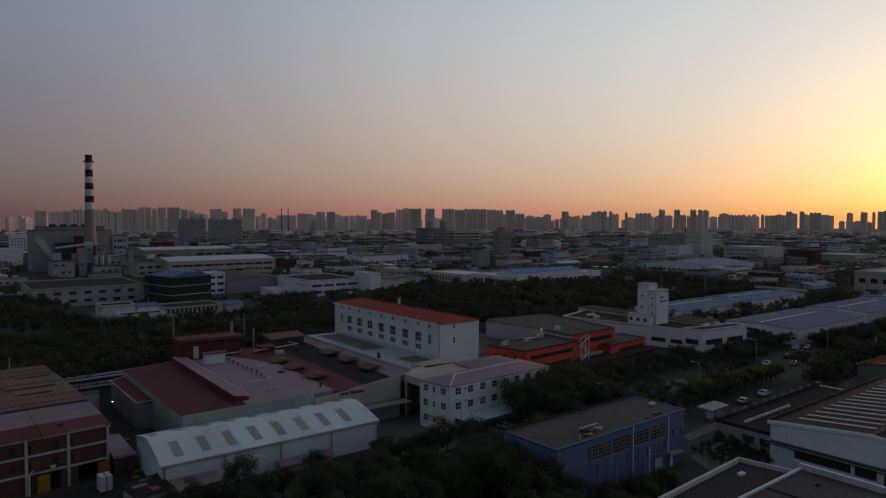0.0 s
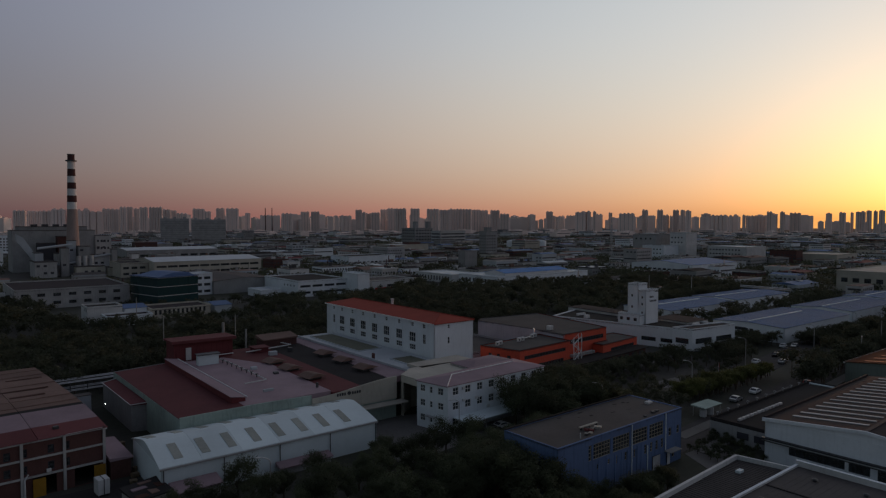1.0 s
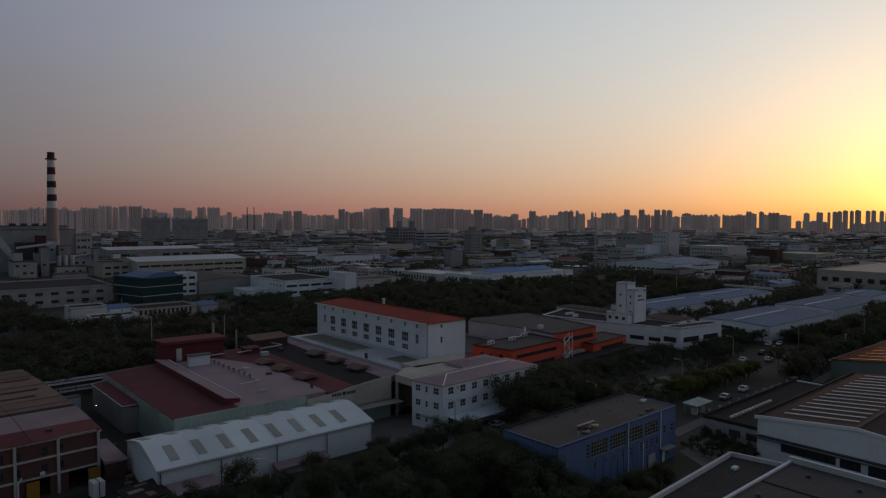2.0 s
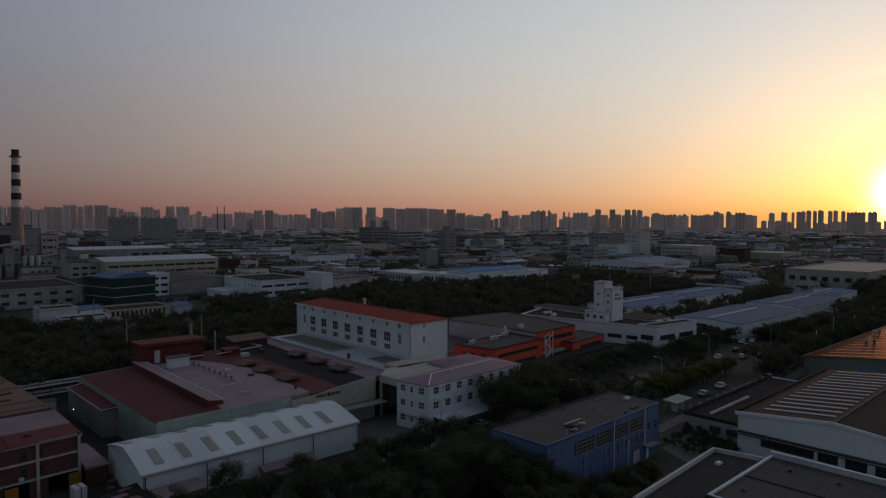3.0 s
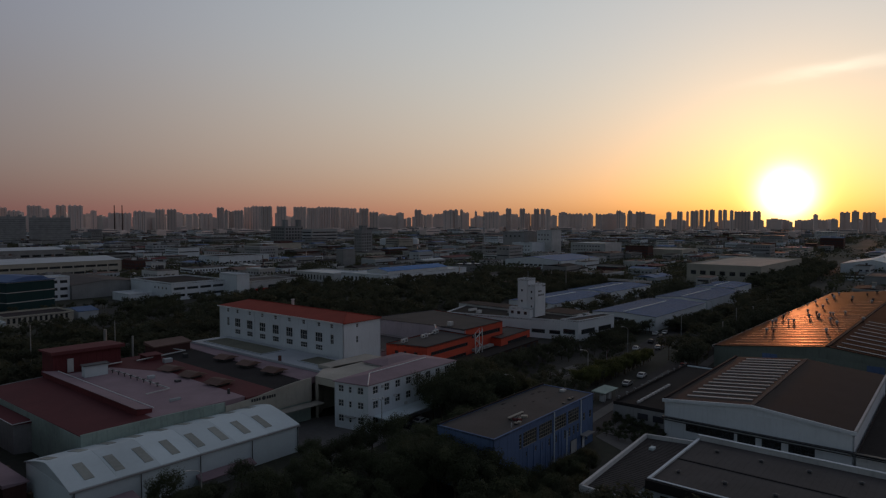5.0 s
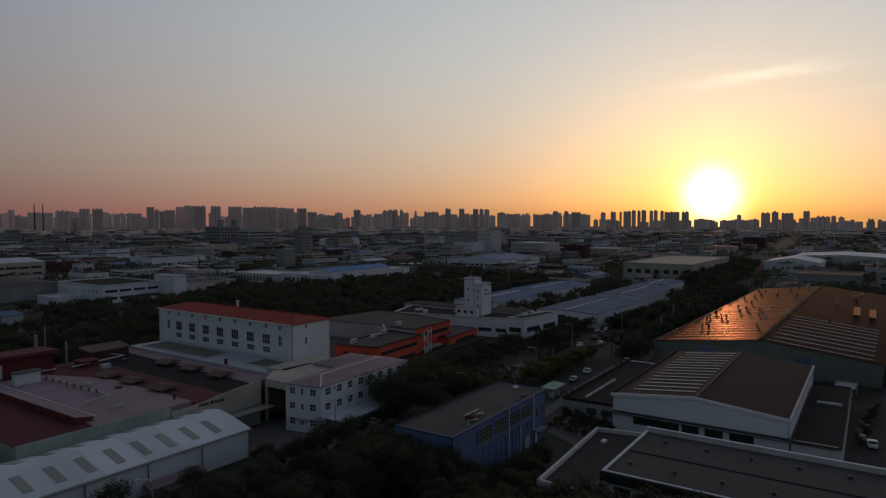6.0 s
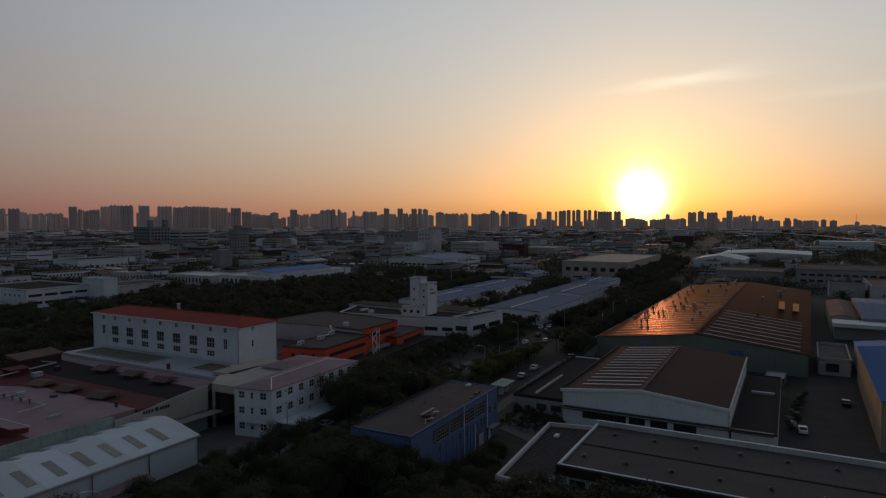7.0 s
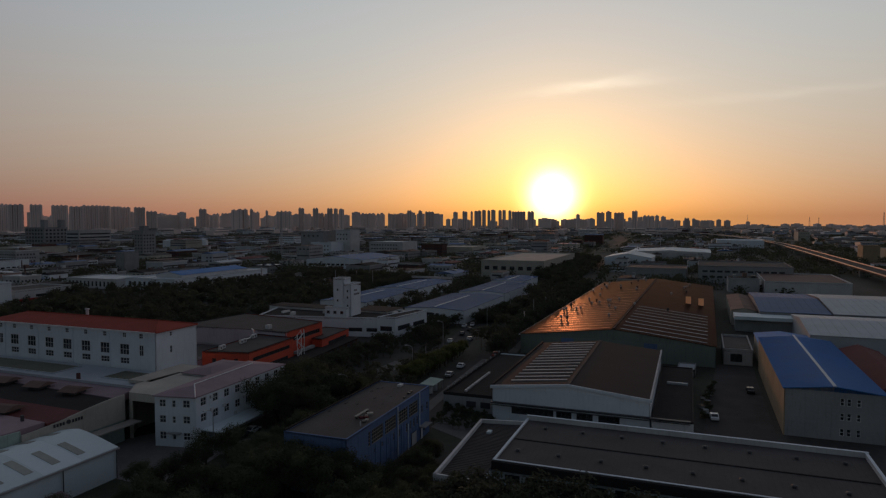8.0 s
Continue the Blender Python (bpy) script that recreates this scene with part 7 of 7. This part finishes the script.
tower(1793, 2026, 33, 82)
tower(2429, 2665, 46, 69)
tower(2471, 2626, 55, 75)
tower(2664, 2746, 33, 57)
tower(2084, 2054, 25, 95)
tower(2176, 2118, 13, 76)
tower(2081, 1978, 22, 74)
tower(2068, 1912, 33, 76)
tower(1967, 1778, 18, 88)
tower(1981, 1762, 18, 90)
tower(1994, 1747, 13, 90)
tower(2009, 1730, 11, 90)
tower(2105, 1788, 23, 80)
tower(2132, 1755, 9, 86)
tower(3056, 2482, 44, 70)
tower(2088, 1635, 51, 82)
tower(2315, 1792, 40, 71)
tower(2837, 2137, 31, 73)
tower(2174, 1613, 21, 96)
tower(2322, 1690, 31, 75)
tower(2207, 1567, 21, 96)
tower(2265, 1581, 23, 76)
tower(2276, 1565, 11, 72)
tower(2378, 1612, 24, 98)
tower(2576, 1712, 19, 102)
tower(2221, 1451, 20, 92)
tower(3272, 2090, 26, 72)
tower(2253, 1401, 35, 68)
tower(2468, 1471, 62, 76)
tower(2347, 1352, 10, 74)
tower(2547, 1445, 17, 77)
tower(2369, 1312, 11, 74)
tower(2713, 1487, 9, 76)
tower(2734, 1447, 64, 75)
tower(2704, 1387, 21, 91)
tower(2369, 1195, 16, 69)
tower(2380, 1173, 16, 85)
tower(2845, 1349, 43, 87)
tower(2483, 1059, 17, 80)
tower(2804, 1146, 21, 86)
tower(2867, 1137, 11, 87)
tower(2827, 1090, 32, 89)
tower(2681, 1006, 17, 91)
tower(2482, 911, 12, 86)
tower(2488, 894, 18, 88)
tower(2705, 939, 15, 89)
tower(2659, 905, 15, 90)
tower(2510, 830, 11, 85)
tower(2941, 927, 64, 86)
tower(2640, 780, 26, 82)
tower(3793, 1021, 27, 39)
tower(3544, 886, 16, 40)
tower(3514, 769, 106, 49)
tower(2742, 602, 14, 70)
tower(3583, 704, 30, 49)
tower(2814, 520, 33, 78)
tower(2657, 459, 20, 80)
tower(2716, 441, 11, 76)
tower(2719, 421, 25, 76)
tower(2999, 401, 22, 86)
tower(3670, 514, 18, 58)
tower(3732, 467, 24, 61)
tower(2678, 306, 43, 62)
tower(2955, 301, 14, 65)
tower(3012, 280, 19, 61)
tower(4022, 322, 19, 52)
tower(3586, 252, 11, 42)
tower(3534, 212, 24, 54)
tower(3536, 178, 16, 51)
tower(3812, 134, 43, 42)
tower(3978, -83, 20, 35)
# low distant blocks between and behind the towers, in the same haze-paled facade colour
hz = random.Random(23)
for i in range(170):
    az = radians(-14 + 108 * (i + hz.random()) / 170)
    d = hz.uniform(3300, 4400)
    w = hz.uniform(25, 75)
    h = hz.uniform(58, 86) * (0.2 if math.degrees(az) < -0.5 else 0.5 if math.degrees(az) < 6 else 0.6 if math.degrees(az) < 24 else 1)
    t = thing("distant_block", pose(d * math.cos(az), d * math.sin(az), 0, 0, 0, hz.uniform(0, 90)), "faint distant city block near the horizon", "building", "distant city blocks")
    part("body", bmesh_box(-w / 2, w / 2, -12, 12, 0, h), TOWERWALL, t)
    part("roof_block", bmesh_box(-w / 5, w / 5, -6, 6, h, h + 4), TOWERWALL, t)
for i in range(120):
    az = radians(-14 + 108 * (i + hz.random()) / 120)
    d = hz.uniform(2000, 2900)
    w = hz.uniform(22, 70)
    t = thing("distant_block", pose(d * math.cos(az), d * math.sin(az), 0, 0, 0, hz.choice((3, 93))), "low distant district block in evening shade", "building", "distant city blocks")
    h = hz.uniform(8, 18)
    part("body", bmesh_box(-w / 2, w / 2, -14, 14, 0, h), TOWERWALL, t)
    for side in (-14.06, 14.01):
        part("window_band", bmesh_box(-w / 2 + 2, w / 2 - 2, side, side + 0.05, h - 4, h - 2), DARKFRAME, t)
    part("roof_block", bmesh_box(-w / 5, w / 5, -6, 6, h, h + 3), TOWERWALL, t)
for x, y, w, h in ((352, 1454, 56, 54), (418, 1438, 70, 52)):
    t = thing("dark_slab_block", pose(x, y, 0, 0, 0, -15), "dark slab block before the skyline towers", "building")
    part("body", bmesh_box(-w / 2, w / 2, -10, 10, 0, h), DULLWHITE, t)
    for k in range(12):
        part("floor_band", bmesh_box(-w / 2, w / 2, -10.3, -10.01, 3 + 4 * k, 5 + 4 * k), GREYWALL, t)
    for k in range(3):
        part("roof_block", bmesh_box(-w / 2 + 6 + 0.34 * w * k, -w / 2 + 12 + 0.34 * w * k, -5, 5, h, h + 3.5), DULLWHITE, t)


# ---- cars, lamps, poles ----
def car_meshes(paint):
    body, wheels = bmesh.new(), bmesh.new()
    side = [(-2.2, 0.35), (2.15, 0.35), (2.2, 0.75), (1.15, 0.95), (0.55, 1.42), (-0.95, 1.46), (-1.75, 1.0), (-2.2, 0.92)]
    profile(body, side, -0.88, 0.88)
    bmesh.ops.bevel(body, geom=body.edges[:], offset=0.07, segments=2, affect="EDGES")
    panes = []
    for pts, y0, y1 in (([(-1.5, 1.0), (0.95, 0.98), (0.5, 1.34), (-0.9, 1.37)], -0.885, -0.865), ([(-1.5, 1.0), (0.95, 0.98), (0.5, 1.34), (-0.9, 1.37)], 0.865, 0.885),
                        ([(1.14, 0.99), (1.18, 1.0), (0.63, 1.4), (0.58, 1.4)], -0.72, 0.72), ([(-1.72, 1.05), (-1.68, 1.08), (-0.98, 1.45), (-1.04, 1.45)], -0.72, 0.72)):
        pane = bmesh.new()
        profile(pane, pts, y0, y1)
        panes.append(mesh_of(pane, "car_window", DARKFRAME))
    tube(wheels, (0, -0.11, 0), (0, 0.11, 0), 0.33, 0.33, 14)
    return mesh_of(body, "body", paint), panes, mesh_of(wheels, "wheel", RUBBER)


PAINTS = {"white": material("white_car_paint", (0.75, 0.75, 0.76), 0.3, bump=0, vary=0.03, stain=0.05), "silver": material("silver_car_paint", (0.45, 0.46, 0.48), 0.3, metal=0.6, bump=0),
          "black": material("black_car_paint", (0.03, 0.03, 0.035), 0.25, bump=0), "red": material("red_car_paint", (0.4, 0.03, 0.03), 0.3, bump=0)}
CARS = {k: car_meshes(m) for k, m in PAINTS.items()}


def car(x, y, rot, paint, group="parked cars"):
    body, glass, wheel = CARS[paint]
    t = thing("car", pose(x, y, 0.06, 0, 0, rot), "%s car parked on asphalt" % {"white": "glossy white", "silver": "pale silver", "black": "plain black", "red": "dark red"}[paint], "car", group)
    part("body", body, None, t)
    for pane in glass:
        part("car_window", pane, None, t)
    for wx in (-1.35, 1.35):
        for wy in (-0.78, 0.78):
            part("wheel", wheel, None, t, m=pose(wx, wy, 0.33))


for x, y, rot, paint in ((175.6, 87.9, 8, "white"), (163.8, 86.7, 6, "silver"), (212.4, 107.4, 12, "white"), (228.8, 109.2, 14, "black"), (240, 110.5, 14, "black"), (219.3, 102.2, 12, "silver"), (247, 115.6, 14, "white"), (251, 113.4, 194, "silver"),
                         (258, 90, 7, "silver"), (270, 97, 8, "black"), (150.5, 14, 8, "white"), (179.5, 5.6, 4, "black"),  
                         (100, 106.2, 6, "white"), (96.5, 105.8, 4, "black"), (196, 83.6, 187, "red"), (285, 98.5, 7, "white"), (300, 94, 187, "silver")):
    car(x, y, rot, paint)


def street_lamp(x, y, rot, h=9.2):
    t = thing("street_lamp", pose(x, y, 0, 0, 0, rot), "slim grey street lamp with curved arm, unlit", "lamp", "street lamps")
    bm = bmesh.new()
    tube(bm, (0, 0, 0), (0, 0, h - 1), 0.13, 0.08, 8)
    part("pole", bm, METAL, t)
    bm = bmesh.new()
    sweep(bm, [(1.7 * (1 - math.cos(i / 6 * math.pi / 2)), 0, h - 1 + math.sin(i / 6 * math.pi / 2)) for i in range(7)], 0.075)
    part("arm", bm, METAL, t)
    bm = bmesh.new()
    box(bm, 1.5, 2.3, -0.16, 0.16, h - 0.08, h + 0.08)
    bmesh.ops.bevel(bm, geom=bm.edges[:], offset=0.04, segments=1, affect="EDGES")
    part("head", bm, OFFWHITE, t)


for x, y, rot in ((121.7, 95.5, 125), (160.5, 97.4, 125), (206, 107.5, 125), (41.5, 95.5, 160), (252, 107, 125), (300, 112, 125), (238, 86, 20), (290, 91, 20), (86.5, 104.5, 170), (350, 118, 200)):
    street_lamp(x, y, rot)


def pole(x, y, h, label="plain concrete utility pole with crossarm"):
    t = thing("utility_pole", pose(x, y, 0), label, "pole", "utility poles")
    bm = bmesh.new()
    tube(bm, (0, 0, 0), (0, 0, h), 0.2, 0.13, 8)
    part("shaft", bm, CONC, t)
    bm = bmesh.new()
    box(bm, -0.9, 0.9, -0.06, 0.06, h - 0.7, h - 0.55)
    part("crossarm", bm, DARKMETAL, t)


for x, y, h in ((55, 228, 15), (78, 224, 14), (8, 192, 12), (262, 89, 12), (60, 300, 14)):
    pole(x, y, h)


def carport():
    t = thing("carport", pose(143.6, 82.8, 0, 0, 0, 3), "pale green open carport roof beside the road", "carport")
    bm = bmesh.new()
    prism(bm, [(0, 0), (7.8, 0), (7.8, 3.8), (0, 3.8)], 2.3, [2.4, 2.4, 2.65, 2.65])
    part("roof", bm, PALEGREEN, t)
    for x in (0.3, 3.9, 7.5):
        for y in (0.3, 3.3):
            bm = bmesh.new()
            tube(bm, (x, y, 0), (x, y, 2.3), 0.07, 0.07, 6)
            part("post", bm, METAL, t)
    for x in (1.0, 4.0):
        t2 = thing("water_drum", pose(144 + x, 84.3, 0), "pale round drum under the carport", "drum", "drums")
        bm = bmesh.new()
        tube(bm, (0, 0, 0), (0, 0, 1.6), 0.8, 0.8, 14)
        part("shell", bm, OFFWHITE, t2)
        bm = bmesh.new()
        tube(bm, (0, 0, 1.6), (0, 0, 1.8), 0.8, 0.3, 14)
        part("lid", bm, OFFWHITE, t2)


carport()


def billboard():
    t = thing("road_banner", pose(187.8, 106, 0, 0, 0, 30), "red and white triangular road banner", "banner")
    bm = bmesh.new()
    for x in (-0.9, 0.9):
        tube(bm, (x, 0, 0), (x, 0, 3), 0.06, 0.06, 6)
    part("frame", bm, METAL, t)
    bm = bmesh.new()
    profile(bm, [(-1.5, 1.2), (0, 1.0), (-0.8, 3.8)], -0.06, 0)
    part("white_flag", bm, OFFWHITE, t)
    bm = bmesh.new()
    profile(bm, [(-0.3, 1.3), (1.6, 1.5), (0, 3.8)], -0.14, -0.08)
    part("red_flag", bm, SIGNRED, t)


billboard()


def scaffold():
    """Low pipe racks behind the brick workshop."""
    t = thing("pipe_rack", pose(19, 186, 0, 0, 0, 5), "rusty outdoor pipe rack with tanks", "rack")
    for i in range(7):
        for y in (0, 5):
            bm = bmesh.new()
            tube(bm, (4 * i, y, 0), (4 * i, y, 5.5), 0.12, 0.12, 6)
            part("post", bm, DARKMETAL, t)
    for z in (3.2, 5.4):
        for y in (0, 1.2, 3.6, 5):
            bm = bmesh.new()
            tube(bm, (-0.5, y, z), (24.5, y, z), 0.14, 0.14, 6)
            part("pipe", bm, METAL, t)
    t = thing("blue_cabin", pose(21.5, 173, 0, 0, 0, 5), "pale blue panel cabin by the pipe rack", "cabin")
    part("wall", bmesh_box(0, 4.6, 0, 2.4, 0, 4.6), R_PALE, t)
    part("roof", bmesh_box(-0.15, 4.75, -0.15, 2.55, 4.6, 4.75), R_GREY, t)


scaffold()


def pallet_stack(x, y, rot, n, paint):
    t = thing("pallet_stack", pose(x, y, 0, 0, 0, rot), "stack of worn wooden pallets in the factory passage", "pallets", "pallet stacks")
    for i in range(n):
        bm = bmesh.new()
        z = 0.15 * i
        profile(bm, [(0, z), (0.12, z), (0.12, z + 0.1), (0.54, z + 0.1), (0.54, z), (0.66, z), (0.66, z + 0.1), (1.08, z + 0.1), (1.08, z), (1.2, z), (1.2, z + 0.14), (0, z + 0.14)], 0, 1.1)
        part("pallet", bm, paint, t)


PALLET = material("weathered_pallet_wood", (0.2, 0.15, 0.1), 0.9, scale=5)
for k in range(11):
    x, y = 25.4 + 0.9 * (k % 3), 121 + 2.7 * k
    pallet_stack(x, y, 11 * k % 24, 4 + k % 5, PALLET)
for k in range(4):
    t = thing("steel_drum", pose(26.6 + 0.5 * (k % 2), 111.5 + 1.5 * k, 0), "dull blue steel drum in the yard", "drum", "steel drums")
    bm = bmesh.new()
    tube(bm, (0, 0, 0), (0, 0, 0.88), 0.3, 0.3, 12)
    part("shell", bm, BLUEWALL, t)
    bm = bmesh.new()
    tube(bm, (0, 0, 0.88), (0, 0, 0.9), 0.31, 0.31, 12)
    part("rim", bm, METAL, t)


# junk kept along the yard wall
for k, (x, y) in enumerate(((150, 16.0), (154, 15.2), (158.5, 16.1), (163, 15.0), (168, 15.8), (172, 14.6))):
    t = thing("crate", pose(x, y, 0, 0, 0, 17 * k), "weathered storage crate in the loading yard", "crate", "yard crates")
    w, h = 1.2 + 0.2 * (k % 3), 0.8 + 0.25 * (k % 2)
    part("box", bmesh_box(0, w, 0, 1.0, 0.12, h), (PALLET, OFFWHITE, GREYWALL)[k % 3], t)
    part("lid", bmesh_box(-0.04, w + 0.04, -0.04, 1.04, h, h + 0.06), R_PALE if k % 2 else PALLET, t)
    for j in (0.1, w - 0.25):
        part("skid", bmesh_box(j, j + 0.15, 0, 1.0, 0, 0.12), PALLET, t)
